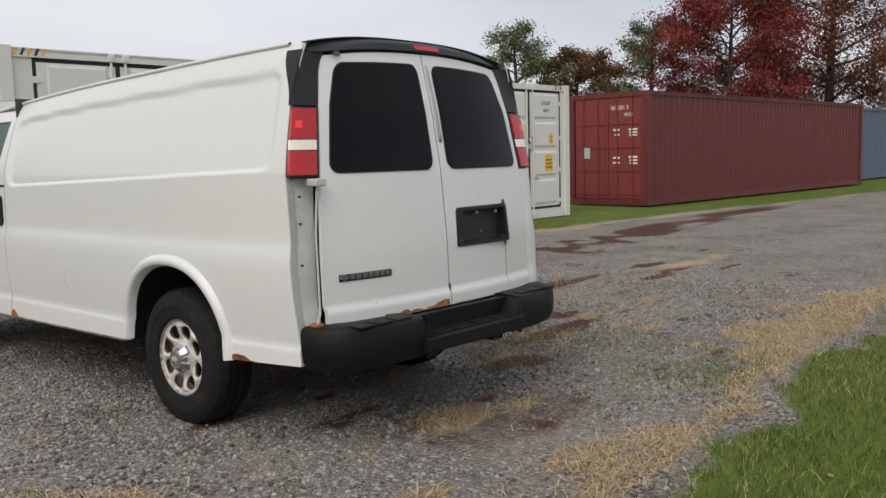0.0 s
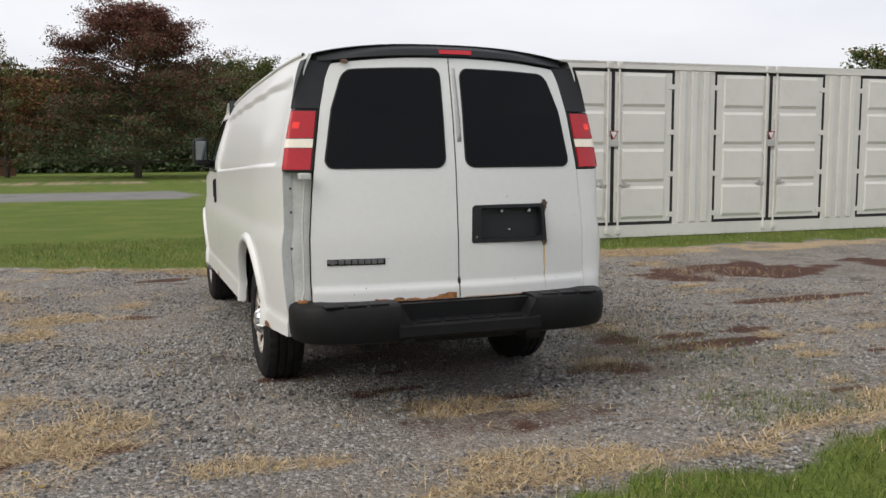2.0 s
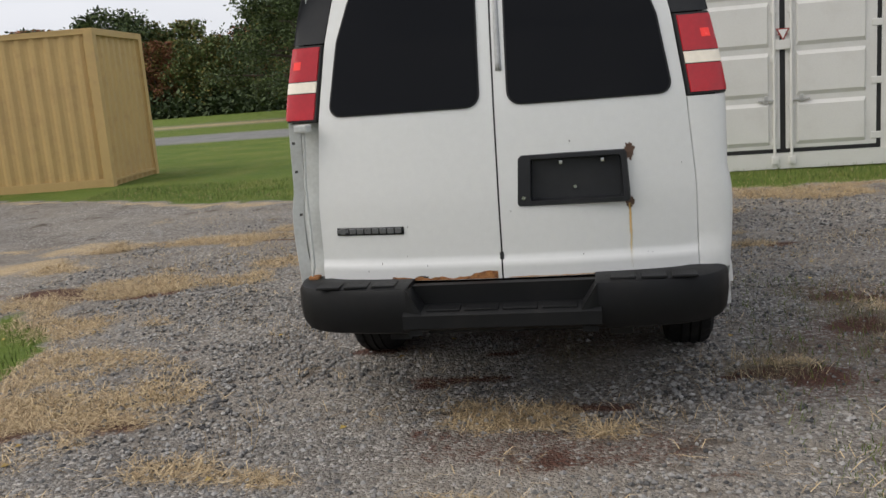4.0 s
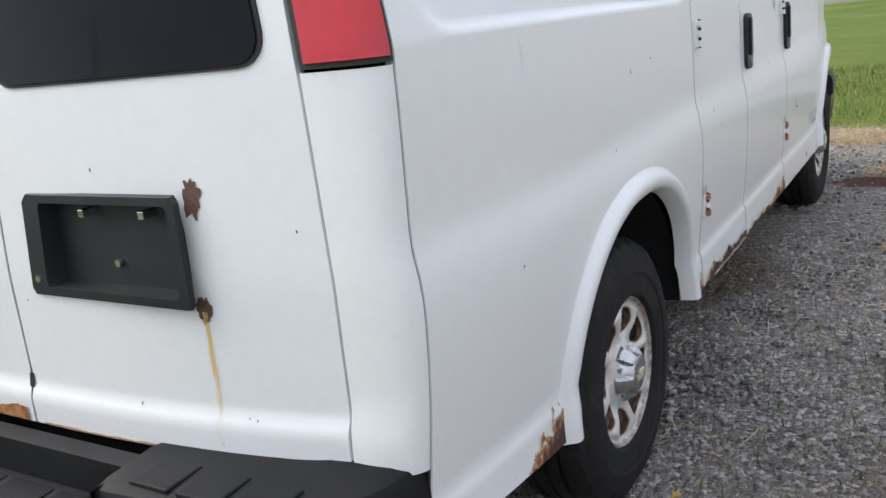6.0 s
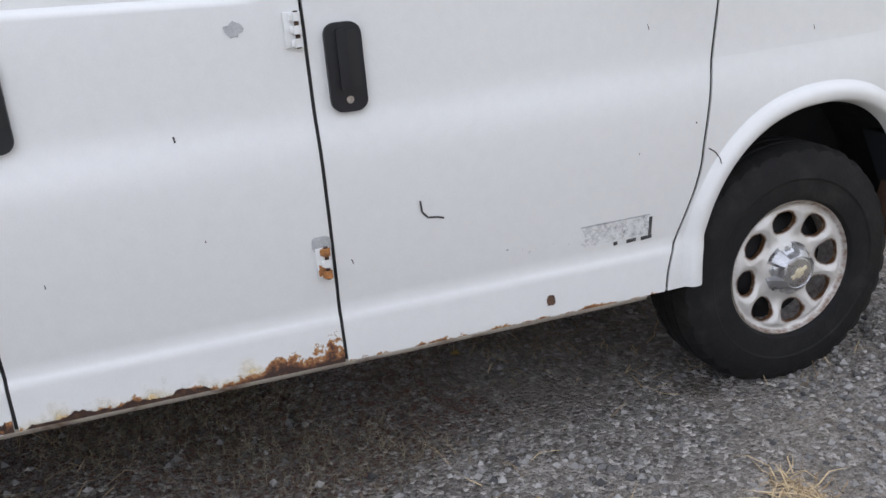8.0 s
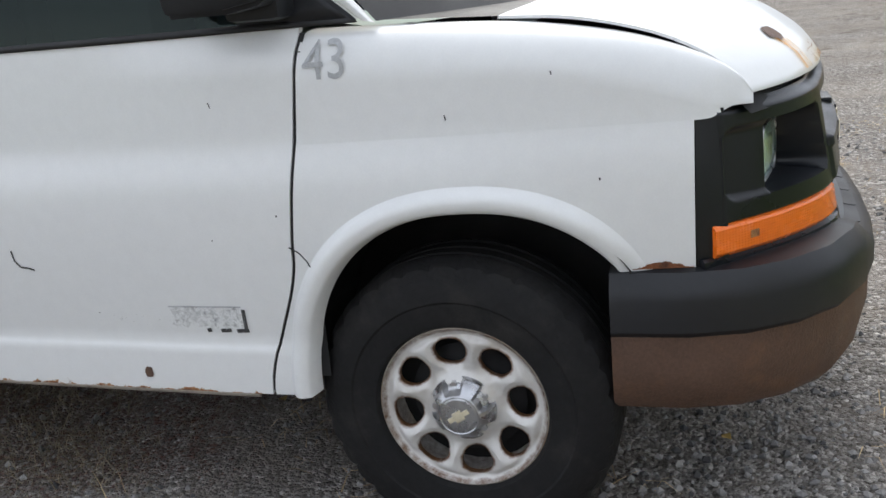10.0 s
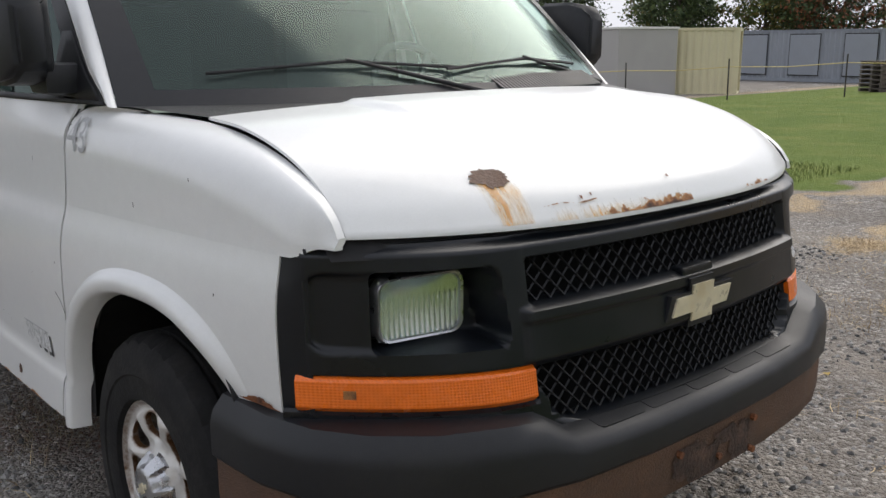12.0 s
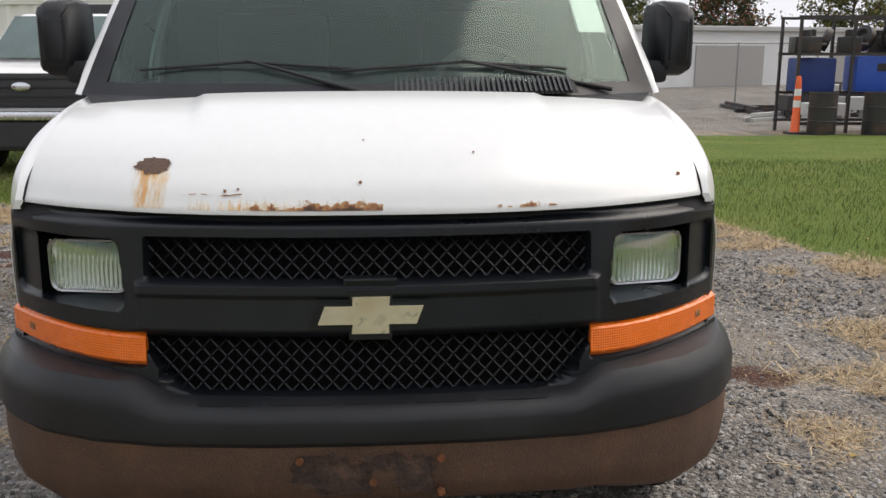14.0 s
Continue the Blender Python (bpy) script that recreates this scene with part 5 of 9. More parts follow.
drum_me, tyre_me, rim_me, cap_me = wheel_meshes()
bm = bmesh.new()
for x0, x1, z0, z1 in ((-0.030, 0.030, -0.0065, 0.0065), (-0.0125, 0.0125, -0.0135, 0.0135)):
    box(bm, 0.1485, 0.1515 + 0.0005 * (x1 < 0.02), x0, x1, z0, z1, 0.001)
emblem_me = bmesh_to("cap_emblem", bm, M["gold"], 30)
nut_me = bmesh_to("lug_nut", cyl(bmesh.new(), (0.100, 0.070, 0), (0.116, 0.070, 0), 0.0085, 6), M["chrome"], 30)
edge_me = bmesh_to("rim_edge", lathe(bmesh.new(), [(0.2095, 0.104), (0.214, 0.1085), (0.2185, 0.107), (0.219, 0.100)], 72, "X"), M["rust_edge"], 40)
for side, y, turn in ((1, REAR_AXLE, 10), (1, FRONT_AXLE, 31), (-1, REAR_AXLE, 4), (-1, FRONT_AXLE, 17)):
    w = new("wheel", drum_me)
    w.parent = van
    w.matrix_local = pose(side * 0.862, y, HUB_Z, 0, 0, 0 if side > 0 else 180) @ pose(0, 0, 0, turn, 0, 0)
    for nm, me, lb in (("tyre", tyre_me, ""), ("rim", rim_me, "silver wheel with eight oval holes"), ("center_cap", cap_me, "chrome centre cap"), ("cap_emblem", emblem_me, "small pale gold emblem"), ("rim_edge", edge_me, "rusty rim edge")):
        o = new(nm, me)
        o.parent = w
        tagged(o, lb)
    for k in range(5):
        o = new("lug_nut", nut_me)
        o.parent = w
        o.matrix_local = pose(0, 0, 0, 72 * k, 0, 0)

# wheel wells and underbody
for y, hw in ((1.30, 0.53), (FRONT_AXLE + 0.05, 0.47)):
    for side in (1, -1):
        bm = bmesh.new()
        rows = []
        for a in lin(0, 180, 8):
            c, s = math.cos(radians(a)), math.sin(radians(a))
            rows.append([bm.verts.new((side * x, y + hw * c, 0.42 + 0.515 * max(s, -0.3))) for x in (0.985 if y < 3 else 0.965, 0.62)])
        for a, b in zip(rows, rows[1:]):
            bm.faces.new((a[0], a[1], b[1], b[0]))
        bm.faces.new([r[1] for r in rows])
        part("wheel_well", bm, M["dark"], van)
bm = bmesh.new()
box(bm, -0.90, 0.90, 0.45, 0.78, 0.50, 0.56)
box(bm, -0.94, 0.94, 1.92, 4.12, 0.47, 0.54)
box(bm, -0.60, 0.60, 0.3, 5.4, 0.48, 0.62)
box(bm, -0.55, -0.45, 0.25, 5.5, 0.36, 0.49)
box(bm, 0.45, 0.55, 0.25, 5.5, 0.36, 0.49)
box(bm, -0.36, 0.36, 0.20, 0.32, 0.40, 0.52)
cyl(bm, (-0.85, REAR_AXLE, HUB_Z), (0.85, REAR_AXLE, HUB_Z), 0.05, 14)
cyl(bm, (-0.13, REAR_AXLE, HUB_Z), (0.13, REAR_AXLE, HUB_Z), 0.14, 16)
cyl(bm, (-0.85, FRONT_AXLE, HUB_Z), (0.85, FRONT_AXLE, HUB_Z), 0.045, 14)
part("underbody", bm, M["dark"], van)
bm = bmesh.new()
cyl(bm, (0.55, 0.9, 0.40), (0.86, 0.42, 0.42), 0.028, 12)
cyl(bm, (0.55, 0.9, 0.40), (0.55, 2.4, 0.42), 0.028, 12)
part("exhaust_pipe", bm, M["rust_brown"], van, "brown rusted exhaust pipe", True)
# ---- hood, windshield, cab ----
def hood_point(s, v):
    hx = 0.832 + 0.008 * v
    y0, y1 = 5.005 - 0.10 * s * s, 5.650 - 0.20 * abs(s) ** 2.6
    y = y0 + (y1 - y0) * v
    zc = curve(v, [0, 0.3, 0.55, 0.75, 0.88, 0.95, 1], [1.335, 1.318, 1.284, 1.237, 1.186, 1.148, 1.102])
    ze = curve(v, [0, 0.3, 0.6, 0.8, 0.92, 1], [1.305, 1.292, 1.253, 1.205, 1.157, 1.108])
    k = abs(s) ** 2.4
    x = s * hx
    bulge = 0.013 * smooth01((0.52 - 0.10 * v - abs(x)) / 0.035) * smooth01((0.72 - v) / 0.5) * smooth01(v / 0.05 + 0.2)
    return Vector((x, y, zc * (1 - k) + ze * k + bulge))


bm = sheet(merged(lin(-1, 1, 0.02), [-0.99, 0.99]), merged(lin(0, 0.8, 0.03), lin(0.8, 1, 0.0125)), hood_point, (), None, 0.007, lambda co: Vector((0, 0, -1)))
hood = part("hood", bm, M["paint"], van, "white hood with a rust patch and stains", True, 50)
bm = sheet(lin(-1, 1, 0.1), lin(0, 1, 0.1), lambda s, v: hood_point(s, v) * 1.0 + Vector((s * 0.035, 0.0, -0.045)))
part("engine_bay_liner", bm, M["dark"], hood, "", True)


def shield_point(s, v, lift=0.0):
    b = Vector((s * 0.930, 4.985 - 0.325 * s * s, 1.318))
    t = Vector((s * 0.835, 4.055 - 0.13 * s * s, 1.975 - 0.03 * s * s))
    p = b * (1 - v) + t * v
    p.z += 0.02 * math.sin(math.pi * v)
    p.y += 0.02 * math.sin(math.pi * v)
    return p + Vector((0, 0.6, 0.8)) * lift


bm = sheet(lin(-0.925, 0.925, 0.0925), lin(0.055, 0.96, 0.09), shield_point)
bmesh.ops.reverse_faces(bm, faces=bm.faces)
ws = part("windshield", bm, M["windshield"], van, "green-tinted windshield", True)
ws.visible_shadow = False
bm = sheet(merged([-0.985, -0.925], lin(-0.925, 0.925, 0.0925), [0.985]), merged([0.0, 0.055], lin(0.055, 0.96, 0.09), [1.0]),
           lambda s, v: shield_point(s * (1 + 0.03 * (1 - v) * (abs(s) > 0.95)), v, 0.004), (), lambda s, v: abs(s) < 0.925 and 0.055 < v < 0.96)
part("windshield_trim", bm, M["plastic"], ws, "black glass surround", True)
for side in (1, -1):
    bm = sheet(lin(0, 1, 0.2), lin(0, 1, 0.05), lambda t, v, s=side: (lambda a, b: a * (1 - t) + b * t + Vector((s * 0.012 * math.sin(math.pi * t), 0.010 * math.sin(math.pi * t), 0)))(
        shield_point(s * (0.985 + 0.03 * (1 - v)), v), Vector((s * (half_width(pillar_y(1.325 + v * 0.61), 1.325 + v * 0.61) + 0.001), pillar_y(1.325 + v * 0.61) + 0.006, 1.325 + v * 0.61))))
    part("windshield_pillar", bm, M["paint"], van, "", True)
# cowl with its slotted intake
bm = sheet(lin(-1, 1, 0.1), lin(0, 1, 0.25), lambda s, v: Vector((s * (0.930 - 0.100 * v), (4.985 - 0.325 * s * s) * (1 - v) + (5.012 - 0.10 * s * s) * v, 1.322 - 0.006 * v - 0.012 * s * s * v)))
cowl = part("cowl", bm, M["plastic"], van, "black plastic cowl below the windshield", True)
bm = bmesh.new()
for i in range(34):          # upright fins leaning back towards the glass
    x = -0.62 + i * 0.0165
    f_ = 4.985 - 0.25 * x * x
    a_ = [bm.verts.new((x + dx, f_ - dy, z)) for dx in (0.0, 0.007) for dy, z in ((0.0, 1.332), (0.0, 1.340), (0.085, 1.382), (0.085, 1.366))]
    for q in ((0, 1, 2, 3), (4, 7, 6, 5), (1, 5, 6, 2), (0, 4, 5, 1), (3, 2, 6, 7)):
        bm.faces.new([a_[k] for k in q])
tagged(part("intake_slats", bm, M["grey_plastic"], cowl), kind="stuff")
bm = sheet(lin(-0.64, -0.05, 0.06), lin(0, 1, 0.34), lambda x, v: Vector((x, 4.985 - 0.09 * v - 0.25 * x * x, 1.330 + 0.036 * v)))
part("intake_base", bm, M["dark"], cowl)
# roof header so that the cab is closed above the glass
bm = sheet(lin(-1, 1, 0.1), [0, 1], lambda s, v: shield_point(s, 1.0) * (1 - v) + Vector((s * 0.845, 3.98, gutter_z(4.0) + 0.066 * (1 - abs(s) ** 2.6))) * v)
part("roof_header", bm, M["paint"], van, "", True)

def tube(bm, pts, r, seg=8):
    """One continuous round bar through the points."""
    rows = []
    for i, p in enumerate(pts):
        d = (pts[min(i + 1, len(pts) - 1)] - pts[max(i - 1, 0)]).normalized()
        a = d.cross(Vector((0, 0, 1))).normalized()
        b = d.cross(a)
        rows.append([bm.verts.new(p + (a * math.cos(k * 2 * math.pi / seg) + b * math.sin(k * 2 * math.pi / seg)) * r) for k in range(seg)])
    for u, v in zip(rows, rows[1:]):
        for k in range(seg):
            bm.faces.new((u[k], u[(k + 1) % seg], v[(k + 1) % seg], v[k]))
    bm.faces.new(rows[0])
    bm.faces.new(rows[-1][::-1])
    bmesh.ops.recalc_face_normals(bm, faces=bm.faces)


# wipers
def wiper(x_pivot, x_tip, x_mid):
    root = bmesh.new()
    def on(s, v, up=0.02):
        p = shield_point(s, v)
        return p + Vector((0, 0.013, up))
    a, b, c = on(x_pivot, 0.01, 0.012), on(x_mid, 0.135, 0.016), on(x_tip, 0.10, 0.016)
    cyl(root, a, b, 0.008, 8, 0.0045)
    arm = part("wiper", root, M["seal"], van, "black windshield wiper", True)
    bl = bmesh.new()
    end = on(2 * x_mid - x_tip + 0.02, 0.115, 0.010)
    pts = [c.lerp(b, t) if t <= 1 else b.lerp(end, t - 1) for t in lin(0, 2, 0.25)]
    tube(bl, [p + Vector((0, 0, -0.006)) for p in pts], 0.0048, 6)
    part("wiper_blade", bl, M["seal"], arm, "", True)


wiper(0.02, 0.80, 0.42)
wiper(-0.83, 0.10, -0.30)

# mirrors on their arms
for side in (1, -1):
    bm = bmesh.new()
    prof = [(0.0, 0.0), (0.165, 0.0), (0.188, 0.03), (0.188, 0.225), (0.168, 0.258), (0.02, 0.266), (-0.01, 0.24), (-0.015, 0.03)]
    rings = []
    for dy, k in ((-0.150, 0.93), (-0.135, 1.0), (0.0, 1.0), (0.075, 0.90), (0.115, 0.62)):
        ring = []
        for x, z in prof:
            xx, zz = 0.085 + (x - 0.085) * k, 0.12 + (z - 0.12) * k
            ring.append(bm.verts.new((side * (1.020 + xx * 0.66), 4.38 + dy, 1.368 + zz)))
        rings.append(ring)
    n = len(prof)
    for a, b in zip(rings, rings[1:]):
        for i in range(n):
            bm.faces.new((a[i], a[(i + 1) % n], b[(i + 1) % n], b[i]))
    bm.faces.new(rings[0])
    bm.faces.new(rings[-1])
    bmesh.ops.recalc_face_normals(bm, faces=bm.faces)
    bmesh.ops.bevel(bm, geom=[e for e in bm.edges if e.calc_face_angle(0) > 0.6], offset=0.012, segments=2, affect="EDGES")
    mirror = part("side_mirror", bm, M["plastic"], van, "large black plastic side mirror", True, 50)
    bm = bmesh.new()
    box(bm, min(side * 0.90, side * 1.05), max(side * 0.90, side * 1.05), 4.33, 4.47, 1.345, 1.425, 0.022)
    part("mirror_arm", bm, M["plastic"], mirror, "", True)
    bm = bmesh.new()
    box(bm, min(side * 1.03, side * 1.128), max(side * 1.03, side * 1.128), 4.221, 4.227, 1.42, 1.60, 0.0)
    part("mirror_glass", bm, M["mirror"], mirror)

# cab interior
bm = sheet(lin(-1, 1, 0.1), lin(0, 1, 0.12), lambda s, v: Vector((s * (0.84 + 0.03 * math.sin(v * 3)), 4.90 - 0.28 * s * s - 0.55 * v, 1.30 + 0.035 * math.sin(math.pi * min(1, v * 1.1)) - 0.20 * smooth01((v - 0.78) / 0.22))))
dash = part("dashboard", bm, M["dash"], van, "grey-green dashboard", True)
bm = bmesh.new()
box(bm, -0.80, 0.80, 4.22, 4.42, 0.85, 1.18, 0.03)
part("instrument_panel", bm, M["seat"], dash)
bm = bmesh.new()
ring = []
for i in range(28):
    a = 2 * math.pi * i / 28
    c = Vector((-0.42, 4.16, 1.30)) + Matrix.Rotation(radians(28), 3, "X") @ Vector((0.19 * math.cos(a), 0, 0.19 * math.sin(a)))
    ring.append(c)
for i in range(28):
    cyl(bm, ring[i], ring[(i + 1) % 28], 0.016, 8)
cyl(bm, (-0.42, 4.16, 1.30), (-0.42, 4.4, 1.16), 0.035, 10)
for a in (0, 130, 230):
    cyl(bm, (-0.42, 4.165, 1.30), ring[int(a / 360 * 28)], 0.02, 8)
part("steering_wheel", bm, M["seat"], van, "dark steering wheel", True)
for x in (-0.45, 0.45):
    bm = bmesh.new()
    box(bm, x - 0.25, x + 0.25, 3.50, 3.95, 0.85, 1.02, 0.05)
    box(bm, x - 0.25, x + 0.25, 3.46, 3.58, 0.98, 1.62, 0.05, Matrix.Translation((0, 0.0, 0)))
    box(bm, x - 0.14, x + 0.14, 3.47, 3.56, 1.64, 1.84, 0.04)
    part("seat", bm, M["seat"], van, "charcoal cloth front seat", True)
bm = bmesh.new()
box(bm, -0.90, 0.90, 3.36, 3.38, 0.6, 1.93)
box(bm, -0.96, 0.96, 3.38, 4.28, 0.62, 0.66)
part("bulkhead", bm, M["seat"], van, "dark bulkhead behind the seats")
bm = bmesh.new()
box(bm, -0.055, 0.065, 3.99, 4.03, 1.78, 1.84, 0.015)
part("inside_mirror", bm, M["plastic"], van, "", True)
bm = sheet(lin(-0.90, -0.78, 0.06), lin(0.30, 0.60, 0.1), lambda s, v: shield_point(s - 0.02 * (v - 0.3), v, -0.006))
part("paper_sheet", bm, M["paper"], ws, "white paper sheet behind the glass")


# ---- front fascia ----
M["fascia"] = mat("black_moulded_plastic", (0.0050, 0.0066, 0.0092), 0.34, var=0.15, scale=5, bump=0.06, bump_scale=420, dirt=(0.015, 0.018, 0.022), dirt_amount=0.2, dirt_scale=4, spec=0.4)
def front_y(x, z):
    a = abs(x)
    g = -0.04 + 0.045 * (min(a, 0.52) / 0.52) ** 2
    if a > 0.52:
        g += 0.283 * ((a - 0.52) / 0.394) ** 1.6
    return 5.665 - 0.165 * (1 - 0.8 * smooth01((a - 0.55) / 0.3)) * (z - 0.73) - g


def slab(x0, x1, z0, z1, off=0.0, depth=0.05, chamfer=0.006, n=None):
    """A bar that follows the front, between two heights (numbers or functions of x)."""
    zl = z0 if callable(z0) else (lambda x: z0)
    zh = z1 if callable(z1) else (lambda x: z1)
    xs = lin(x0, x1, 0.03) if n is None else list(np.linspace(x0, x1, n))
    bm = bmesh.new()
    rows = []
    for i, x in enumerate(xs):
        a, b = zl(x), zh(x)
        def pt(z, o):
            y = front_y(x, z)
            nx = (front_y(x + 0.004, z) - front_y(x - 0.004, z)) / 0.008
            nrm = Vector((-nx, 1.0, 0.1)).normalized()
            return Vector((x, y, z)) + nrm * o
        rows.append([bm.verts.new(p) for p in (pt(a, off - depth), pt(a, off - chamfer), pt(a + chamfer, off), pt(b - chamfer, off), pt(b, off - chamfer), pt(b, off - depth))])
    for r, q in zip(rows, rows[1:]):
        for i in range(5):
            bm.faces.new((r[i], r[i + 1], q[i + 1], q[i]))
    bm.faces.new(rows[0])
    bm.faces.new(rows[-1][::-1])
    bmesh.ops.recalc_face_normals(bm, faces=bm.faces)
    return bm


def inset(a, z, x0, x1, z0, z1, r):
    """How far a place lies inside a rectangle with rounded corners."""
    qx, qz = abs(a - (x0 + x1) / 2) - (x1 - x0) / 2 + r, abs(z - (z0 + z1) / 2) - (z1 - z0) / 2 + r
    return -(math.hypot(max(qx, 0), max(qz, 0)) + min(max(qx, qz), 0) - r)


def fascia_depth(x, z):
    """The moulded relief of the grille surround: openings sink in, the middle bar stands out."""
    a = abs(x)
    up = inset(a, z, -0.518, 0.518, 0.945, 1.045, 0.012)
    foot_z = 0.688 + 0.11 * smooth01((a - 0.40) / 0.14) ** 2
    lo = min(inset(a, z, -0.518, 0.518, 0.60, 0.822, 0.012), (z - foot_z) * 0.8)
    d = 0.055 * smooth01(up / 0.010) + 0.055 * smooth01(lo / 0.010)
    skew = 0.018 * (z - 0.865) / 0.17
    p = inset(a - skew, z, 0.562, 0.900 - skew, 0.870, 1.038, 0.030)
    deep = 0.105 * (1 - smooth01((a - 0.792) / 0.016)) + 0.010 + 0.012 * smooth01((a - 0.80) / 0.09)
    d += deep * smooth01(p / 0.014)
    d += 0.014 * smooth01(inset(a, z, 0.514, 0.950, 0.744, 0.829, 0.010) / 0.006)
    if a < 0.60:
        d -= (0.010 * smooth01((z - 0.824) / 0.012) * smooth01((0.945 - z) / 0.010) + 0.007 * smooth01((z - 0.908) / 0.008) * smooth01((0.945 - z) / 0.008)) * smooth01((0.545 - a) / 0.02)
    d += 0.03 * smooth01((z - 1.066) / 0.02)
    return d


def fascia_point(x, z):
    nx = (front_y(x + 0.004, z) - front_y(x - 0.004, z)) / 0.008
    nrm = Vector((-nx, 1.0, 0.1)).normalized()
    if abs(x) > 0.56:
        nrm = nrm.lerp(Vector((0, 1, 0)), smooth01((abs(x) - 0.56) / 0.05))
    return Vector((x, front_y(x, z), z)) + nrm * (0.010 - fascia_depth(x, z))


zs = merged(lin(0.645, 0.74, 0.007), lin(0.74, 0.84, 0.004), lin(0.84, 0.90, 0.006), lin(0.90, 0.955, 0.004), lin(0.955, 1.03, 0.008), lin(1.03, 1.088, 0.004))
xs_half = merged(lin(0.0, 0.49, 0.02), lin(0.49, 0.60, 0.005), lin(0.60, 0.78, 0.012), lin(0.78, 0.82, 0.004), lin(0.82, 0.902, 0.006))
bm = sheet([-x for x in xs_half[:0:-1]] + xs_half, zs, fascia_point, (), None, 0.03, BACK)
bmesh.ops.recalc_face_normals(bm, faces=bm.faces)
fascia = part("front_fascia", bm, M["fascia"], van, "black moulded plastic grille surround", True, 50)
for side in (1, -1):
    bm = sheet(lin(0, 1, 0.2), lin(0.70, 1.082, 0.03), lambda t, z, s=side: Vector((s * (0.895 * (1 - t) + (half_width(BLACK_FRONT, z) - 0.003) * t), (front_y(0.895, z) + 0.008) * (1 - t) + (BLACK_FRONT + 0.002) * t + 0.004 * math.sin(math.pi * t), z)))
    part("corner_filler", bm, M["fascia"], fascia, "", True)
    # sealed-beam headlamp: bezel, silvered bowl with flutes and a clear lens
    fn = lambda u, v, d=0.0, s=side: Vector((s * (0.597 + 0.186 * u), 5.507 - 0.036 * u + d, 0.886 + 0.126 * v))
    ring = []
    for cx, cy, a0 in ((0.160, 0.100, 0), (0.026, 0.100, 90), (0.026, 0.026, 180), (0.160, 0.026, 270)):
        for k in range(7):
            a = radians(a0 + 15 * k)
            ring.append(fn((cx + 0.026 * math.cos(a)) / 0.186, (cy + 0.026 * math.sin(a)) / 0.126))
    bm = bmesh.new()
    rows = []
    mid_ = fn(0.5, 0.5)
    for p in ring:
        out_ = Vector((p.x - mid_.x, 0, p.z - mid_.z)).normalized()
        rows.append([bm.verts.new(p + out_ * o + Vector((0, d, 0))) for o, d in ((0.006, -0.06), (0.007, 0.004), (0.004, 0.009), (-0.002, 0.007), (-0.003, 0.0))])
    for i in range(len(rows)):
        p_, q_ = rows[i], rows[(i + 1) % len(rows)]
        for k in range(4):
            bm.faces.new((p_[k], p_[k + 1], q_[k + 1], q_[k]))
    bmesh.ops.recalc_face_normals(bm, faces=bm.faces)
    lamp = part("headlamp", bm, M["cap"], van, "rectangular sealed-beam headlamp", True, 50)
    bowl = lambda u, v: fn(u, v, 0.001 - 0.006 * ((1 - (2 * u - 1) ** 2) * (1 - (2 * v - 1) ** 2)) ** 0.8 + 0.0022 * math.cos(u * 16 * 2 * math.pi) * smooth01((0.72 - v) / 0.2) * smooth01(v / 0.1))
    part("reflector", sheet(lin(0.0, 1.0, 0.0125), lin(0.0, 1.0, 0.04), bowl), M["bowl"], lamp, "silvered fluted reflector", True, 80)
    lens = part("lens", rounded_patch(lambda u, v: fn(u, v, 0.004 + 0.014 * (1 - (2 * u - 1) ** 2) * (1 - (2 * v - 1) ** 2)), 0.186, 0.126, 0.026), M["lens"], lamp, "clear glass lens", True, 60)
    lens.visible_shadow = False
    a, b = sorted((side * 0.50, side * 0.935))
    part("lower_trim", slab(a, b, 0.655, 0.752, 0.003, 0.05, 0.006), M["fascia"], fascia, "", True, 40)
    # turn signal
    a, b = sorted((side * 0.518, side * 0.916))
    sig = part("turn_signal", slab(a, b, lambda x: 0.750, lambda x: 0.824, 0.010, 0.03, 0.010), M["orange"], van, "orange front turn signal", True, 40)
    bm = slab(*sorted((side * 0.832, side * 0.850)), 0.778, 0.798, 0.0108, 0.01, 0.002, 3)
    part("bulb_shadow", bm, M["rust_bright"], sig)

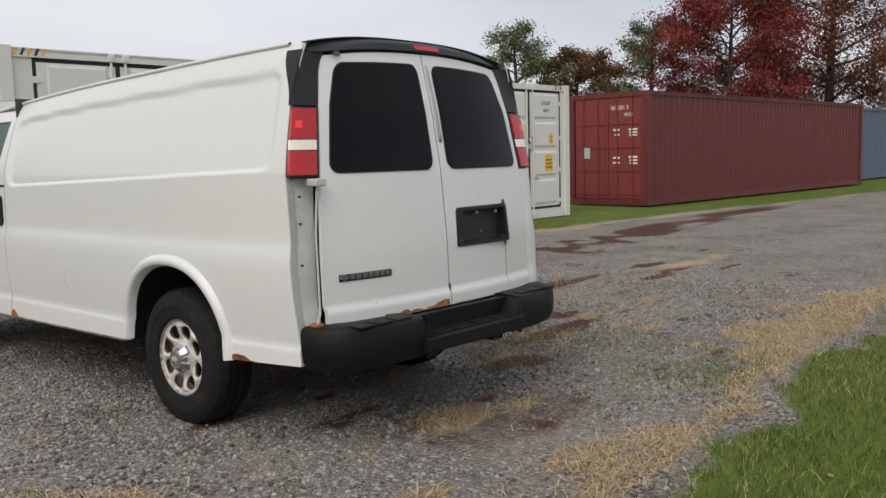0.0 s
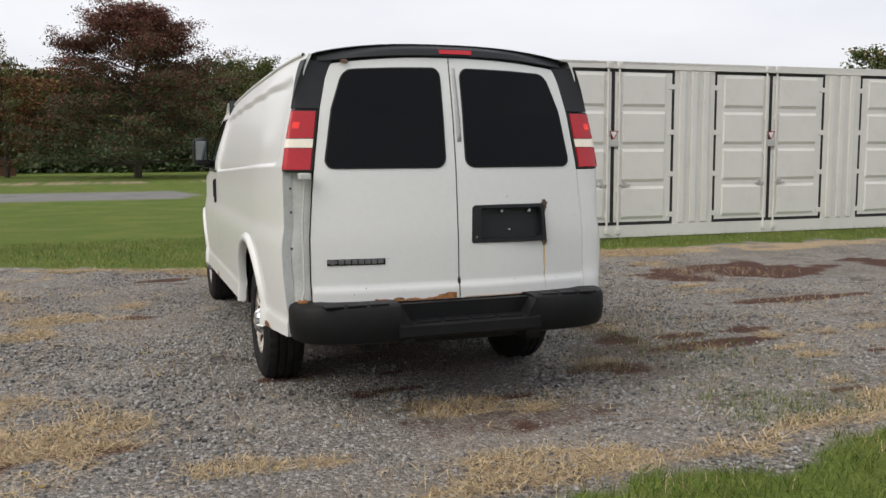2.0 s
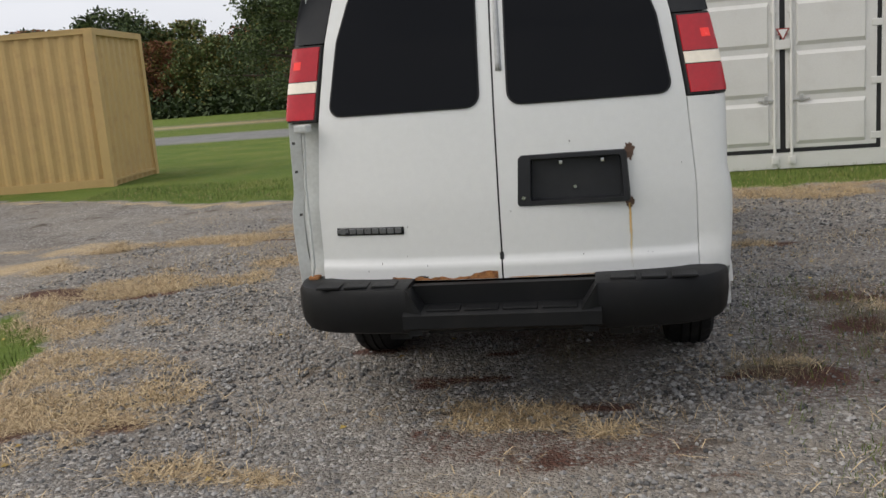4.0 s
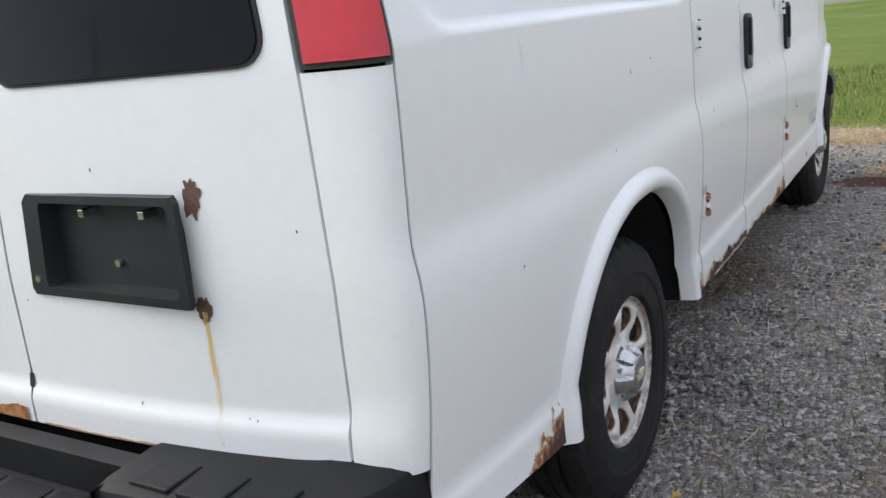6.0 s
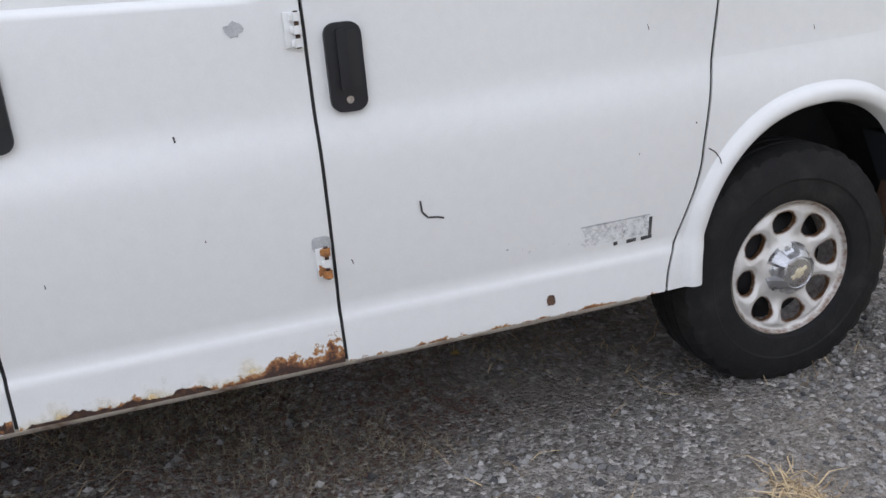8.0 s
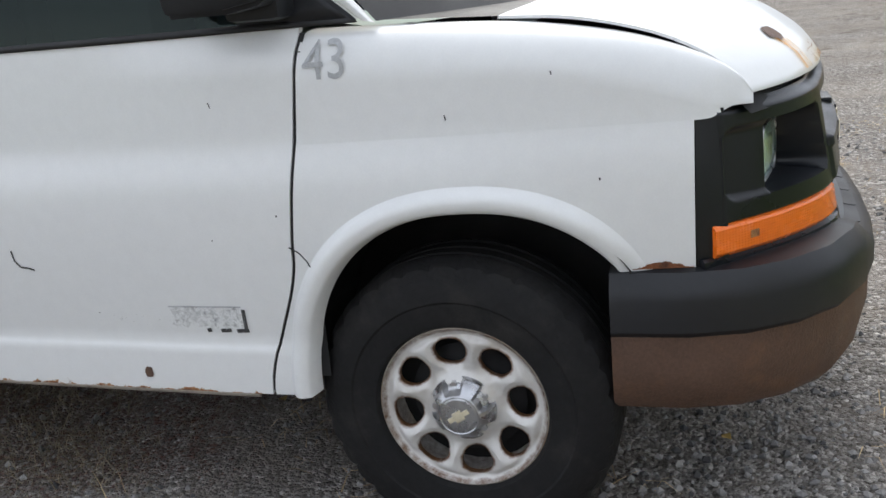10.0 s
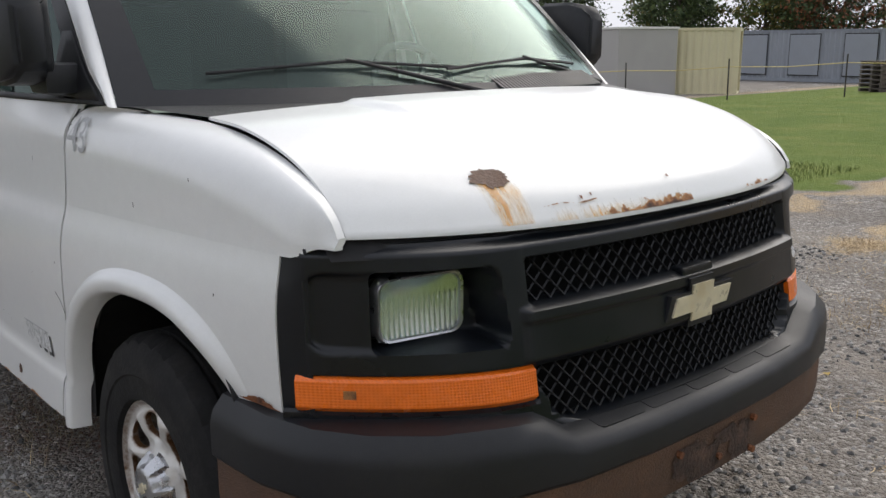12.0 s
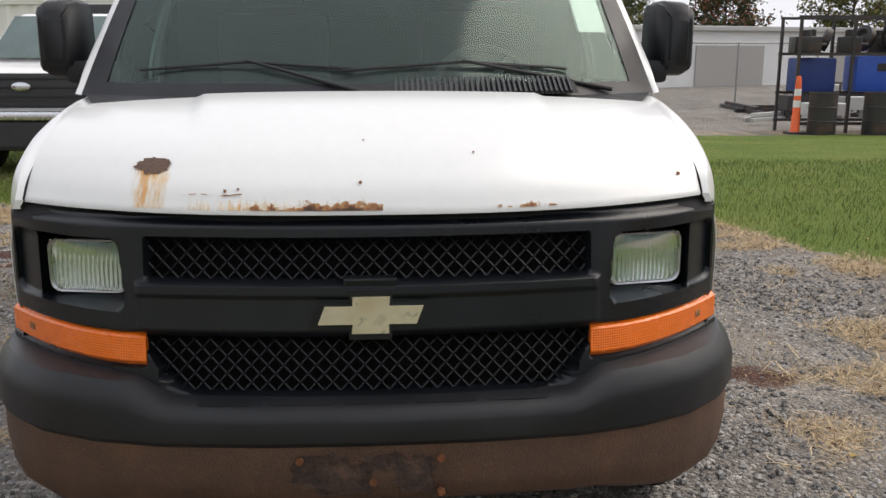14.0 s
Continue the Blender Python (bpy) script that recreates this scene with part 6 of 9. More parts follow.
# grille lattice: crossed bars behind the frame
def lattice(x_half, z0, z1, off):
    bm = bmesh.new()
    h = z1 - z0
    pitch, slope = 0.0375, 1.05
    for d in (1, -1):
        x = -x_half - h / slope
        while x < x_half + h / slope:
            # bar from the lower edge to the upper edge, cut at the ends
            pa, pb = (x, z0), (x + d * h / slope, z1)
            if d < 0:
                pa, pb = (x, z0), (x - h / slope, z1)
            t0, t1 = 0.0, 1.0
            dx = pb[0] - pa[0]
            for lim in (-x_half, x_half):
                t = (lim - pa[0]) / dx
                if (lim < 0) == (dx > 0):
                    t0 = max(t0, t)
                else:
                    t1 = min(t1, t)
            if t1 - t0 > 0.05:
                n = 3
                pts = []
                for i in range(n + 1):
                    t = t0 + (t1 - t0) * i / n
                    xx, zz = pa[0] + dx * t, pa[1] + h * t
                    pts.append(Vector((xx, front_y(xx, zz) + off + (0.0015 if d > 0 else -0.0015), zz)))
                for p, q in zip(pts, pts[1:]):
                    cyl(bm, p, q, 0.0027, 4)
            x += pitch
    n = int(2 * (x_half + h / slope) / pitch) + 1          # small lugs where the bars cross
    for i in range(n):
        for j in range(i, n):
            z = z0 + (j - i) * pitch * slope / 2
            x = -x_half - h / slope + (i + j) * pitch / 2
            if z0 + 0.006 < z < z1 - 0.006 and abs(x) < x_half - 0.004:
                bmesh.ops.create_icosphere(bm, subdivisions=1, radius=0.0040, matrix=Matrix.Translation((x, front_y(x, z) + off + 0.0015, z)))
    return bm


# near-black sheets added in the openings to paint the shade behind the mesh
M["grille_shade"] = mat("grille_shade_black", (0.003, 0.003, 0.0035), 0.9, var=0.1, spec=0.1)
M["mesh"] = mat("glossy_black_grille", (0.007, 0.0075, 0.009), 0.30, var=0.05, scale=40, spec=0.28, rough_var=0.0)
part("grille_shade_sheet", slab(-0.513, 0.513, 0.949, 1.041, -0.032, 0.004, 0.001), M["grille_shade"], fascia)
part("grille_shade_sheet", slab(-0.513, 0.513, lambda x: 0.693 + 0.11 * smooth01((abs(x) - 0.40) / 0.14) ** 2, 0.818, -0.032, 0.004, 0.001), M["grille_shade"], fascia)
part("upper_grille", lattice(0.515, 0.946, 1.044, -0.014), M["mesh"], fascia, "black diamond-mesh grille")
part("lower_grille", lattice(0.515, 0.690, 0.822, -0.014), M["mesh"], fascia, "black diamond-mesh grille")
part("bonnet_gap_seal", slab(-0.90, 0.90, 1.070, lambda x: 1.108 + 0.01 * abs(x), -0.05, 0.04, 0.003), M["seal"], fascia)

# emblem: a plain slanted cross in pale gold on a dark base
def cross(bm, k, off, thick):
    pts = [(-0.120, -0.021), (-0.041, -0.021), (-0.044, -0.043), (0.041, -0.043), (0.041, -0.021), (0.104, -0.021), (0.120, 0.021), (0.042, 0.021), (0.044, 0.043), (-0.041, 0.043), (-0.041, 0.021), (-0.104, 0.021)]
    pts = [(x * k[0] , z * k[1]) for x, z in pts]
    f = [bm.verts.new((-x, front_y(0, 0.875) + off, 0.875 + z)) for x, z in pts]
    b = [bm.verts.new((-x, front_y(0, 0.875) + off - thick, 0.875 + z)) for x, z in pts]
    bm.faces.new(f)
    for i in range(len(pts)):
        j = (i + 1) % len(pts)
        bm.faces.new((f[i], f[j], b[j], b[i]))
    bmesh.ops.recalc_face_normals(bm, faces=bm.faces)
    return bm


emb = part("grille_emblem", cross(bmesh.new(), (1.16, 1.36), 0.026, 0.03), M["plastic"], van, "pale gold emblem on a dark base")
base_up = bmesh.new()
box(base_up, -0.062, 0.062, front_y(0, 0.94) - 0.01, front_y(0, 0.94) + 0.024, 0.926, 0.958, 0.006)
part("emblem_bracket", base_up, M["fascia"], emb)
part("emblem_face", cross(bmesh.new(), (1.0, 1.0), 0.031, 0.012), M["gold"], emb, "tarnished pale gold emblem face")

# front bumper: black upper half over a rusted steel lower half
def bumper_path():
    pts = [(0.0, 5.790), (0.25, 5.784), (0.48, 5.762), (0.64, 5.722), (0.78, 5.655), (0.885, 5.56), (0.955, 5.45), (0.990, 5.32), (0.998, 5.15)]
    pts = [(-x, y) for x, y in pts[:0:-1]] + pts
    fine = []
    for i in range(len(pts) - 1):
        for t in (0, 0.5):
            fine.append((pts[i][0] + (pts[i + 1][0] - pts[i][0]) * t, pts[i][1] + (pts[i + 1][1] - pts[i][1]) * t))
    fine.append(pts[-1])
    out = []
    for i, (x, y) in enumerate(fine):
        a, b = fine[max(0, i - 1)], fine[min(len(fine) - 1, i + 1)]
        n = Vector((-(b[1] - a[1]), b[0] - a[0]))
        n.normalize()
        out.append((x, y, n.x, n.y))
    return out


def bumper_sweep(section_of):
    bm = bmesh.new()
    rows = []
    for x, y, nx, ny in bumper_path():
        rows.append([bm.verts.new((x + nx * d, y + ny * d, z)) for d, z in section_of(x)])
    for a, b in zip(rows, rows[1:]):
        for i in range(len(a) - 1):
            bm.faces.new((a[i], a[i + 1], b[i + 1], b[i]))
    bm.faces.new(rows[0])
    bm.faces.new(rows[-1][::-1])
    bmesh.ops.recalc_face_normals(bm, faces=bm.faces)
    return bm


def cover(x):
    up = 0.055 * smooth01((abs(x) - 0.46) / 0.12)
    return [(-0.16, 0.690 + up * 0.9), (-0.10, 0.690 + up * 0.9), (-0.035, 0.676 + up), (-0.008, 0.662 + up * 0.7), (0.0, 0.645 + up * 0.5), (0.0, 0.600), (-0.012, 0.586), (-0.08, 0.586)]


fb = part("front_bumper", bumper_sweep(lambda x: [(-0.07, 0.592), (-0.012, 0.590), (-0.012, 0.50), (-0.022, 0.455 - 0.03 * smooth01((abs(x) - 0.5) / 0.3)), (-0.05, 0.432 - 0.04 * smooth01((abs(x) - 0.5) / 0.3)), (-0.12, 0.428 - 0.04 * smooth01((abs(x) - 0.5) / 0.3))]),
          M["rust_brown"], van, "brown rusted steel front bumper", True, 40)
part("bumper_cover", bumper_sweep(cover), M["plastic"], fb, "black plastic bumper cover", True, 40)
for i in range(5):          # shallow raised step pads along the top ledge
    x = -0.41 + i * 0.165
    bm = rounded_patch(lambda u, v, x=x: Vector((x + 0.148 * u, 5.700 + 0.052 * v - 0.09 * (x + 0.148 * u) ** 2, 0.6890 - 0.0108 * v)), 0.148, 0.052, 0.012, rim=0.004, inward=lambda co: Vector((0, 0, -1)), rings=2)
    part("step_pad", bm, M["plastic"], fb, "", True, 30)
for x, z in ((0.165, 0.555), (-0.155, 0.555), (0.0, 0.50), (-0.155, 0.47)):
    part("bolt", cyl(bmesh.new(), (x, 5.77, z), (x, 5.786, z), 0.009, 8), M["rust"], fb, "", True)
M["scorch"] = mat("scorched_rusty_steel", (0.05, 0.032, 0.026), 0.75, 0.2, var=0.5, scale=30, bump=0.5, bump_scale=90, dirt=(0.16, 0.10, 0.07), dirt_amount=0.7, dirt_scale=18)
for n, (cx, cz, rx, rz) in enumerate(((0.12, 0.52, 0.06, 0.045), (0.05, 0.49, 0.05, 0.05), (-0.09, 0.51, 0.045, 0.055), (-0.03, 0.545, 0.05, 0.02))):
    bm = bmesh.new()
    pts = []
    for i in range(40):
        a = 2 * math.pi * i / 40
        k = 1 + 0.5 * noise.noise((math.cos(a) * 2.5, math.sin(a) * 2.5, n * 7.0)) + 0.4 * noise.noise((math.cos(a) * 7, math.sin(a) * 7, n * 7.0))
        sq = 1 / max(abs(math.cos(a)), abs(math.sin(a))) ** 0.6
        pts.append((cx + rx * k * sq * math.cos(a), min(0.585, max(0.47, cz + rz * k * sq * math.sin(a)))))
    bm.faces.new([bm.verts.new((x, 5.7798 + 0.0004 * n - 0.096 * x * x, z)) for x, z in pts])
    part("scorch_mark", bm, M["scorch"], fb)

# ---- handles, hinges, marks and rust on the skin ----
def handle(side, y, zc, parent=van):
    bm = bmesh.new()
    fn = side_point(side)
    base = lambda u, v, d: (lambda p: p + Vector((side * d, 0, 0)))(fn(y + (u - 0.5) * 0.088, zc + (v - 0.5) * 0.205))
    bm = rounded_patch(lambda u, v: base(u, v, 0.014), 0.088, 0.205, 0.028, rim=0.016, inward=to_middle(side))
    h = part("door_handle", bm, M["plastic"], parent, "black recessed door handle", True, 40)
    part("grip", rounded_patch(lambda u, v: base(0.30 + u * 0.28, 0.25 + v * 0.68, 0.024), 0.03, 0.15, 0.008, rim=0.012, inward=to_middle(side)), M["plastic"], h, "", True, 40)
    part("recess", rounded_patch(lambda u, v: base(0.60 + u * 0.28, 0.27 + v * 0.64, 0.0148), 0.025, 0.14, 0.008), M["seal"], h)
    c = base(0.5, 0.14, 0.014)
    part("lock", cyl(bmesh.new(), c, c + Vector((side * 0.005, 0, 0)), 0.009, 14), M["chrome"], h)


handle(1, 2.668, 1.170)
handle(1, 3.440, 1.160)
handle(-1, 3.440, 1.160)


def blob(fn, cu, cv, ru, rv, material, name, parent, seed, jag=0.35, n=36):
    bm = bmesh.new()
    ring = []
    for i in range(n):
        a = 2 * math.pi * i / n
        k = 1 + jag * (noise.noise((math.cos(a) * 2.2, math.sin(a) * 2.2, seed)) + 0.6 * noise.noise((math.cos(a) * 6, math.sin(a) * 6, seed + 5)))
        ring.append(bm.verts.new(fn(cu + ru * k * math.cos(a), cv + rv * k * math.sin(a))))
    c = bm.verts.new(fn(cu, cv))
    for i in range(n):
        bm.faces.new((c, ring[i], ring[(i + 1) % n]))
    return part(name, bm, material, parent)


def hinge(y, z, w, h, rusty, side=1):
    """A leaf bolted to the skin, a pin and three knuckles on it."""
    c = side_point(side)(y, z)
    bm = bmesh.new()
    box(bm, c.x - 0.012, c.x + 0.008, y - w / 2, y + w / 2, z - h / 2, z + h / 2, 0.003)
    hg = part("door_hinge", bm, M["paint"], van, "white door hinge with rusty pins" if rusty else "white door hinge", True, 40)
    py = y + w * 0.22
    part("hinge_pin", cyl(bmesh.new(), (c.x + 0.010, py, z - h * 0.52), (c.x + 0.010, py, z + h * 0.52), 0.0055, 10), M["rust_hole"], hg, "dark rusty pin", True, 40)
    for k in range(3):
        z0 = z + h * (-0.48 + 0.36 * k)
        bm = cyl(bmesh.new(), (c.x + 0.010, py, z0), (c.x + 0.010, py, z0 + h * 0.24), 0.0105, 14)
        box(bm, c.x + 0.002, c.x + 0.016, py - w * 0.42, py, z0 + h * 0.02, z0 + h * 0.22, 0.003)
        part("hinge_knuckle", bm, M["rust_bright"] if rusty and k != 1 else M["paint"], hg, "orange rusted knuckle" if rusty and k != 1 else "", True, 40)
    if rusty:
        blob(lambda a, b: Vector((c.x + 0.0088, a, b)), y - w * 0.1, z - h * 0.22, w * 0.33, h * 0.20, M["rust_bright"], "rust_streak", hg, z * 7, 0.5, 22)
        # flat grey patch on the skin that paints the pocket's shading
        bm = rounded_patch(lambda u, v: Vector((side * (half_width(y, z + h * 0.75) + 0.0015), y + (u - 0.5) * w * 1.3, z + h * 0.35 + v * h * 0.5)), w * 1.3, h * 0.5, 0.012)
        part("hinge_pocket_shade", bm, M["sticker"], hg, "grey patch painting the shade of a hinge pocket")
    else:
        blob(lambda a, b: Vector((c.x + 0.0088, a, b)), y + w * 0.05, z + h * 0.40, w * 0.20, h * 0.07, M["rust"], "rust_streak", hg, z * 7, 0.4, 18)


hinge(1.972, 1.262, 0.050, 0.085, False)
hinge(1.962, 0.712, 0.040, 0.075, True)
hinge(3.330, 1.256, 0.040, 0.080, False)
hinge(3.328, 0.700, 0.036, 0.080, True)


def ragged(fn, y0, y1, low_of, high_of, material, name, label="", n=60, lift=0.002):
    """A patch with torn edges along the skin."""
    bm = bmesh.new()
    rows = []
    for i in range(n + 1):
        y = y0 + (y1 - y0) * i / n
        a, b = low_of(y), high_of(y)
        if b - a < 0.002:
            b = a + 0.002
        rows.append([bm.verts.new(fn(y, a + (b - a) * k / 3)) for k in range(4)])
    for p, q in zip(rows, rows[1:]):
        for i in range(3):
            bm.faces.new((p[i], p[i + 1], q[i + 1], q[i]))
    return part(name, bm, material, van, label)


def wob(y, seed, f=40.0):
    return noise.noise((y * f, seed, 0.3)) * 0.5 + noise.noise((y * f * 2.7, seed, 7.1)) * 0.35


skin = side_point(1, 0.0022)
skin2 = side_point(1, 0.0034)
ends = lambda y, a, b, e=0.05: smooth01((y - a) / e) * smooth01((b - y) / e)
def eaten(y0, y1, base, amp, seed, f=26.0, bias=0.0):
    """Torn height above the sill: mostly thin, with sudden notches."""
    def fn(y):
        n = noise.noise((y * f, seed, 0.3)) + 0.6 * noise.noise((y * f * 2.3, seed, 5.0)) + 0.4 * noise.noise((y * f * 5.1, seed, 9.0)) + bias
        return sill_z(y) + max(0.0025, (base + amp * max(0.0, n)) * ends(y, y0, y1, 0.012))
    return fn


foot = lambda y, a, b: smooth01((y - a) / (b - a))
SILL_V = lin(0.0, 1.0, 0.1)


def sill_rust(y0, y1, height, amount, lift=0.002, side=1):
    f = side_point(side, lift)
    decal(lambda y, v: f(y, sill_z(y) + 0.001 + v * height), lin(y0, y1, 0.012), SILL_V, amount, M["flake"], "rust_stain", van)


for side in (1, -1):
    f_ = side_point(side, 0.0)
    bm = bmesh.new()
    rows = []
    for y in lin(1.86, 4.24, 0.06):
        x, z = f_(y, 0.44).x - side * 0.018, sill_z(y)
        rows.append([bm.verts.new((x + side * dx, y, z + dz)) for dx, dz in ((0.0, 0.03), (0.002, -0.012), (-0.006, -0.022), (-0.012, -0.024), (-0.016, 0.02))])
    for p_, q_ in zip(rows, rows[1:]):
        for k in range(4):
            bm.faces.new((p_[k], p_[k + 1], q_[k + 1], q_[k]))
    part("sill_flange", bm, M["sill"], van, "dirty rust-stained sill flange", True, 40)
bite = lambda y, seed, f=9.0: noise.noise((y * f, seed, 0.0))
# door behind the rear wheel: eaten through, with pale flakes hanging below
sill_rust(GAP1 + 0.005, GAP2 - 0.005, 0.10, lambda y, v: 0.78 + 0.55 * bite(y, 1.0) - 1.35 * v)
ragged(skin2, 2.02, GAP2 - 0.02, lambda y: sill_z(y) + 0.012, eaten(2.02, GAP2, 0.020, 0.040, 1.0, 16, 0.12), M["rust_hole"], "rust_hole", "dark rust-eaten sill edge", 220)
ragged(side_point(1, 0.0046), 2.06, GAP2 - 0.03, sill_z, lambda y: sill_z(y) + 0.003 + 0.012 * max(0, wob(y, 44.0, 22)), M["paint"], "paint_flake", "", 90)
# next door: thin along the edge, spreading orange towards its front corner
sill_rust(GAP2 + 0.005, GAP3 - 0.004, 0.13, lambda y, v: 0.66 + 0.45 * bite(y, 4.0) + 0.25 * smooth01((y - 3.05) / 0.2) - (2.2 - 1.35 * smooth01((y - 3.02) / 0.28)) * v)
ragged(skin2, GAP2 + 0.02, 3.02, lambda y: sill_z(y) + 0.002, eaten(GAP2 + 0.02, 3.02, 0.010, 0.022, 6.0, 15, 0.0), M["rust_hole"], "rust_hole", "dark rust-eaten sill edge", 160)
for y0, y1, hh in ((GAP1 + 0.006, GAP2 - 0.006, 0.075), (GAP2 + 0.006, GAP3 - 0.006, 0.085), (1.80, GAP1 - 0.008, 0.13)):          # pale run-off round the rust
    decal(lambda y, v: side_point(1, 0.0014)(y, sill_z(y) + 0.001 + v * hh), lin(y0, y1, 0.014), SILL_V, lambda y, v: 0.56 + 0.3 * bite(y, 12.0, 14.0) - 0.72 * v, M["pale_wash"], "rust_wash", van)
# foot of the quarter panel, front door and the panel behind the rear wheel
sill_rust(1.792, GAP1 - 0.006, 0.14, lambda y, v: 1.10 - 4.0 * max(0.0, y - 1.80) - 0.75 * v)
sill_rust(GAP3 + 0.006, 4.26, 0.05, lambda y, v: 0.52 + 0.35 * bite(y, 7.0) - 1.1 * v)
sill_rust(0.50, 0.86, 0.13, lambda y, v: 0.25 + 0.85 * smooth01((y - 0.52) / 0.30) - 0.9 * v)
skl = side_point(-1, 0.0022)
ragged(skl, 0.62, 0.86, sill_z, lambda y: sill_z(y) + max(0.003, 0.030 * ends(y, 0.62, 0.86, 0.1) + 0.012 * wob(y, 23, 40)), M["rust"], "rust_patch", "", 40)
ragged(skl, 3.18, 3.36, sill_z, lambda y: sill_z(y) + max(0.003, 0.05 * ends(y, 3.24, 3.4, 0.08) + 0.02 * wob(y, 25, 40)), M["rust_bright"], "rust_patch", "", 40)
# fender foot
fs = side_point(1, 0.003)
ragged(fs, 5.17, BLACK_FRONT - 0.004, lambda y: 0.736, lambda y: 0.736 + max(0.002, 0.014 * ends(y, 5.2, 5.33, 0.05) + 0.012 * wob(y, 29, 60)), M["rust"], "rust_patch", "", 40)


# rust on the hood: the big patch, its streaks and the eaten lip
def hood_xy(lift):
    """Places on the hood by x and distance along it."""
    return lambda x, v: hood_point(x / (0.832 + 0.008 * v), min(v, 0.999)) + Vector((0, lift * 0.5, lift))


hs, hs2 = hood_xy(0.0018), hood_xy(0.0030)


decal(hs, lin(0.440, 0.580, 0.007), lin(0.862, 0.998, 0.012), lambda x, v: 0.58 * smooth01((x - 0.445) / 0.05) * smooth01((0.575 - x) / 0.04) * (1.0 - 0.25 * (v - 0.86) / 0.14) + 0.22 * math.exp(-((x - 0.525) / 0.010) ** 2) + 0.12 * math.exp(-((x - 0.475) / 0.008) ** 2), M["wash"], "rust_streak", hood)
blob(hs2, 0.512, 0.858, 0.043, 0.038, M["rust_brown"], "rust_patch", hood, 3.0, 0.35, 60)
decal(hs, lin(-0.06, 0.46, 0.010), lin(0.940, 0.999, 0.006), lambda x, v: (0.05 + 0.45 * smooth01((v - 0.955) / 0.04)) * smooth01((x + 0.06) / 0.1) * smooth01((0.46 - x) / 0.06) * (0.85 + 0.3 * noise.noise((x * 16, 2.0, 0.0))), M["wash"], "rust_streak", hood)
decal(hs2, lin(-0.05, 0.30, 0.005), lin(0.950, 0.999, 0.004), lambda x, v: (0.95 * smooth01((v - 0.955) / 0.045) - 0.10 + 0.40 * noise.noise((x * 14, 5.0, 0.0))) * smooth01((x + 0.05) / 0.03) * smooth01((0.30 - x) / 0.03) * 0.82, M["flake"], "rust_patch", hood)
decal(hs2, lin(-0.46, -0.26, 0.005), lin(0.962, 0.999, 0.004), lambda x, v: (0.85 * smooth01((v - 0.965) / 0.04) - 0.12 + 0.45 * noise.noise((x * 20, 9.0, 0.0))) * smooth01((x + 0.46) / 0.02) * smooth01((-0.26 - x) / 0.02) * 0.78, M["flake"], "rust_patch", hood)
decal(hs2, lin(0.29, 0.45, 0.006), lin(0.958, 0.972, 0.002), lambda x, v: 0.62 * math.exp(-((v - 0.965 - 0.002 * math.sin(x * 60)) / 0.0022) ** 2), M["flake"], "rust_scratch", hood)
for x, v, r in ((0.33, 0.955, 0.0035), (0.30, 0.95, 0.003), (0.02, 0.93, 0.004), (-0.78, 0.93, 0.006), (0.015, 0.72, 0.003), (-0.25, 0.80, 0.003)):
    blob(hs2, x, v, r, r * 1.5, M["rust"], "chip", hood, x * 11, 0.5, 14)
# hole in the fender top
bm = bmesh.new()
ctr = Vector((0.905, 4.72, curve(4.72, [4.3, 4.7, 4.95], [1.318, 1.308, 1.290]) + 0.0025))
bm.faces.new([bm.verts.new(ctr + Vector((0.010 * math.cos(a), 0.018 * math.sin(a), 0))) for a in np.linspace(0, 2 * math.pi, 15)[:-1]])
part("fender_hole", bm, M["seal"], van)
for (ya, za), (yb, zb) in (((4.412, 0.826), (4.435, 0.812)), ((4.435, 0.812), (4.452, 0.790)), ((4.452, 0.790), (4.458, 0.775))):
    n_ = Vector((-(zb - za), yb - ya)).normalized() * 0.0018
    f_ = side_point(1, 0.0215)
    bm = bmesh.new()
    bm.faces.new([bm.verts.new(f_(*q)) for q in ((ya + n_.x, za + n_.y), (yb + n_.x, zb + n_.y), (yb - n_.x, zb - n_.y), (ya - n_.x, za - n_.y))])
    part("seam_line", bm, M["seal"], van)
# sticker residue, scratches, chips on the passenger side
lift = side_point(1, 0.0018)


def mark(y0, z0, y1, z1, w, material, name="scratch"):
    bm = bmesh.new()
    d = Vector((y1 - y0, z1 - z0))
    n = Vector((-d.y, d.x)).normalized() * w / 2
    bm.faces.new([bm.verts.new(lift(*q)) for q in ((y0 + n.x, z0 + n.y), (y1 + n.x, z1 + n.y), (y1 - n.x, z1 - n.y), (y0 - n.x, z0 - n.y))])
    part(name, bm, material, van)


for a, b in (((3.585, 0.815), (3.588, 0.785)), ((3.588, 0.785), (3.603, 0.768)), ((3.603, 0.768), (3.625, 0.766)), ((3.625, 0.766), (3.645, 0.760))):
    mark(*a, *b, 0.005, M["scuff"])
mark(4.245, 0.655, 4.243, 0.600, 0.010, M["scuff"], "sticker_edge")
for y, w in ((4.215, 0.035), (4.17, 0.03), (4.13, 0.012)):
    mark(y, 0.594, y + w, 0.596, 0.011, M["scuff"], "sticker_edge")
mark(4.03, 0.660, 4.24, 0.662, 0.004, M["sticker"], "sticker_edge")
M["residue"] = decal_mat("grey_sticker_film", ((0.3, (0.62, 0.63, 0.64)), (0.8, (0.36, 0.37, 0.38))), 60, 1.6, 0.35, 0.95, 0.55, (1, 1, 1), 0.6)
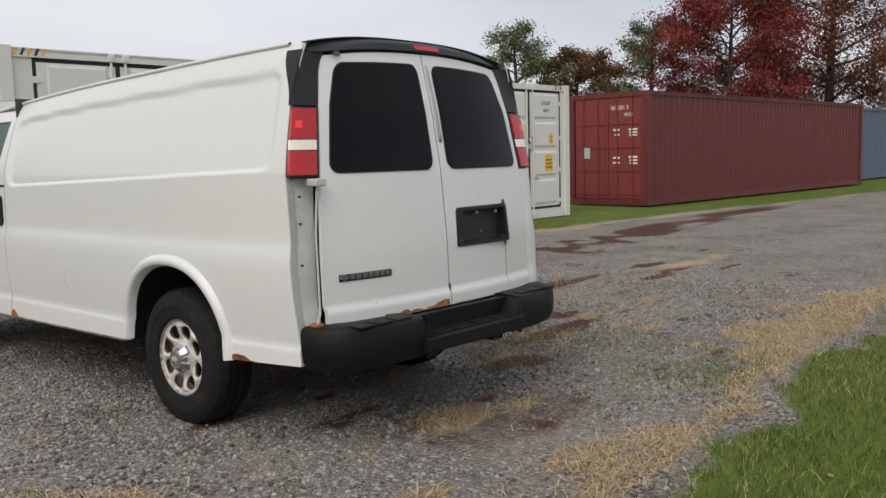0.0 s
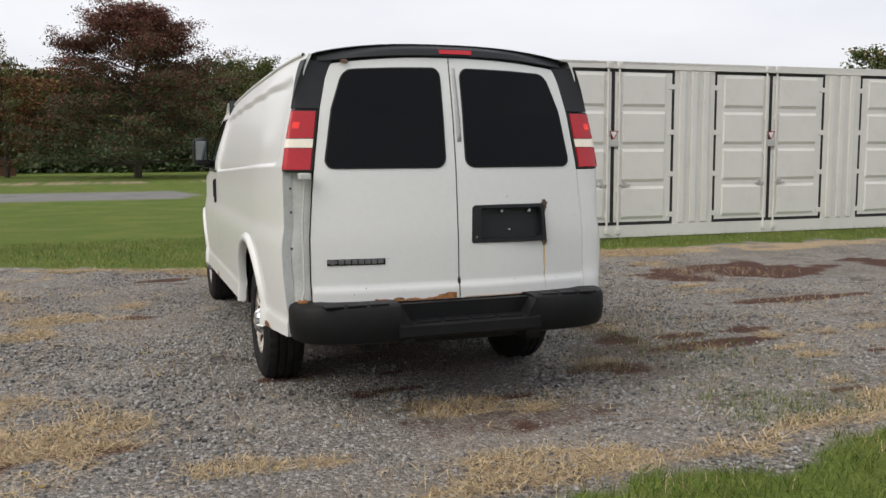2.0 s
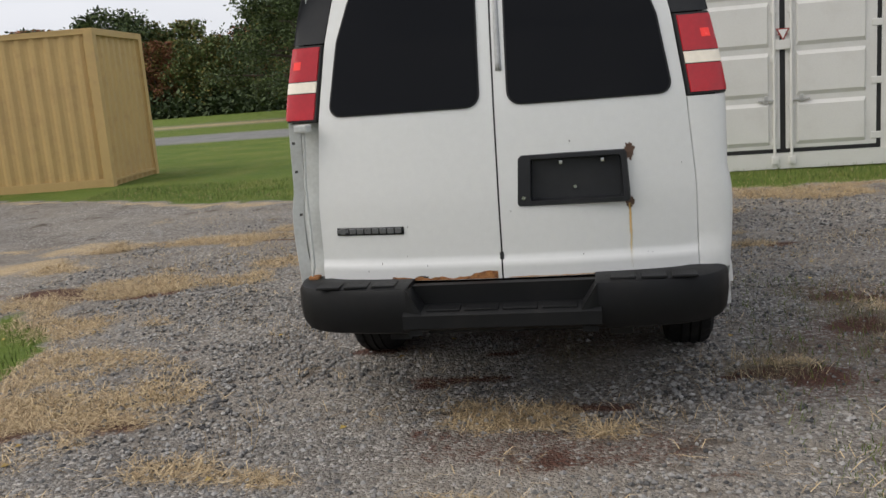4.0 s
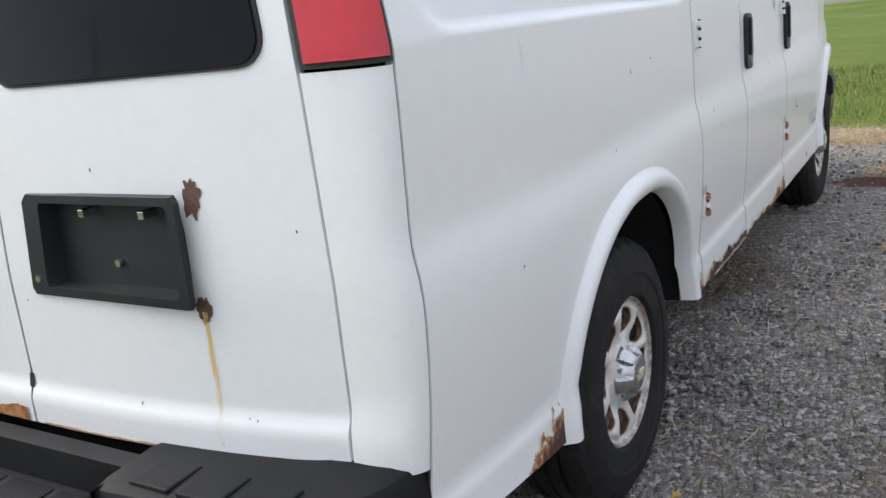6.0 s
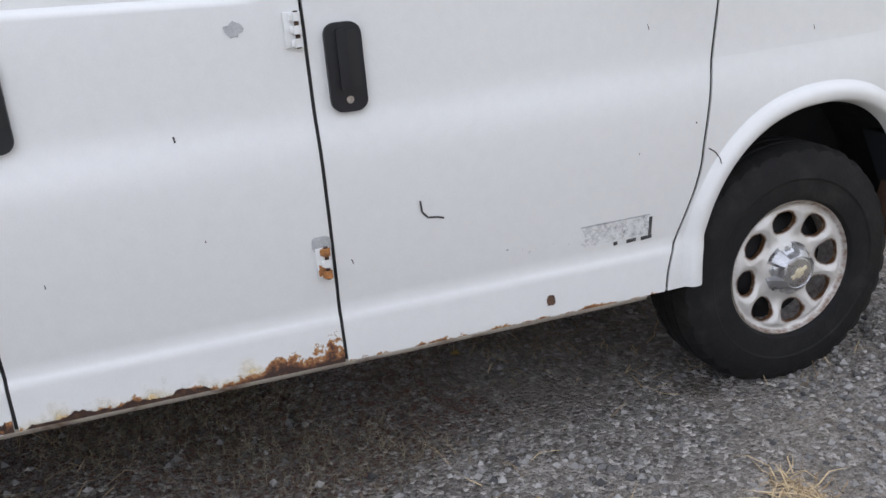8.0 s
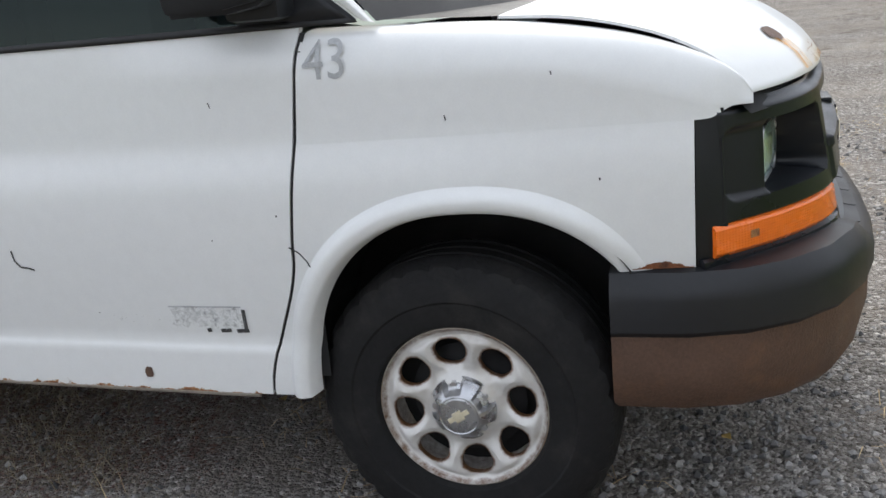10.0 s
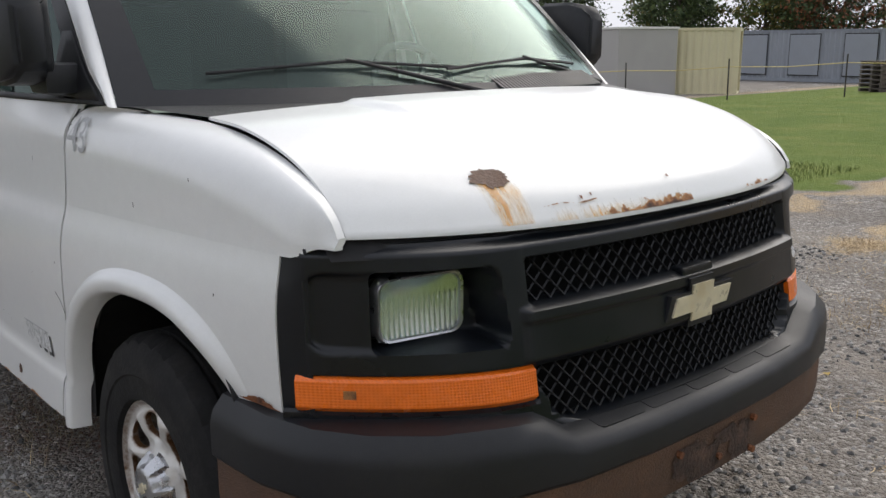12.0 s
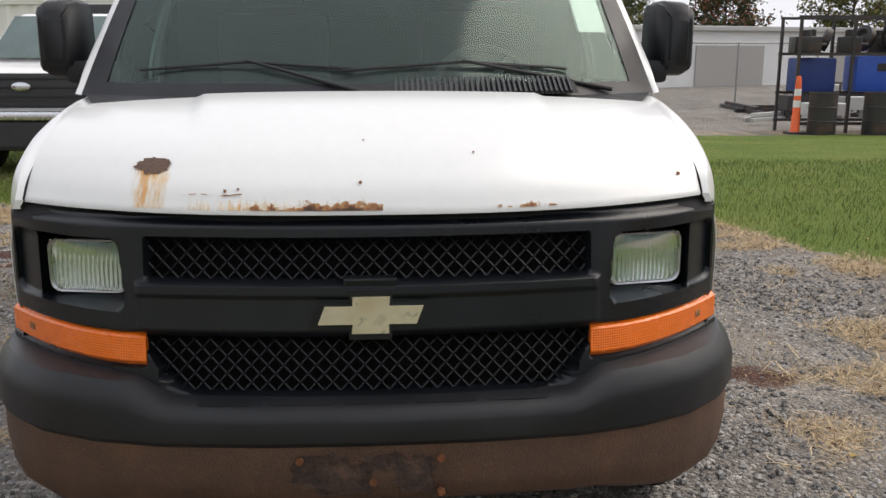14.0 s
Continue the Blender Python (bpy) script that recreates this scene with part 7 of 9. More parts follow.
decal(lift, lin(4.0, 4.25, 0.008), lin(0.595, 0.668, 0.006), lambda y, z: 0.55 * smooth01((y - 4.0) / 0.05) * smooth01((4.25 - y) / 0.012) * smooth01((z - 0.595) / 0.01) * smooth01((0.668 - z) / 0.008), M["residue"], "sticker_residue", van, "torn grey sticker residue")
decal(lift, lin(3.72, 4.02, 0.01), lin(0.60, 0.645, 0.006), lambda y, z: 0.30 * smooth01((y - 3.72) / 0.1) * smooth01((4.02 - y) / 0.03) * smooth01((z - 0.60) / 0.015) * smooth01((0.645 - z) / 0.015), M["residue"], "sticker_residue", van)


def smear(y, z0, z1, w, side, seed):
    """A faint grey run down the paint."""
    f = side_point(side, 0.0016)
    bm = bmesh.new()
    for k in range(int((z1 - z0) / 0.009)):
        z = z1 - k * 0.009
        if noise.noise((seed, k * 0.9, 0.0)) < -0.15:
            continue
        c = y + 0.003 * noise.noise((seed, k * 0.4, 3.0))
        h = w * (0.5 + 0.5 * noise.noise((seed, k * 1.3, 7.0)))
        bm.faces.new([bm.verts.new(f(*q)) for q in ((c - h, z - 0.0035), (c + h, z - 0.004), (c + h * 0.8, z + 0.003), (c - h * 0.9, z + 0.0035))])
    part("grey_smear", bm, M["smear"], van)


M["smear"] = mat("faint_grey_smear", (0.68, 0.68, 0.69), 0.45, var=0.12, scale=60)
for k, (y, z0, z1, w) in enumerate(((0.76, 1.275, 1.362, 0.006), (0.675, 1.30, 1.34, 0.003), (1.113, 1.268, 1.338, 0.004), (1.258, 1.27, 1.332, 0.004), (1.427, 1.27, 1.325, 0.003), (1.05, 1.275, 1.285, 0.008), (0.61, 1.25, 1.33, 0.003))):
    smear(y, z0, z1, w, 1, 10.0 + k)
# round scrape on the driver's side
bm = bmesh.new()
for i in range(40):
    a0, a1 = 2 * math.pi * i / 40, 2 * math.pi * (i + 1) / 40
    if 0.6 < a0 < 1.5:
        continue
    fl = side_point(-1, 0.0016)
    k0 = 0.0022 + 0.002 * (a0 < 1 or a0 > 5)
    bm.faces.new([bm.verts.new(fl(2.45 + r * math.cos(a) * 0.95, 0.752 + r * math.sin(a))) for a, r in ((a0, 0.068), (a1, 0.068), (a1, 0.068 + k0), (a0, 0.068 + k0))])
part("round_scrape", bm, M["sticker"], van, "thin grey circular scrape")
rng = random.Random(5)
for i in range(26):
    y, z = rng.uniform(0.5, 5.2), rng.uniform(0.6, 1.25)
    if 1.0 > (abs(y - 1.30) / 0.58) ** 2 + ((z - 0.42) / 0.56) ** 2 or 1.0 > (abs(y - 4.83) / 0.52) ** 2 + ((z - 0.42) / 0.56) ** 2:
        continue
    mark(y, z, y + rng.uniform(-0.004, 0.004), z + rng.uniform(0.004, 0.014), rng.uniform(0.0025, 0.005), M["scuff"], "chip")
blob(lift, 3.932, 0.472, 0.013, 0.016, M["rust_brown"], "rust_spot", van, 4.0, 0.3, 14)
blob(lift, 3.20, 1.27, 0.02, 0.018, M["sticker"], "scuff_mark", van, 6.0, 0.6, 16)
# faded stencilled number on the fender
num = text_mesh("43", 0.125, M["sticker"], van, Matrix(), "stencilled_number", 0.0)
for v in num.data.vertices:
    v.co = side_point(1, 0.0025)(4.490 + v.co.x * 0.85, 1.208 + v.co.y)
# chips round the plate pocket and along the rear doors
rear_f = lambda l: (lambda x, z: Vector((x, rear_y(x, z) - l, z)))
rf, rf2 = rear_f(0.002), rear_f(0.0135)
blob(rf, 0.562, 1.165, 0.020, 0.036, M["rust_brown"], "rust_patch", rear_doors[1], 2.0, 0.5)
blob(rf, 0.558, 0.950, 0.018, 0.026, M["rust_brown"], "rust_patch", rear_doors[1], 8.0, 0.5)
decal(lambda x, z: rf(x, z), lin(0.535, 0.585, 0.0035), lin(0.668, 0.945, 0.012), lambda x, z: (0.95 - 0.55 * smooth01((0.93 - z) / 0.26)) * math.exp(-((x - 0.556 - 0.010 * (0.94 - z)) / (0.006 + 0.016 * (0.94 - z))) ** 2), M["pale_wash"], "rust_streak", rear_doors[1])
for side, x0, x1 in ((-1, 0.02, 0.50), (1, 0.03, 0.75)):
    f = rear_f(0.0025)
    bm = bmesh.new()
    rows = []
    for i in range(70):
        x = x0 + (x1 - x0) * i / 69
        h = max(0.003, (0.020 if side < 0 else 0.007) * (0.6 + wob(x, 40 + side, 20)) + (0.022 * smooth01((0.16 - x) / 0.1) if side < 0 else 0))
        rows.append([bm.verts.new(f(side * x, 0.650 + h * k / 2)) for k in range(3)])
    for p, q in zip(rows, rows[1:]):
        for i in range(2):
            bm.faces.new((p[i], p[i + 1], q[i + 1], q[i]))
    part("rust_stain", bm, M["rust_bright"] if side < 0 else M["rust_stain"], rear_doors[side])
blob(rf, -0.09, 0.665, 0.05, 0.012, M["rust"], "rust_patch", rear_doors[-1], 14.0, 0.5)
blob(rf, -0.36, 0.660, 0.03, 0.010, M["scuff"], "rust_hole", rear_doors[-1], 15.0, 0.5)
rng = random.Random(8)
for i in range(12):
    x, z = rng.uniform(-0.78, 0.78), rng.choice((rng.uniform(0.69, 0.76), rng.uniform(0.74, 1.30)))
    if 0.06 < x < 0.6 and 0.93 < z < 1.2:
        continue
    blob(rf, x, z, rng.uniform(0.001, 0.0025), rng.uniform(0.0015, 0.005), M["scuff"], "chip", rear_doors[1 if x > 0 else -1], i * 1.0, 0.4, 8)
blob(rear_f(0.020), -0.61, 1.985, 0.022, 0.014, M["rust_brown"], "rust_patch", van, 18.0, 0.4, 16)
# ---- shipping containers ----
M["white_steel"] = mat("white_container_paint", (0.68, 0.675, 0.64), 0.5, var=0.05, scale=1.5, dirt=(0.5, 0.47, 0.42), dirt_amount=0.22, dirt_scale=2.5)
# lighter copy of the white, with the light on the rear container painted in
M["lit_white_steel"] = mat("lit_white_container_paint", (0.82, 0.80, 0.74), 0.5, var=0.04, scale=1.5)
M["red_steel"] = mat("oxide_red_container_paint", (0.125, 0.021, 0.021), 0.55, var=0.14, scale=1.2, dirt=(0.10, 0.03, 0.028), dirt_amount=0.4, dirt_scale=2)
M["red_door"] = mat("lighter_red_paint", (0.20, 0.034, 0.033), 0.55, var=0.12, scale=2, dirt=(0.16, 0.035, 0.03), dirt_amount=0.4)
M["tan_steel"] = mat("tan_container_paint", (0.50, 0.345, 0.14), 0.55, var=0.10, scale=1.5, dirt=(0.34, 0.22, 0.10), dirt_amount=0.4)
M["cream_steel"] = mat("cream_container_paint", (0.60, 0.55, 0.36), 0.6, var=0.08, scale=1.5)
M["grey_steel"] = mat("grey_container_paint", (0.24, 0.26, 0.29), 0.55, var=0.10, scale=1.5)
M["cabin_grey"] = mat("grey_cabin_panel", (0.36, 0.35, 0.33), 0.6, var=0.08, scale=1.5)
M["blue_steel"] = mat("blue_container_paint", (0.10, 0.13, 0.19), 0.55, var=0.1, scale=2)
M["gasket"] = mat("black_door_gasket", (0.012, 0.012, 0.012), 0.7)
M["galv"] = mat("galvanised_bar", (0.50, 0.50, 0.48), 0.45, 0.5, var=0.1, scale=8)
M["drum_red"] = mat("faded_red_drum_lid", (0.30, 0.05, 0.04), 0.6, var=0.15)
M["mark_white"] = mat("white_stencil_paint", (0.75, 0.74, 0.72), 0.6, var=0.05)
M["mark_dark"] = mat("dark_stencil_paint", (0.05, 0.05, 0.055), 0.6, var=0.1)
M["mark_blue"] = mat("dark_blue_logo_paint", (0.035, 0.035, 0.075), 0.6, var=0.1)
M["yellow_label"] = mat("yellow_label", (0.75, 0.45, 0.04), 0.5, var=0.08)
M["green_label"] = mat("pale_green_label", (0.40, 0.50, 0.45), 0.5, var=0.08)


def corrugated(bm, length, z0, z1, pitch=0.278, depth=0.036, y=0.0, face=-1):
    """A trapezoid-ribbed steel sheet along x, facing y * face."""
    xs = []
    x = 0.0
    while x < length - 1e-6:
        for dx, d in ((0.0, 0), (0.26, 0), (0.5, 1), (0.76, 1)):
            if x + dx * pitch <= length:
                xs.append((x + dx * pitch, d))
        x += pitch
    xs.append((length, 0))
    lo = [bm.verts.new((x, y - face * depth * d, z0)) for x, d in xs]
    hi = [bm.verts.new((x, y - face * depth * d, z1)) for x, d in xs]
    for i in range(len(xs) - 1):
        bm.faces.new((lo[i], lo[i + 1], hi[i + 1], hi[i]))
    return bm


def plain_container(name, label, at, rz, L=12.19, W=2.44, H=2.9, steel="red_steel", end_doors=True, door_steel=None, group=""):
    """Origin at the front left lower corner, length along x, depth along y; doors on the x = 0 end."""
    c = thing(name, label, "container", group, at=at, rz=rz)
    s = M[steel]
    for x in (0.0, L - 0.16):
        for y in (0.0, W - 0.16):
            bm = bmesh.new()
            box(bm, x, x + 0.16, y, y + 0.16, 0.0, H)
            part("corner_post", bm, s, c)
    bm = bmesh.new()
    for y in (0.02, W - 0.08):
        box(bm, 0.16, L - 0.16, y, y + 0.06, H - 0.10, H)
        box(bm, 0.16, L - 0.16, y, y + 0.06, 0.0, 0.16)
    box(bm, L - 0.1, L, 0.16, W - 0.16, H - 0.12, H)
    box(bm, 0.0, 0.1, 0.16, W - 0.16, H - 0.12, H)
    box(bm, 0.0, 0.1, 0.16, W - 0.16, 0.0, 0.16)
    part("rail", bm, s, c)
    bm = corrugated(bmesh.new(), L - 0.32, 0.16, H - 0.10, y=0.045)
    bmesh.ops.translate(bm, vec=(0.16, 0, 0), verts=bm.verts)
    part("side_wall", bm, s, c)
    bm = corrugated(bmesh.new(), L - 0.32, 0.16, H - 0.10, y=W - 0.045, face=1)
    bmesh.ops.translate(bm, vec=(0.16, 0, 0), verts=bm.verts)
    part("side_wall", bm, s, c)
    bm = corrugated(bmesh.new(), W - 0.32, 0.0, H - 0.1, y=0)
    bmesh.ops.transform(bm, matrix=Matrix.Translation((L - 0.05, 0.16, 0)) @ Matrix.Rotation(radians(90), 4, "Z"), verts=bm.verts)
    part("end_wall", bm, s, c)
    bm = bmesh.new()
    box(bm, 0.02, L - 0.02, 0.02, W - 0.02, H - 0.06, H - 0.02)
    box(bm, 0.02, L - 0.02, 0.05, W - 0.05, 0.10, 0.15)
    part("roof_and_floor", bm, s, c)
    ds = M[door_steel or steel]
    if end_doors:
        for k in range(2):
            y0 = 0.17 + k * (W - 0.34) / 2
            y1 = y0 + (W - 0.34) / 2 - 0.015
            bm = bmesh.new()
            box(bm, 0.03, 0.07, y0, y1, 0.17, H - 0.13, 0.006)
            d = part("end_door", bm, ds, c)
            for r in range(4):
                bm = bmesh.new()
                z0 = 0.26 + r * (H - 0.48) / 4
                box(bm, 0.012, 0.034, y0 + 0.07, y1 - 0.07, z0, z0 + (H - 0.48) / 4 - 0.09, 0.012)
                part("pressed_panel", bm, ds, d)
            for yy in (y0 + 0.30, y1 - 0.28):
                bm = cyl(bmesh.new(), (-0.015, yy, 0.06), (-0.015, yy, H - 0.06), 0.018, 8)
                part("lock_rod", bm, ds, d, "", True)
    return c


def bars(parent, material, rows, face="x"):
    """Unreadable stencilled lines as plain bars: (across, z, width, height)."""
    for a, z, w, h in rows:
        bm = bmesh.new()
        if face == "x":
            box(bm, 0.0085, 0.0115, a, a + w, z, z + h)
        else:
            box(bm, a, a + w, 0.0, 0.003, z, z + h)
        part("stencil_bar", bm, material, parent)


def open_side_container(at, rz, L=12.36, W=2.44, H=2.9):
    """White container whose whole long side is four pairs of doors; the long side faces -y."""
    c = thing("side_door_container", "white shipping container with four pairs of side doors on grass", "container", at=at, rz=rz)
    s = M["white_steel"]
    for x in (0.0, L - 0.16):
        for y in (0.0, W - 0.16):
            bm = bmesh.new()
            box(bm, x, x + 0.16, y, y + 0.16, 0.0, H)
            part("corner_post", bm, s, c)
    bm = bmesh.new()
    box(bm, 0.16, L - 0.16, 0.03, 0.15, H - 0.13, H - 0.03)
    box(bm, 0.16, L - 0.16, 0.03, 0.15, 0.0, 0.20)
    box(bm, 0.16, L - 0.16, W - 0.1, W - 0.02, 0.0, H)
    box(bm, 0.0, 0.06, 0.16, W - 0.16, H - 0.12, H)
    box(bm, 0.0, 0.06, 0.16, W - 0.16, 0.0, 0.16)
    box(bm, L - 0.1, L - 0.04, 0.1, W - 0.1, 0.0, H)
    part("frame_rail", bm, s, c)
    bm = bmesh.new()
    box(bm, 0.03, L - 0.03, 0.03, W - 0.03, H - 0.06, H - 0.015)
    part("roof", bm, s, c)
    bm = corrugated(bmesh.new(), W - 0.32, 0.16, H - 0.12, 0.40, 0.05, y=0)
    bmesh.ops.transform(bm, matrix=Matrix.Translation((0.06, 0.16, 0)) @ Matrix.Rotation(radians(90), 4, "Z"), verts=bm.verts)
    part("end_wall", bm, s, c)
    for y in (0.55, 0.95, 1.50, 1.90):
        part("lock_rod", cyl(bmesh.new(), (-0.012, y, 0.08), (-0.012, y, H - 0.05), 0.020, 8), M["galv"], c, "grey locking rod", True)
    n, width = 4, 2.32
    post, first = 0.79, 0.43
    for xa, xb in ((0.16, first), (first + 3 * (width + post) + width, L - 0.16)):
        bm = bmesh.new()
        box(bm, xa, xb, 0.06, 0.12, 0.20, H - 0.13)
        part("side_post", bm, s, c)
    for k in range(n):
        x0 = first + k * (width + post)
        if k < n - 1:
            bm = bmesh.new()
            box(bm, x0 + width, x0 + width + post, 0.055, 0.12, 0.20, H - 0.13)
            sp = part("side_post", bm, s, c)
            for q in range(3):
                bm = bmesh.new()
                box(bm, x0 + width + 0.09 + q * 0.23, x0 + width + 0.21 + q * 0.23, 0.02, 0.058, 0.22, H - 0.15, 0.015)
                part("rib", bm, s, sp)
        bm = bmesh.new()
        box(bm, x0 - 0.005, x0 + width + 0.005, 0.0605, 0.13, 0.205, H - 0.135)
        part("door_gasket", bm, M["gasket"], c)
        bm = bmesh.new()
        box(bm, x0 + width / 2 - 0.07, x0 + width / 2 + 0.07, 0.045, 0.05, 1.68, 1.69 + 0.0)
        v = [bm.verts.new((x0 + width / 2 + dx, 0.022, z)) for dx, z in ((-0.085, 1.76), (0.085, 1.76), (0.0, 1.60))]
        bm.faces.new(v)
        tri = part("warning_triangle", bm, M["drum_red"], c, "small red and white warning triangle")
        bm = bmesh.new()
        bm.faces.new([bm.verts.new((x0 + width / 2 + dx, 0.019, z)) for dx, z in ((-0.058, 1.746), (0.058, 1.746), (0.0, 1.632))])
        part("triangle_face", bm, M["mark_white"], tri)
        for h in range(2):
            a = x0 + 0.050 + h * (width / 2 - 0.018)
            b = a + width / 2 - 0.085
            bm = bmesh.new()
            box(bm, a, b, 0.056, 0.115, 0.255, H - 0.185, 0.004)
            d = part("side_door", bm, s, c)
            for r in range(4):          # pressed bays between proud horizontal ribs
                z0 = 0.30 + r * 0.618
                bm = bmesh.new()
                o = [(a + 0.13, z0), (b - 0.13, z0), (b - 0.13, z0 + 0.55), (a + 0.13, z0 + 0.55)]
                q = [(a + 0.15, z0 + 0.05), (b - 0.15, z0 + 0.05), (b - 0.15, z0 + 0.50), (a + 0.15, z0 + 0.50)]
                vo, vq = [bm.verts.new((x, 0.0555, z)) for x, z in o], [bm.verts.new((x, 0.030, z)) for x, z in q]
                for i in range(4):
                    bm.faces.new((vo[i], vo[(i + 1) % 4], vq[(i + 1) % 4], vq[i]))
                bm.faces.new(vq)
                bmesh.ops.recalc_face_normals(bm, faces=bm.faces)
                part("pressed_panel", bm, s, d)
            rx = b - 0.07 if h == 0 else a + 0.07
            bm = cyl(bmesh.new(), (rx, 0.035, 0.12), (rx, 0.035, H - 0.06), 0.019, 8)
            for z in (0.30, 0.75, 1.35, 1.95, 2.55):
                box(bm, rx - 0.035, rx + 0.035, 0.03, 0.064, z, z + 0.07, 0.005)
            box(bm, rx - 0.04, rx + 0.04, 0.0, 0.06, 0.06, 0.16, 0.008)
            box(bm, rx - 0.04, rx + 0.04, 0.0, 0.06, H - 0.13, H - 0.03, 0.008)
            part("lock_rod", bm, M["white_steel"], d, "", True)
            bm = bmesh.new()
            hx = rx - 0.20 if h == 0 else rx + 0.02
            box(bm, hx, hx + 0.20, 0.02, 0.04, 0.86, 0.885, 0.004)
            box(bm, hx + 0.07, hx + 0.12, 0.02, 0.06, 0.84, 0.93, 0.006)
            part("door_lever", bm, M["galv"], d)
            ex = a if h == 0 else b
            for z in (0.32, 1.0, 1.7, 2.45):
                bm = bmesh.new()
                box(bm, ex - 0.06, ex + 0.06, 0.045, 0.075, z, z + 0.085, 0.008)
                part("hinge", bm, s, d)
            if k == n - 1 and h == 1:
                bars(d, M["mark_dark"], [], "y")
                text_mesh("553558", 0.115, M["mark_dark"], c, Matrix.Translation((a + 0.36, 0.027, 2.46)) @ pose(0, 0, 0, 90, 0, 0), "stencilled_number")
                text_mesh("4563", 0.115, M["mark_dark"], c, Matrix.Translation((a + 0.44, 0.027, 2.30)) @ pose(0, 0, 0, 90, 0, 0), "stencilled_number")
                for (lx, lz, lw, lh) in ((a + 0.66, 1.62, 0.14, 0.22), (a + 0.50, 1.02, 0.28, 0.36)):
                    bm = bmesh.new()
                    box(bm, lx, lx + lw, 0.025, 0.0295, lz, lz + lh)
                    lab = part("yellow_label", bm, M["yellow_label"], d, "yellow warning label")
                    for q in range(3):
                        bm = bmesh.new()
                        box(bm, lx + 0.03, lx + lw - 0.03, 0.0225, 0.0255, lz + lh * (0.2 + 0.22 * q), lz + lh * (0.27 + 0.22 * q))
                        part("label_line", bm, M["mark_dark"], d)
        cx = x0 + width / 2
        bm = bmesh.new()
        box(bm, cx - 0.09, cx + 0.09, 0.015, 0.06, 1.50, 1.62, 0.01)
        part("lock_box", bm, M["galv"] if k else s, c)
    for x0 in (0.16, L - 0.62):       # black and yellow height stripes on the top rail
        for q in range(5):
            bm = bmesh.new()
            xa = x0 + 0.02 + q * 0.09
            v = [bm.verts.new(p) for p in ((xa, 0.027, H - 0.11), (xa + 0.04, 0.027, H - 0.11), (xa + 0.08, 0.027, H - 0.02), (xa + 0.04, 0.027, H - 0.02))]
            bm.faces.new(v)
            part("height_stripe", bm, M["mark_dark"] if q % 2 else M["yellow_label"], c)
    return c


open_side_container((1.12, 8.40, 0.06), -0.9)
red = plain_container("red_container", "oxide red shipping container with lighter red doors on grass", (16.75, 8.0, 0.08), -3.4, L=14.6, steel="red_steel", door_steel="red_door")
bars(red, M["mark_white"], [(0.32, 1.92 + 0.0, 0.26, 0.05), (0.32, 1.85, 0.24, 0.04), (0.32, 1.78, 0.24, 0.04), (0.85, 1.92, 0.20, 0.05), (0.85, 1.80, 0.16, 0.04), (0.32, 1.22, 0.26, 0.05), (0.32, 1.14, 0.24, 0.04), (0.32, 1.06, 0.24, 0.04), (0.85, 1.20, 0.2, 0.05), (0.85, 1.08, 0.22, 0.04)])
text_mesh("003201 5", 0.145, M["mark_white"], red, Matrix.Translation((0.0085, 1.12, 2.46)) @ Matrix(((0, 0, -1, 0), (-1, 0, 0, 0), (0, 1, 0, 0), (0, 0, 0, 1))), "stencilled_number")
text_mesh("45G1", 0.13, M["mark_white"], red, Matrix.Translation((0.0085, 0.72, 2.28)) @ Matrix(((0, 0, -1, 0), (-1, 0, 0, 0), (0, 1, 0, 0), (0, 0, 0, 1))), "stencilled_number")
bm = bmesh.new()
box(bm, 0.0075, 0.011, 1.78, 1.98, 1.22, 1.50)
part("green_label", bm, M["green_label"], red, "pale green label")
plain_container("blue_container", "dark blue shipping container behind the red one", (33.6, 8.4, 0.1), -3.5, L=6.06, steel="blue_steel", end_doors=False)
tan = plain_container("tan_container", "tan shipping container with dark blue lettering shapes on gravel", (-20.6, 9.9, float(ground_z(-14, 10)) - 0.01), 8.0, steel="tan_steel", end_doors=False)
# logo as plain dark shapes on the tan side
for lx, lz, lw, lh in ((7.45, 1.42, 0.24, 0.72), (7.82, 1.42, 0.22, 0.72), (8.18, 1.42, 0.24, 0.72), (7.6, 1.98, 0.75, 0.2), (7.35, 0.82, 0.42, 0.14), (7.35, 1.05, 0.42, 0.12), (7.85, 0.80, 0.14, 0.46), (7.92, 0.80, 0.36, 0.12), (7.92, 1.14, 0.36, 0.12)):
    bm = bmesh.new()
    box(bm, lx, lx + lw, 0.030, 0.046, lz, lz + lh, 0.01)
    part("logo_shape", bm, M["mark_blue"], tan, "dark blue logo shape")
for q in range(11):
    bm = bmesh.new()
    box(bm, 9.7, 9.82, 0.035, 0.046, 1.35 + q * 0.125, 1.35 + q * 0.125 + 0.085)
    part("stencil_bar", bm, M["mark_dark"], tan)
# corrugated white container behind the flatbed truck
plain_container("white_container", "white corrugated shipping container standing behind the truck", (-3.9, -14.0, -0.47), 0.0, steel="lit_white_steel", end_doors=False)
bpy.data.objects["white_container"].matrix_world = pose(8.3, -11.5, -0.47, 0, 0, 180)
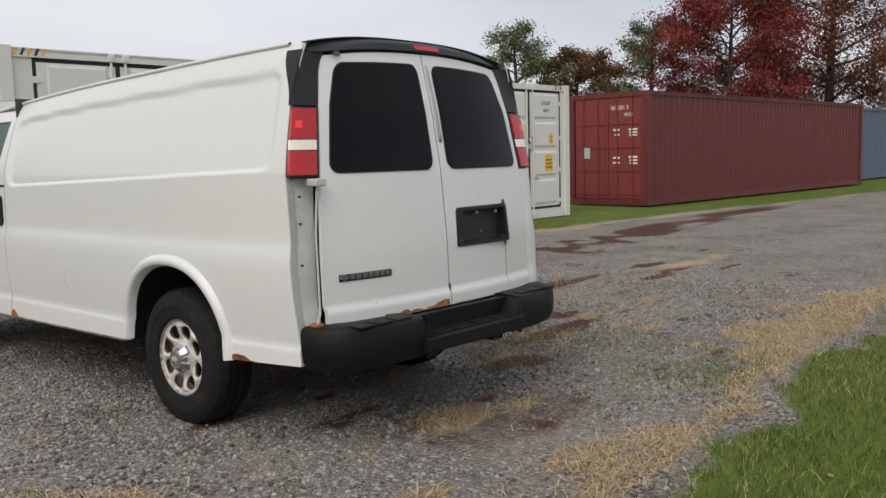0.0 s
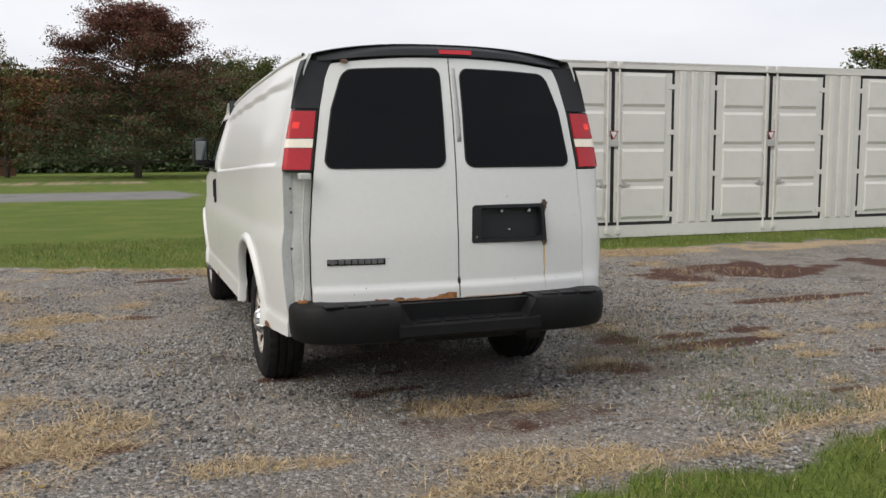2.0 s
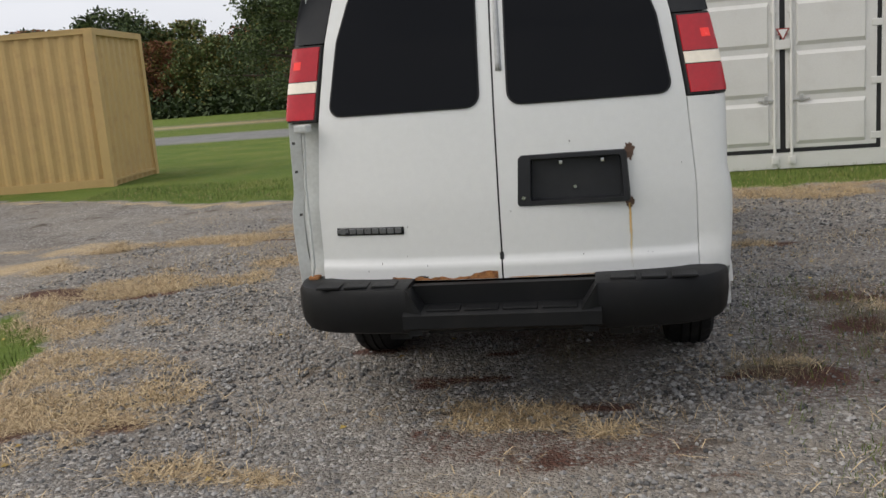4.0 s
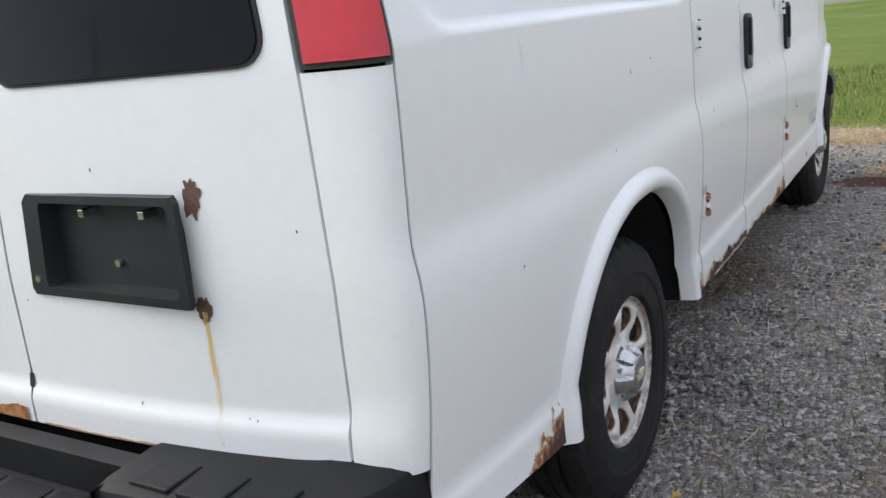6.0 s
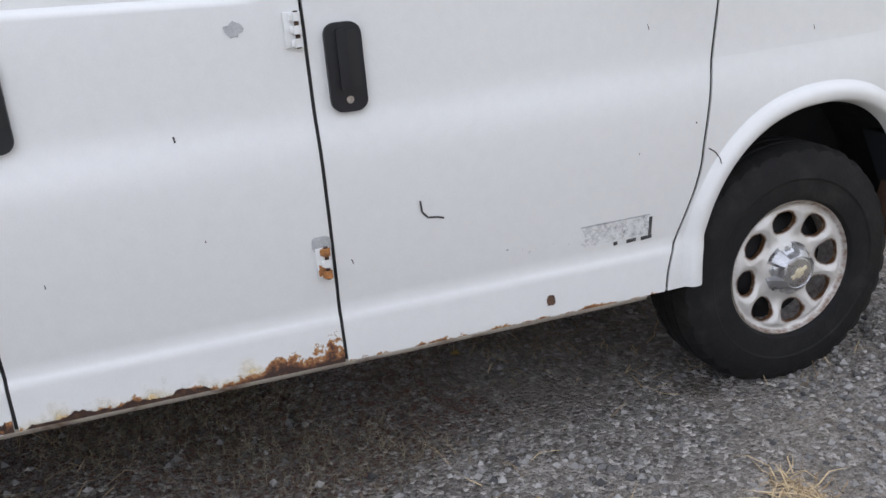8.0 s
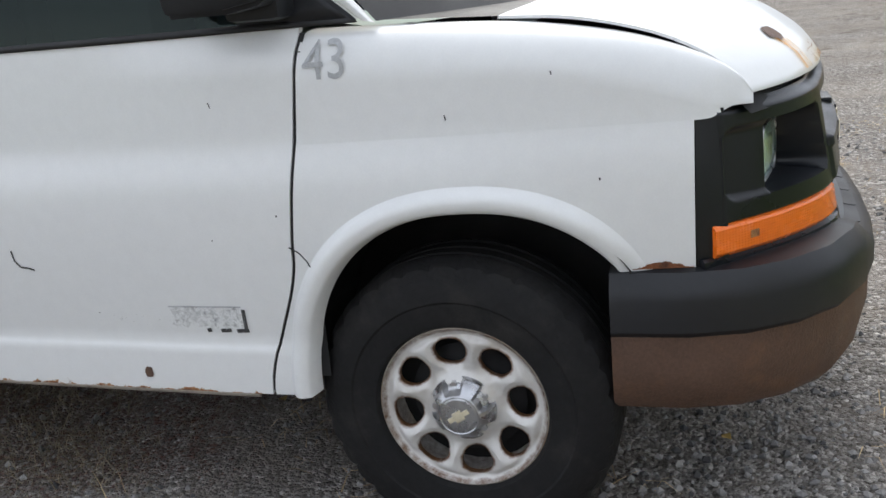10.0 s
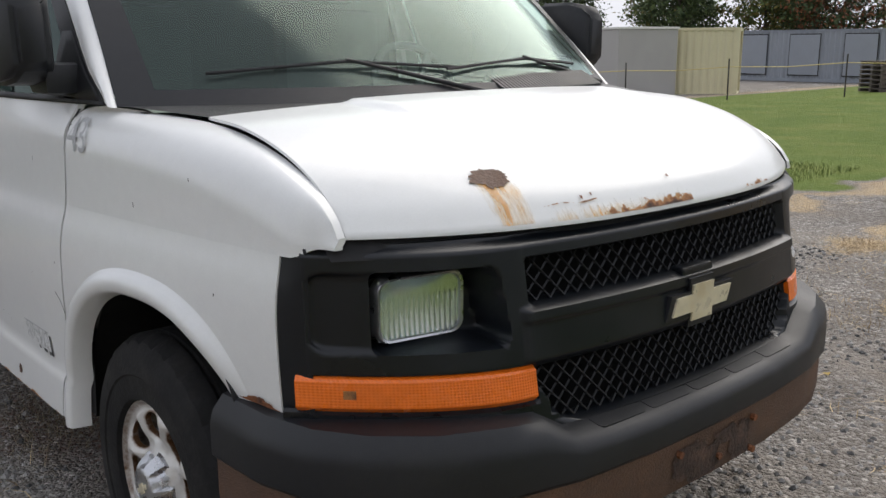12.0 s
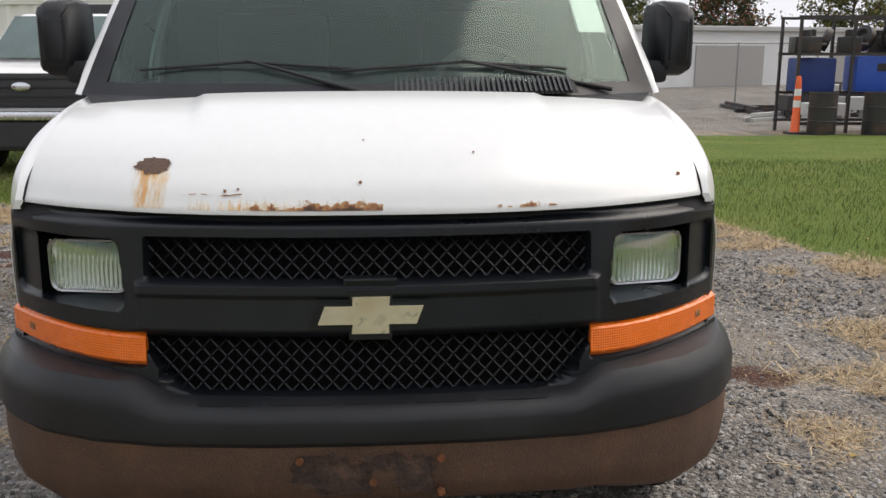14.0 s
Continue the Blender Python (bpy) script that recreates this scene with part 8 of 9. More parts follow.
# ---- trees ----
M["bark"] = mat("grey_brown_bark", (0.07, 0.055, 0.042), 0.9, var=0.3, scale=4, bump=0.5, bump_scale=20)
LEAF = {
    "green": island_mat("green_leaf", (0.04, 0.065, 0.02), (0.13, 0.17, 0.06), 0.7),
    "dark": island_mat("dark_green_leaf", (0.025, 0.042, 0.018), (0.08, 0.11, 0.045), 0.7),
    "purple": island_mat("purple_red_leaf", (0.06, 0.026, 0.022), (0.21, 0.085, 0.06), 0.7),
    "red": island_mat("scarlet_leaf", (0.16, 0.018, 0.028), (0.38, 0.055, 0.07), 0.7),
    "rust": island_mat("rusty_autumn_leaf", (0.10, 0.042, 0.022), (0.29, 0.12, 0.06), 0.7),
    "yellow": island_mat("yellowing_leaf", (0.07, 0.07, 0.018), (0.22, 0.18, 0.05), 0.7),
    "pale": island_mat("pale_green_leaf", (0.08, 0.095, 0.045), (0.24, 0.25, 0.13), 0.7),
}


def tree(at, h, w, leaf, label, seed, trunk=0.22, leaves=2600, size=0.22, form="round", second=None, bare=0.15, category="tree", group=""):
    """A tapered trunk with limbs, and a crown of many small leaf clumps on them."""
    rng = random.Random(seed)
    t = thing("tree", label, category, group, at=at, rz=rng.uniform(0, 360))
    bm = bmesh.new()
    r0 = h * 0.018 + 0.06
    top = Vector((rng.uniform(-0.3, 0.3), rng.uniform(-0.3, 0.3), h * 0.92))
    pts = [Vector((0, 0, -0.2)), Vector((rng.uniform(-0.1, 0.1), rng.uniform(-0.1, 0.1), h * 0.35)), top]
    cyl(bm, pts[0], pts[1], r0, 9, r0 * 0.7)
    cyl(bm, pts[1], pts[2], r0 * 0.7, 8, 0.02)
    ends_ = []
    n = 84 if form == "layer" else 40 if w > 6 else 26
    for i in range(n):
        f = trunk + (0.95 - trunk) * (i + rng.random()) / n
        a = i * 2.4 + rng.uniform(-0.4, 0.4)
        g = (f - trunk) / (1 - trunk)
        if form == "round":
            reach = w / 2 * math.sqrt(max(0.05, 1 - (2 * g - 0.85) ** 2 / 1.35))
            rise = 0.25 + 0.5 * g
        elif form == "layer":
            reach = w / 2 * (1.02 - g) ** 0.66
            rise = 0.10 + 0.34 * g
        elif form == "cone":
            reach = w / 2 * (1.05 - g) ** 0.8
            rise = 0.12
        else:
            reach = w / 2 * (0.55 + 0.6 * math.sin(math.pi * min(1, g * 1.1 + 0.15)))
            rise = 0.45
        reach *= rng.uniform(0.75, 1.12)
        base = pts[0].lerp(pts[1], f / 0.38) if f < 0.38 else pts[1].lerp(pts[2], (f - 0.38) / 0.6)
        tip = base + Vector((math.cos(a) * reach, math.sin(a) * reach, reach * rise * rng.uniform(0.6, 1.2)))
        tip.z = min(tip.z, h)
        cyl(bm, base, tip, max(0.02, r0 * 0.35 * (1 - 0.6 * g)), 5, 0.008)
        ends_.append((base, tip))
    part("trunk", bm, M["bark"], t)
    twigs = []
    for b, e in ends_:
        d = e - b
        for q in range(9 if form == "round" else 7):
            k = rng.uniform(0.25, 1.0)
            o = b.lerp(e, k)
            side = Vector((rng.gauss(0, 1), rng.gauss(0, 1), rng.gauss(0, 0.18 if form == "layer" else 0.5)))
            twigs.append((o, o + d * 0.16 + side.normalized() * w * rng.uniform(0.05, 0.12)))
    twigs += [(b.lerp(e, 0.8), e) for b, e in ends_]
    vs, fs = [], []
    flat = 0.5 if form == "layer" else 0.8
    for i in range(leaves):
        b, e = twigs[int(rng.random() ** 0.9 * len(twigs)) % len(twigs)]
        p = b.lerp(e, rng.random() ** (0.6 + bare))
        sp = w * (0.017 if form == "layer" else 0.03) + size * 0.8
        p = p + Vector((rng.gauss(0, sp), rng.gauss(0, sp), rng.gauss(0, sp * flat)))
        p.z = min(max(p.z, h * trunk * 0.8), h * 1.02)
        s = size * rng.uniform(0.5, 1.3)
        q = Euler((rng.uniform(-1.1, 1.1), rng.uniform(-1.1, 1.1), rng.uniform(0, 6.28))).to_matrix()
        base = len(vs)
        for x, y in ((-1.0, -0.1), (0.1, -0.55), (1.0, 0.15), (-0.1, 0.6)):
            vs.append(p + q @ Vector((x * s * rng.uniform(0.6, 1), y * s * rng.uniform(0.6, 1), rng.uniform(-0.25, 0.25) * s)))
        fs.append((base, base + 1, base + 2, base + 3))
    half = len(fs) // 2
    me = bpy.data.meshes.new("crown")
    me.from_pydata([tuple(v) for v in vs], [], fs)
    me.materials.append(LEAF[leaf])
    if second:
        me.materials.append(LEAF[second])
        for i, p in enumerate(me.polygons):
            green = 11 - 13 * p.center.z / h if form == "layer" else 4          # this one reddens from its top
            if (i * 7) % 11 < green:
                p.material_index = 1
    o = new("crown", me)
    o.parent = t
    return t


# behind the containers
tree((25.2, 18.2, 0), 6.7, 4.2, "pale", "tall pale green tree behind the containers", 1, 0.10, 26000, 0.060, "wide", "green", 0.15)
tree((27.5, 17.2, 0), 5.8, 3.6, "rust", "rusty red tree behind the containers", 2, 0.10, 34000, 0.065, "round", "dark")
tree((32.0, 28.7, 0), 6.2, 3.2, "green", "small green tree beyond the containers", 3, 0.15, 14000, 0.10, "round", "yellow")
tree((37.0, 18.9, 0), 8.2, 4.6, "pale", "pale green tree beside the red maple", 4, 0.12, 28000, 0.07, "round", "green", 0.15)
tree((36.5, 14.6, 0), 9.4, 7.5, "red", "large scarlet maple behind the red container", 5, 0.10, 80000, 0.075, "round", "rust", 0.1)
tree((42.5, 11.9, 0), 13.2, 12.5, "rust", "broad rust-coloured autumn tree behind the red container", 6, 0.08, 120000, 0.085, "round", "purple", 0.1)
tree((52.0, 7.0, 0), 13.0, 10.5, "rust", "broad rust-coloured autumn tree", 7, 0.12, 50000, 0.10, "round", "green")
# across the lawn
tree((-0.8, 53.7, 0), 10.9, 14.5, "purple", "dark purple-leaved spreading tree on the lawn", 8, 0.08, 120000, 0.085, "layer", "dark", 0.0)
tree((6.0, 61.0, 0), 9.0, 5.0, "pale", "pale thin tree on the lawn", 9, 0.2, 4500, 0.09, "wide", "yellow", 0.3)
tree((8.0, 60.8, 0), 8.2, 5.0, "green", "bushy green tree on the lawn", 19, 0.1, 11000, 0.11, "round", "yellow", 0.2)
tree((-9.4, 57.2, 0), 9.8, 3.6, "pale", "tall thin-leaved pale tree beside the road", 10, 0.3, 5200, 0.09, "wide", "yellow", 0.3)
tree((-8.6, 58.6, 0), 6.6, 4.4, "rust", "low autumn tree beside the road", 21, 0.1, 9000, 0.11, "round", "yellow", 0.2)
tree((-22.0, 62.0, 0), 10.5, 8.0, "green", "broad green tree beside the road", 11, 0.12, 14000, 0.12, "round", "yellow", 0.2)
tree((-16.3, 45.5, 0), 14.0, 8.6, "dark", "tall dark green conifer beside the road", 31, 0.10, 30000, 0.13, "cone", "green", 0.05)
# the wood along the far side
rng = random.Random(77)
kinds = [("dark", "green"), ("green", "yellow"), ("dark", "rust"), ("yellow", "green"), ("green", "dark"), ("rust", "yellow")]
models = []
for k, (a, b) in enumerate(kinds):
    models.append(tree((-62 + 14 * k, 84 + 3 * (k % 2), 0), rng.uniform(8.0, 9.6), rng.uniform(6.5, 8), a, "tree of the autumn wood beyond the lawn", 100 + k, 0.05, 8500, 0.23, "round", b, 0.05, group="wood beyond the lawn"))
for k in range(40):
    src = models[(k * 7 + k // 3) % 6]
    x = -95 + k * 2.85 + rng.uniform(-1.2, 1.2)
    y = 80 + rng.uniform(-5, 10)
    s = rng.uniform(0.8, 1.12)
    copy_thing(src, pose(x, y, 0, 0, 0, rng.uniform(0, 360)) @ Matrix.Diagonal((s, s, s, 1)))
for k in range(14):          # lower autumn trees along the wood's front
    s = rng.uniform(0.55, 0.85)
    copy_thing(models[(2, 5, 3, 5, 1)[k % 5]], pose(-58 + k * 6.3 + rng.uniform(-2, 2), 75.5 + rng.uniform(-1.5, 1.5), 0, 0, 0, rng.uniform(0, 360)) @ Matrix.Diagonal((s, s, s, 1)))
# shrubs at the wood's edge, and trees behind the yard
vs, fs = [], []
for k in range(24000):
    x = rng.uniform(-75, 30)
    y = 73 + rng.gauss(0, 1.6)
    z = abs(rng.gauss(0, 1.1)) + 0.1
    s = rng.uniform(0.10, 0.28)
    q = Euler((rng.uniform(-1, 1), rng.uniform(-1, 1), rng.uniform(0, 6.28))).to_matrix()
    b = len(vs)
    for a, c in ((-1, -0.2), (0.2, -0.8), (1, 0.2), (-0.1, 0.8)):
        vs.append(tuple(Vector((x, y, z)) + q @ Vector((a * s, c * s, 0))))
    fs.append((b, b + 1, b + 2, b + 3))
me = bpy.data.meshes.new("shrub_edge")
me.from_pydata(vs, [], fs)
me.materials.append(LEAF["dark"])
vs, fs = [], []
for k in range(48000):          # the depth of the wood, closing the gaps between its front trees
    x = rng.uniform(-100, 45)
    top_ = 7.2 + 1.4 * noise.noise((x * 0.12, 3.0, 0.0)) + 0.8 * noise.noise((x * 0.5, 8.0, 0.0))
    p = Vector((x, 93 + rng.gauss(0, 1.5), rng.random() ** 0.8 * top_))
    s = rng.uniform(0.18, 0.42)
    q = Euler((rng.uniform(-1, 1) + 1.2, rng.uniform(-1, 1), rng.uniform(-0.8, 0.8))).to_matrix()
    b = len(vs)
    for a, c in ((-1, -0.2), (0.2, -0.8), (1, 0.2), (-0.1, 0.8)):
        vs.append(tuple(p + q @ Vector((a * s, c * s, 0))))
    fs.append((b, b + 1, b + 2, b + 3))
me2 = bpy.data.meshes.new("deep_wood")
me2.from_pydata(vs, [], fs)
me2.materials.append(LEAF["dark"])
tagged(new("deep_wood", me2), "dense dark foliage deep in the wood", "wood", kind="stuff")
tagged(new("shrub_edge", me), "dark shrubs along the edge of the wood", "shrubs", kind="stuff")
for k in range(16):
    a = radians(168 + k * 7.2)
    d = rng.uniform(70, 95)
    s = rng.uniform(0.8, 1.2)
    copy_thing(models[(k * 5 + 1) % 6], pose(math.cos(a) * d, math.sin(a) * d, -0.5, 0, 0, rng.uniform(0, 360)) @ Matrix.Diagonal((s, s, s, 1)))
for k in range(14):
    copy_thing(models[k % 5], pose(-58 - rng.uniform(0, 10), -34 + k * 5.2, -0.5, 0, 0, rng.uniform(0, 360)) @ Matrix.Diagonal((0.9, 0.9, 0.9, 1)))

# ---- the yard behind: cabin, containers, posts with a rope ----
def oriented_box_thing(name, label, category, at, rz, dims, material):
    t = thing(name, label, category, at=at, rz=rz)
    bm = bmesh.new()
    box(bm, 0, dims[0], 0, dims[1], 0, dims[2], 0.02)
    part("shell", bm, material, t)
    return t


cab = oriented_box_thing("site_cabin", "grey site cabin with a small barred window", "cabin", (-27.8, -13.2, -0.50), -118, (6.0, 2.4, 2.55), M["cabin_grey"])
bm = bmesh.new()
box(bm, 2.9, 3.7, 2.38, 2.43, 1.35, 2.05)
wn = part("window", bm, M["tint"], cab, "small dark barred window")
for k in range(5):
    bm = bmesh.new()
    box(bm, 2.95 + k * 0.17, 2.98 + k * 0.17, 2.42, 2.45, 1.33, 2.07)
    part("window_bar", bm, M["dark"], wn)
bm = bmesh.new()
box(bm, -0.05, 6.05, -0.05, 2.45, 2.55, 2.63, 0.01)
part("roof", bm, M["white_steel"], cab)
cream = plain_container("cream_container", "cream corrugated container half of a pair by the fence", (-29.6, -15.6, -0.5), 118, L=4.1, H=2.6, steel="cream_steel", end_doors=False)
bpy.data.objects["cream_container"].matrix_world = pose(-31.4, -12.6, -0.5, 0, 0, -62)
bm = bmesh.new()
box(bm, 1.65, 2.45, -0.03, 0.02, 0.1, 2.5, 0.01)
part("flat_panel", bm, mat("yellow_panel", (0.55, 0.46, 0.2), 0.6), cream, "plain yellow panel")
for k in range(3):
    g = plain_container("grey_container", "grey shipping container in a far row", (-43.0 - 0.5 * k, -20.5 + 12.6 * k, -0.4), 88, H=2.6, steel="grey_steel", end_doors=False, group="far row of containers")
    for q in range(4):
        bm = bmesh.new()
        box(bm, 1.0 + q * 2.9, 2.6 + q * 2.9, -0.03, 0.01, 0.35, 2.35, 0.01)
        d = part("side_door", bm, M["grey_steel"], g)
        bm = bmesh.new()
        box(bm, 0.96 + q * 2.9, 2.64 + q * 2.9, -0.012, 0.004, 0.30, 2.40)
        part("door_gasket", bm, M["gasket"], g)
M["post"] = mat("dark_steel_post", (0.05, 0.045, 0.04), 0.7, 0.3, var=0.2)
M["rope"] = mat("faded_yellow_rope", (0.55, 0.45, 0.2), 0.8, var=0.1)


def fence_line(points, zr, label):
    f = thing("rope_fence", label, "fence", at=(0, 0, 0))
    tops = []
    for x, y in points:
        z = float(ground_z(x, y))
        part("post", cyl(bmesh.new(), (x, y, z - 0.1), (x + 0.03, y, z + 1.25), 0.022, 6), M["post"], f)
        tops.append(Vector((x, y, z + zr)))
    for a, b in zip(tops, tops[1:]):
        bm = bmesh.new()
        mid = (a + b) / 2 - Vector((0, 0, 0.06))
        cyl(bm, a, mid, 0.014, 6)
        cyl(bm, mid, b, 0.014, 6)
        part("rope", bm, M["rope"], f, "yellow rope")


fence_line([(-20.5, -14.5), (-21.8, -11.0), (-23.2, -8.2), (-25.0, -5.4), (-26.8, -2.4), (-28.5, 0.8), (-30.0, 4.0)], 1.0, "thin steel posts with a yellow rope along the lawn")
fence_line([(8.0, -10.3), (4.4, -10.2), (1.6, -10.1), (-1.2, -10.1), (-4.0, -10.2)], 0.95, "thin steel posts with a yellow rope by the container")
M["pallet_wood"] = mat("weathered_pallet_wood", (0.12, 0.10, 0.085), 0.85, var=0.25, scale=6)
for k in range(3):
    st = thing("pallet_stack", "stack of weathered wooden pallets on the grass", "pallets", "pallet stacks", at=(-29.5 - 0.5 * k, -6.2 + 1.7 * k, -0.1), rz=60)
    for lay in range(7 - 2 * (k == 2)):
        for q in range(6):
            bm = bmesh.new()
            box(bm, -0.6, 0.6, -0.5 + q * 0.19, -0.38 + q * 0.19, lay * 0.15 + 0.10, lay * 0.15 + 0.125)
            part("slat", bm, M["pallet_wood"], st)
        for q in (-0.55, 0.0, 0.5):
            bm = bmesh.new()
            box(bm, q, q + 0.08, -0.5, 0.57, lay * 0.15, lay * 0.15 + 0.10)
            part("bearer", bm, M["pallet_wood"], st)

# ---- flatbed truck facing the van ----
M["truck_paint"] = mat("white_truck_paint", (0.74, 0.74, 0.72), 0.35, var=0.04, scale=2, coat=0.3)
M["truck_black"] = mat("black_truck_trim", (0.03, 0.03, 0.032), 0.55, var=0.15)
M["cab_glass"] = mat("grey_green_cab_glass", (0.10, 0.14, 0.135), 0.08, var=0.25, scale=3, spec=0.5)
M["stake"] = mat("rusty_dark_stake_steel", (0.055, 0.038, 0.03), 0.75, 0.2, var=0.3, scale=8, dirt=(0.14, 0.06, 0.03), dirt_amount=0.5)
M["bed_rust"] = mat("rusty_bed_edge", (0.13, 0.06, 0.04), 0.8, var=0.3, scale=8)


def truck(at, rz):
    """Regular-cab truck with a stake bed; its front at y = 0, nose towards +y, centred on x."""
    t = thing("stake_truck", "white pickup truck with a dark stake bed parked on grass", "truck", at=at, rz=rz)
    P, B = M["truck_paint"], M["truck_black"]
    prof = [(0.0, 0.75), (0.0, 1.13), (-0.12, 1.20), (-1.12, 1.30), (-1.75, 1.90), (-2.05, 1.98), (-2.95, 1.98), (-3.05, 1.88), (-3.08, 0.53), (-2.6, 0.50), (-1.72, 0.50), (-1.35, 0.62), (-0.50, 0.62)]
    def shell(w0, w1):
        bm = bmesh.new()
        rows = []
        for s in (-1, 1):
            rows.append([bm.verts.new((s * (w0 if z < 1.32 else w0 - (z - 1.32) * (w0 - w1) / 0.66), y, z)) for y, z in prof])
        n = len(prof)
        for i in range(n):
            j = (i + 1) % n
            bm.faces.new((rows[0][i], rows[0][j], rows[1][j], rows[1][i]))
        bm.faces.new(rows[0])
        bm.faces.new(rows[1][::-1])
        bmesh.ops.recalc_face_normals(bm, faces=bm.faces)
        bmesh.ops.bevel(bm, geom=list(bm.edges), offset=0.03, segments=2, affect="EDGES")
        return bm
    part("cab", shell(1.0, 0.84), P, t, "", True, 35)
    bm = bmesh.new()
    vs = [bm.verts.new(p) for p in ((-0.90, -1.14, 1.345), (0.90, -1.14, 1.345), (0.80, -1.735, 1.895), (-0.80, -1.735, 1.895))]
    f = bm.faces.new(vs)
    bmesh.ops.translate(bm, vec=(0, 0.028, 0.028), verts=bm.verts)
    part("windshield", bm, M["cab_glass"], t, "grey-green windshield")
    for s in (-1, 1):
        bm = bmesh.new()
        vs = [bm.verts.new((s * x, y, z)) for x, y, z in ((1.008, -1.42, 1.36), (1.008, -2.55, 1.36), (0.880, -2.50, 1.88), (0.880, -1.86, 1.88))]
        bm.faces.new(vs)
        part("door_window", bm, M["tint"], t)
        for yy in (-2.62, -1.38):
            bm = bmesh.new()
            box(bm, s * 1.01 - 0.004, s * 1.01 + 0.004, yy, yy + 0.015, 0.62, 1.34)
            part("door_gap", bm, B, t)
        bm = bmesh.new()
        box(bm, s * 1.015 - 0.012, s * 1.015 + 0.012, -2.52, -2.38, 1.20, 1.235)
        part("door_handle", bm, B, t)
        bm = bmesh.new()
        box(bm, s * 1.17 - 0.09, s * 1.17 + 0.09, -1.52, -1.42, 1.33, 1.60, 0.03)
        box(bm, min(s * 0.98, s * 1.14), max(s * 0.98, s * 1.14), -1.50, -1.45, 1.40, 1.45, 0.01)
        part("side_mirror", bm, B, t, "black side mirror", True)
        bm = bmesh.new()
        box(bm, s * 0.87 - 0.13, s * 0.87 + 0.13, -0.10, 0.025, 0.96, 1.16, 0.02)
        hl = part("headlamp", bm, M["lamp_glass"], t, "", True)
        bm = bmesh.new()
        box(bm, s * 0.90 - 0.10, s * 0.90 + 0.11, -0.09, 0.022, 0.84, 0.945, 0.015)
        part("turn_signal", bm, M["orange"], t, "orange turn signal", True)
    bm = bmesh.new()
    box(bm, -0.74, 0.74, -0.05, 0.02, 0.78, 1.17, 0.02)
    gr = part("grille", bm, B, t, "dark grille with wide bars", True)
    for k in range(4):
        bm = bmesh.new()
        box(bm, -0.72, 0.72, 0.015, 0.035, 0.80 + k * 0.10, 0.835 + k * 0.10, 0.006)
        part("grille_bar", bm, M["grey_plastic"], gr)
    bm = lathe(bmesh.new(), [(0.11, 0.0), (0.11, 0.014), (0.09, 0.02), (0.001, 0.02)], 24, "Y", (0, 0, 0))
    bmesh.ops.scale(bm, vec=(1, 1, 0.45), verts=bm.verts)
    bmesh.ops.translate(bm, vec=(0, 0.03, 1.02), verts=bm.verts)
    part("emblem", bm, M["chrome"], gr, "plain oval emblem", True)
    bm = bmesh.new()
    box(bm, -1.0, 1.0, -0.06, 0.16, 0.64, 0.745, 0.03)
    part("front_bumper", bm, M["chrome"], t, "dull chrome front bumper", True)
    bm = bmesh.new()
    box(bm, -0.97, 0.97, -0.25, 0.12, 0.30, 0.64, 0.05)
    box(bm, -0.45, 0.45, -6.6, -0.4, 0.50, 0.70)
    part("chassis", bm, B, t)
    for s in (-1, 1):
        bm = cyl(bmesh.new(), (s * 0.99, -0.93, 0.40), (s * 1.006, -0.93, 0.40), 0.46, 28)
        part("wheel_opening", bm, M["dark"], t, "dark wheel opening")
    for x, y in ((-0.915, -0.93), (0.915, -0.93), (-0.92, -4.75), (0.92, -4.75), (-0.66, -4.75), (0.66, -4.75)):
        w = new("wheel", drum_me)
        w.parent = t
        w.matrix_local = pose(x, y, 0.39, 0, 0, 0 if x > 0 else 180)
        for nm, me in (("tyre", tyre_me), ("rim", M_rusty_rim)):
            o = new(nm, me)
            o.parent = w
    bm = bmesh.new()
    box(bm, -1.15, 1.15, -6.75, -3.22, 0.86, 1.02, 0.01)
    bed = part("flat_bed", bm, M["bed_rust"], t, "rusty flat bed")
    bm = bmesh.new()
    box(bm, -1.10, 1.10, -3.30, -3.18, 1.02, 2.20, 0.01)
    part("headboard", bm, B, bed, "black headboard")
    for s in (-1, 1):
        for k in range(8):
            bm = bmesh.new()
            y = -3.40 - k * 0.46
            box(bm, s * 1.12 - 0.025, s * 1.12 + 0.025, y - 0.035, y + 0.035, 0.95, 2.12, 0.006)
            part("stake", bm, M["stake"], bed)
        for z in (1.10, 1.32, 1.62, 2.0):
            bm = bmesh.new()
            box(bm, s * 1.145 - 0.012, s * 1.145 + 0.012, -6.70, -3.30, z, z + 0.10, 0.004)
            part("stake_rail", bm, M["stake"], bed)
        bm = bmesh.new()
        box(bm, s * 1.16 - 0.02, s * 1.16 + 0.02, -3.50, -3.40, 0.90, 0.97, 0.01)
        part("marker_lamp", bm, M["orange"], bed)
        bm = bmesh.new()
        box(bm, s * 0.80 - 0.24, s * 0.80 + 0.24, -5.30, -5.28, 0.22, 0.86)
        part("mud_flap", bm, M["rubber"], bed)
    return t


bm = bmesh.new()
lathe(bm, [(0.214, 0.10), (0.205, 0.06), (0.12, 0.03), (0.10, 0.05), (0.02, 0.06)], 32, "X")
M_rusty_rim = bmesh_to("rim", bm, mat("rusted_wheel_paint", (0.34, 0.16, 0.07), 0.8, var=0.4, scale=14, dirt=(0.10, 0.045, 0.025), dirt_amount=0.7, dirt_scale=12), 40)
truck((4.08, -2.9, 0.02), -3.5).matrix_world = pose(4.08, -2.9, 0.02, 2.25, 0, -3.5)

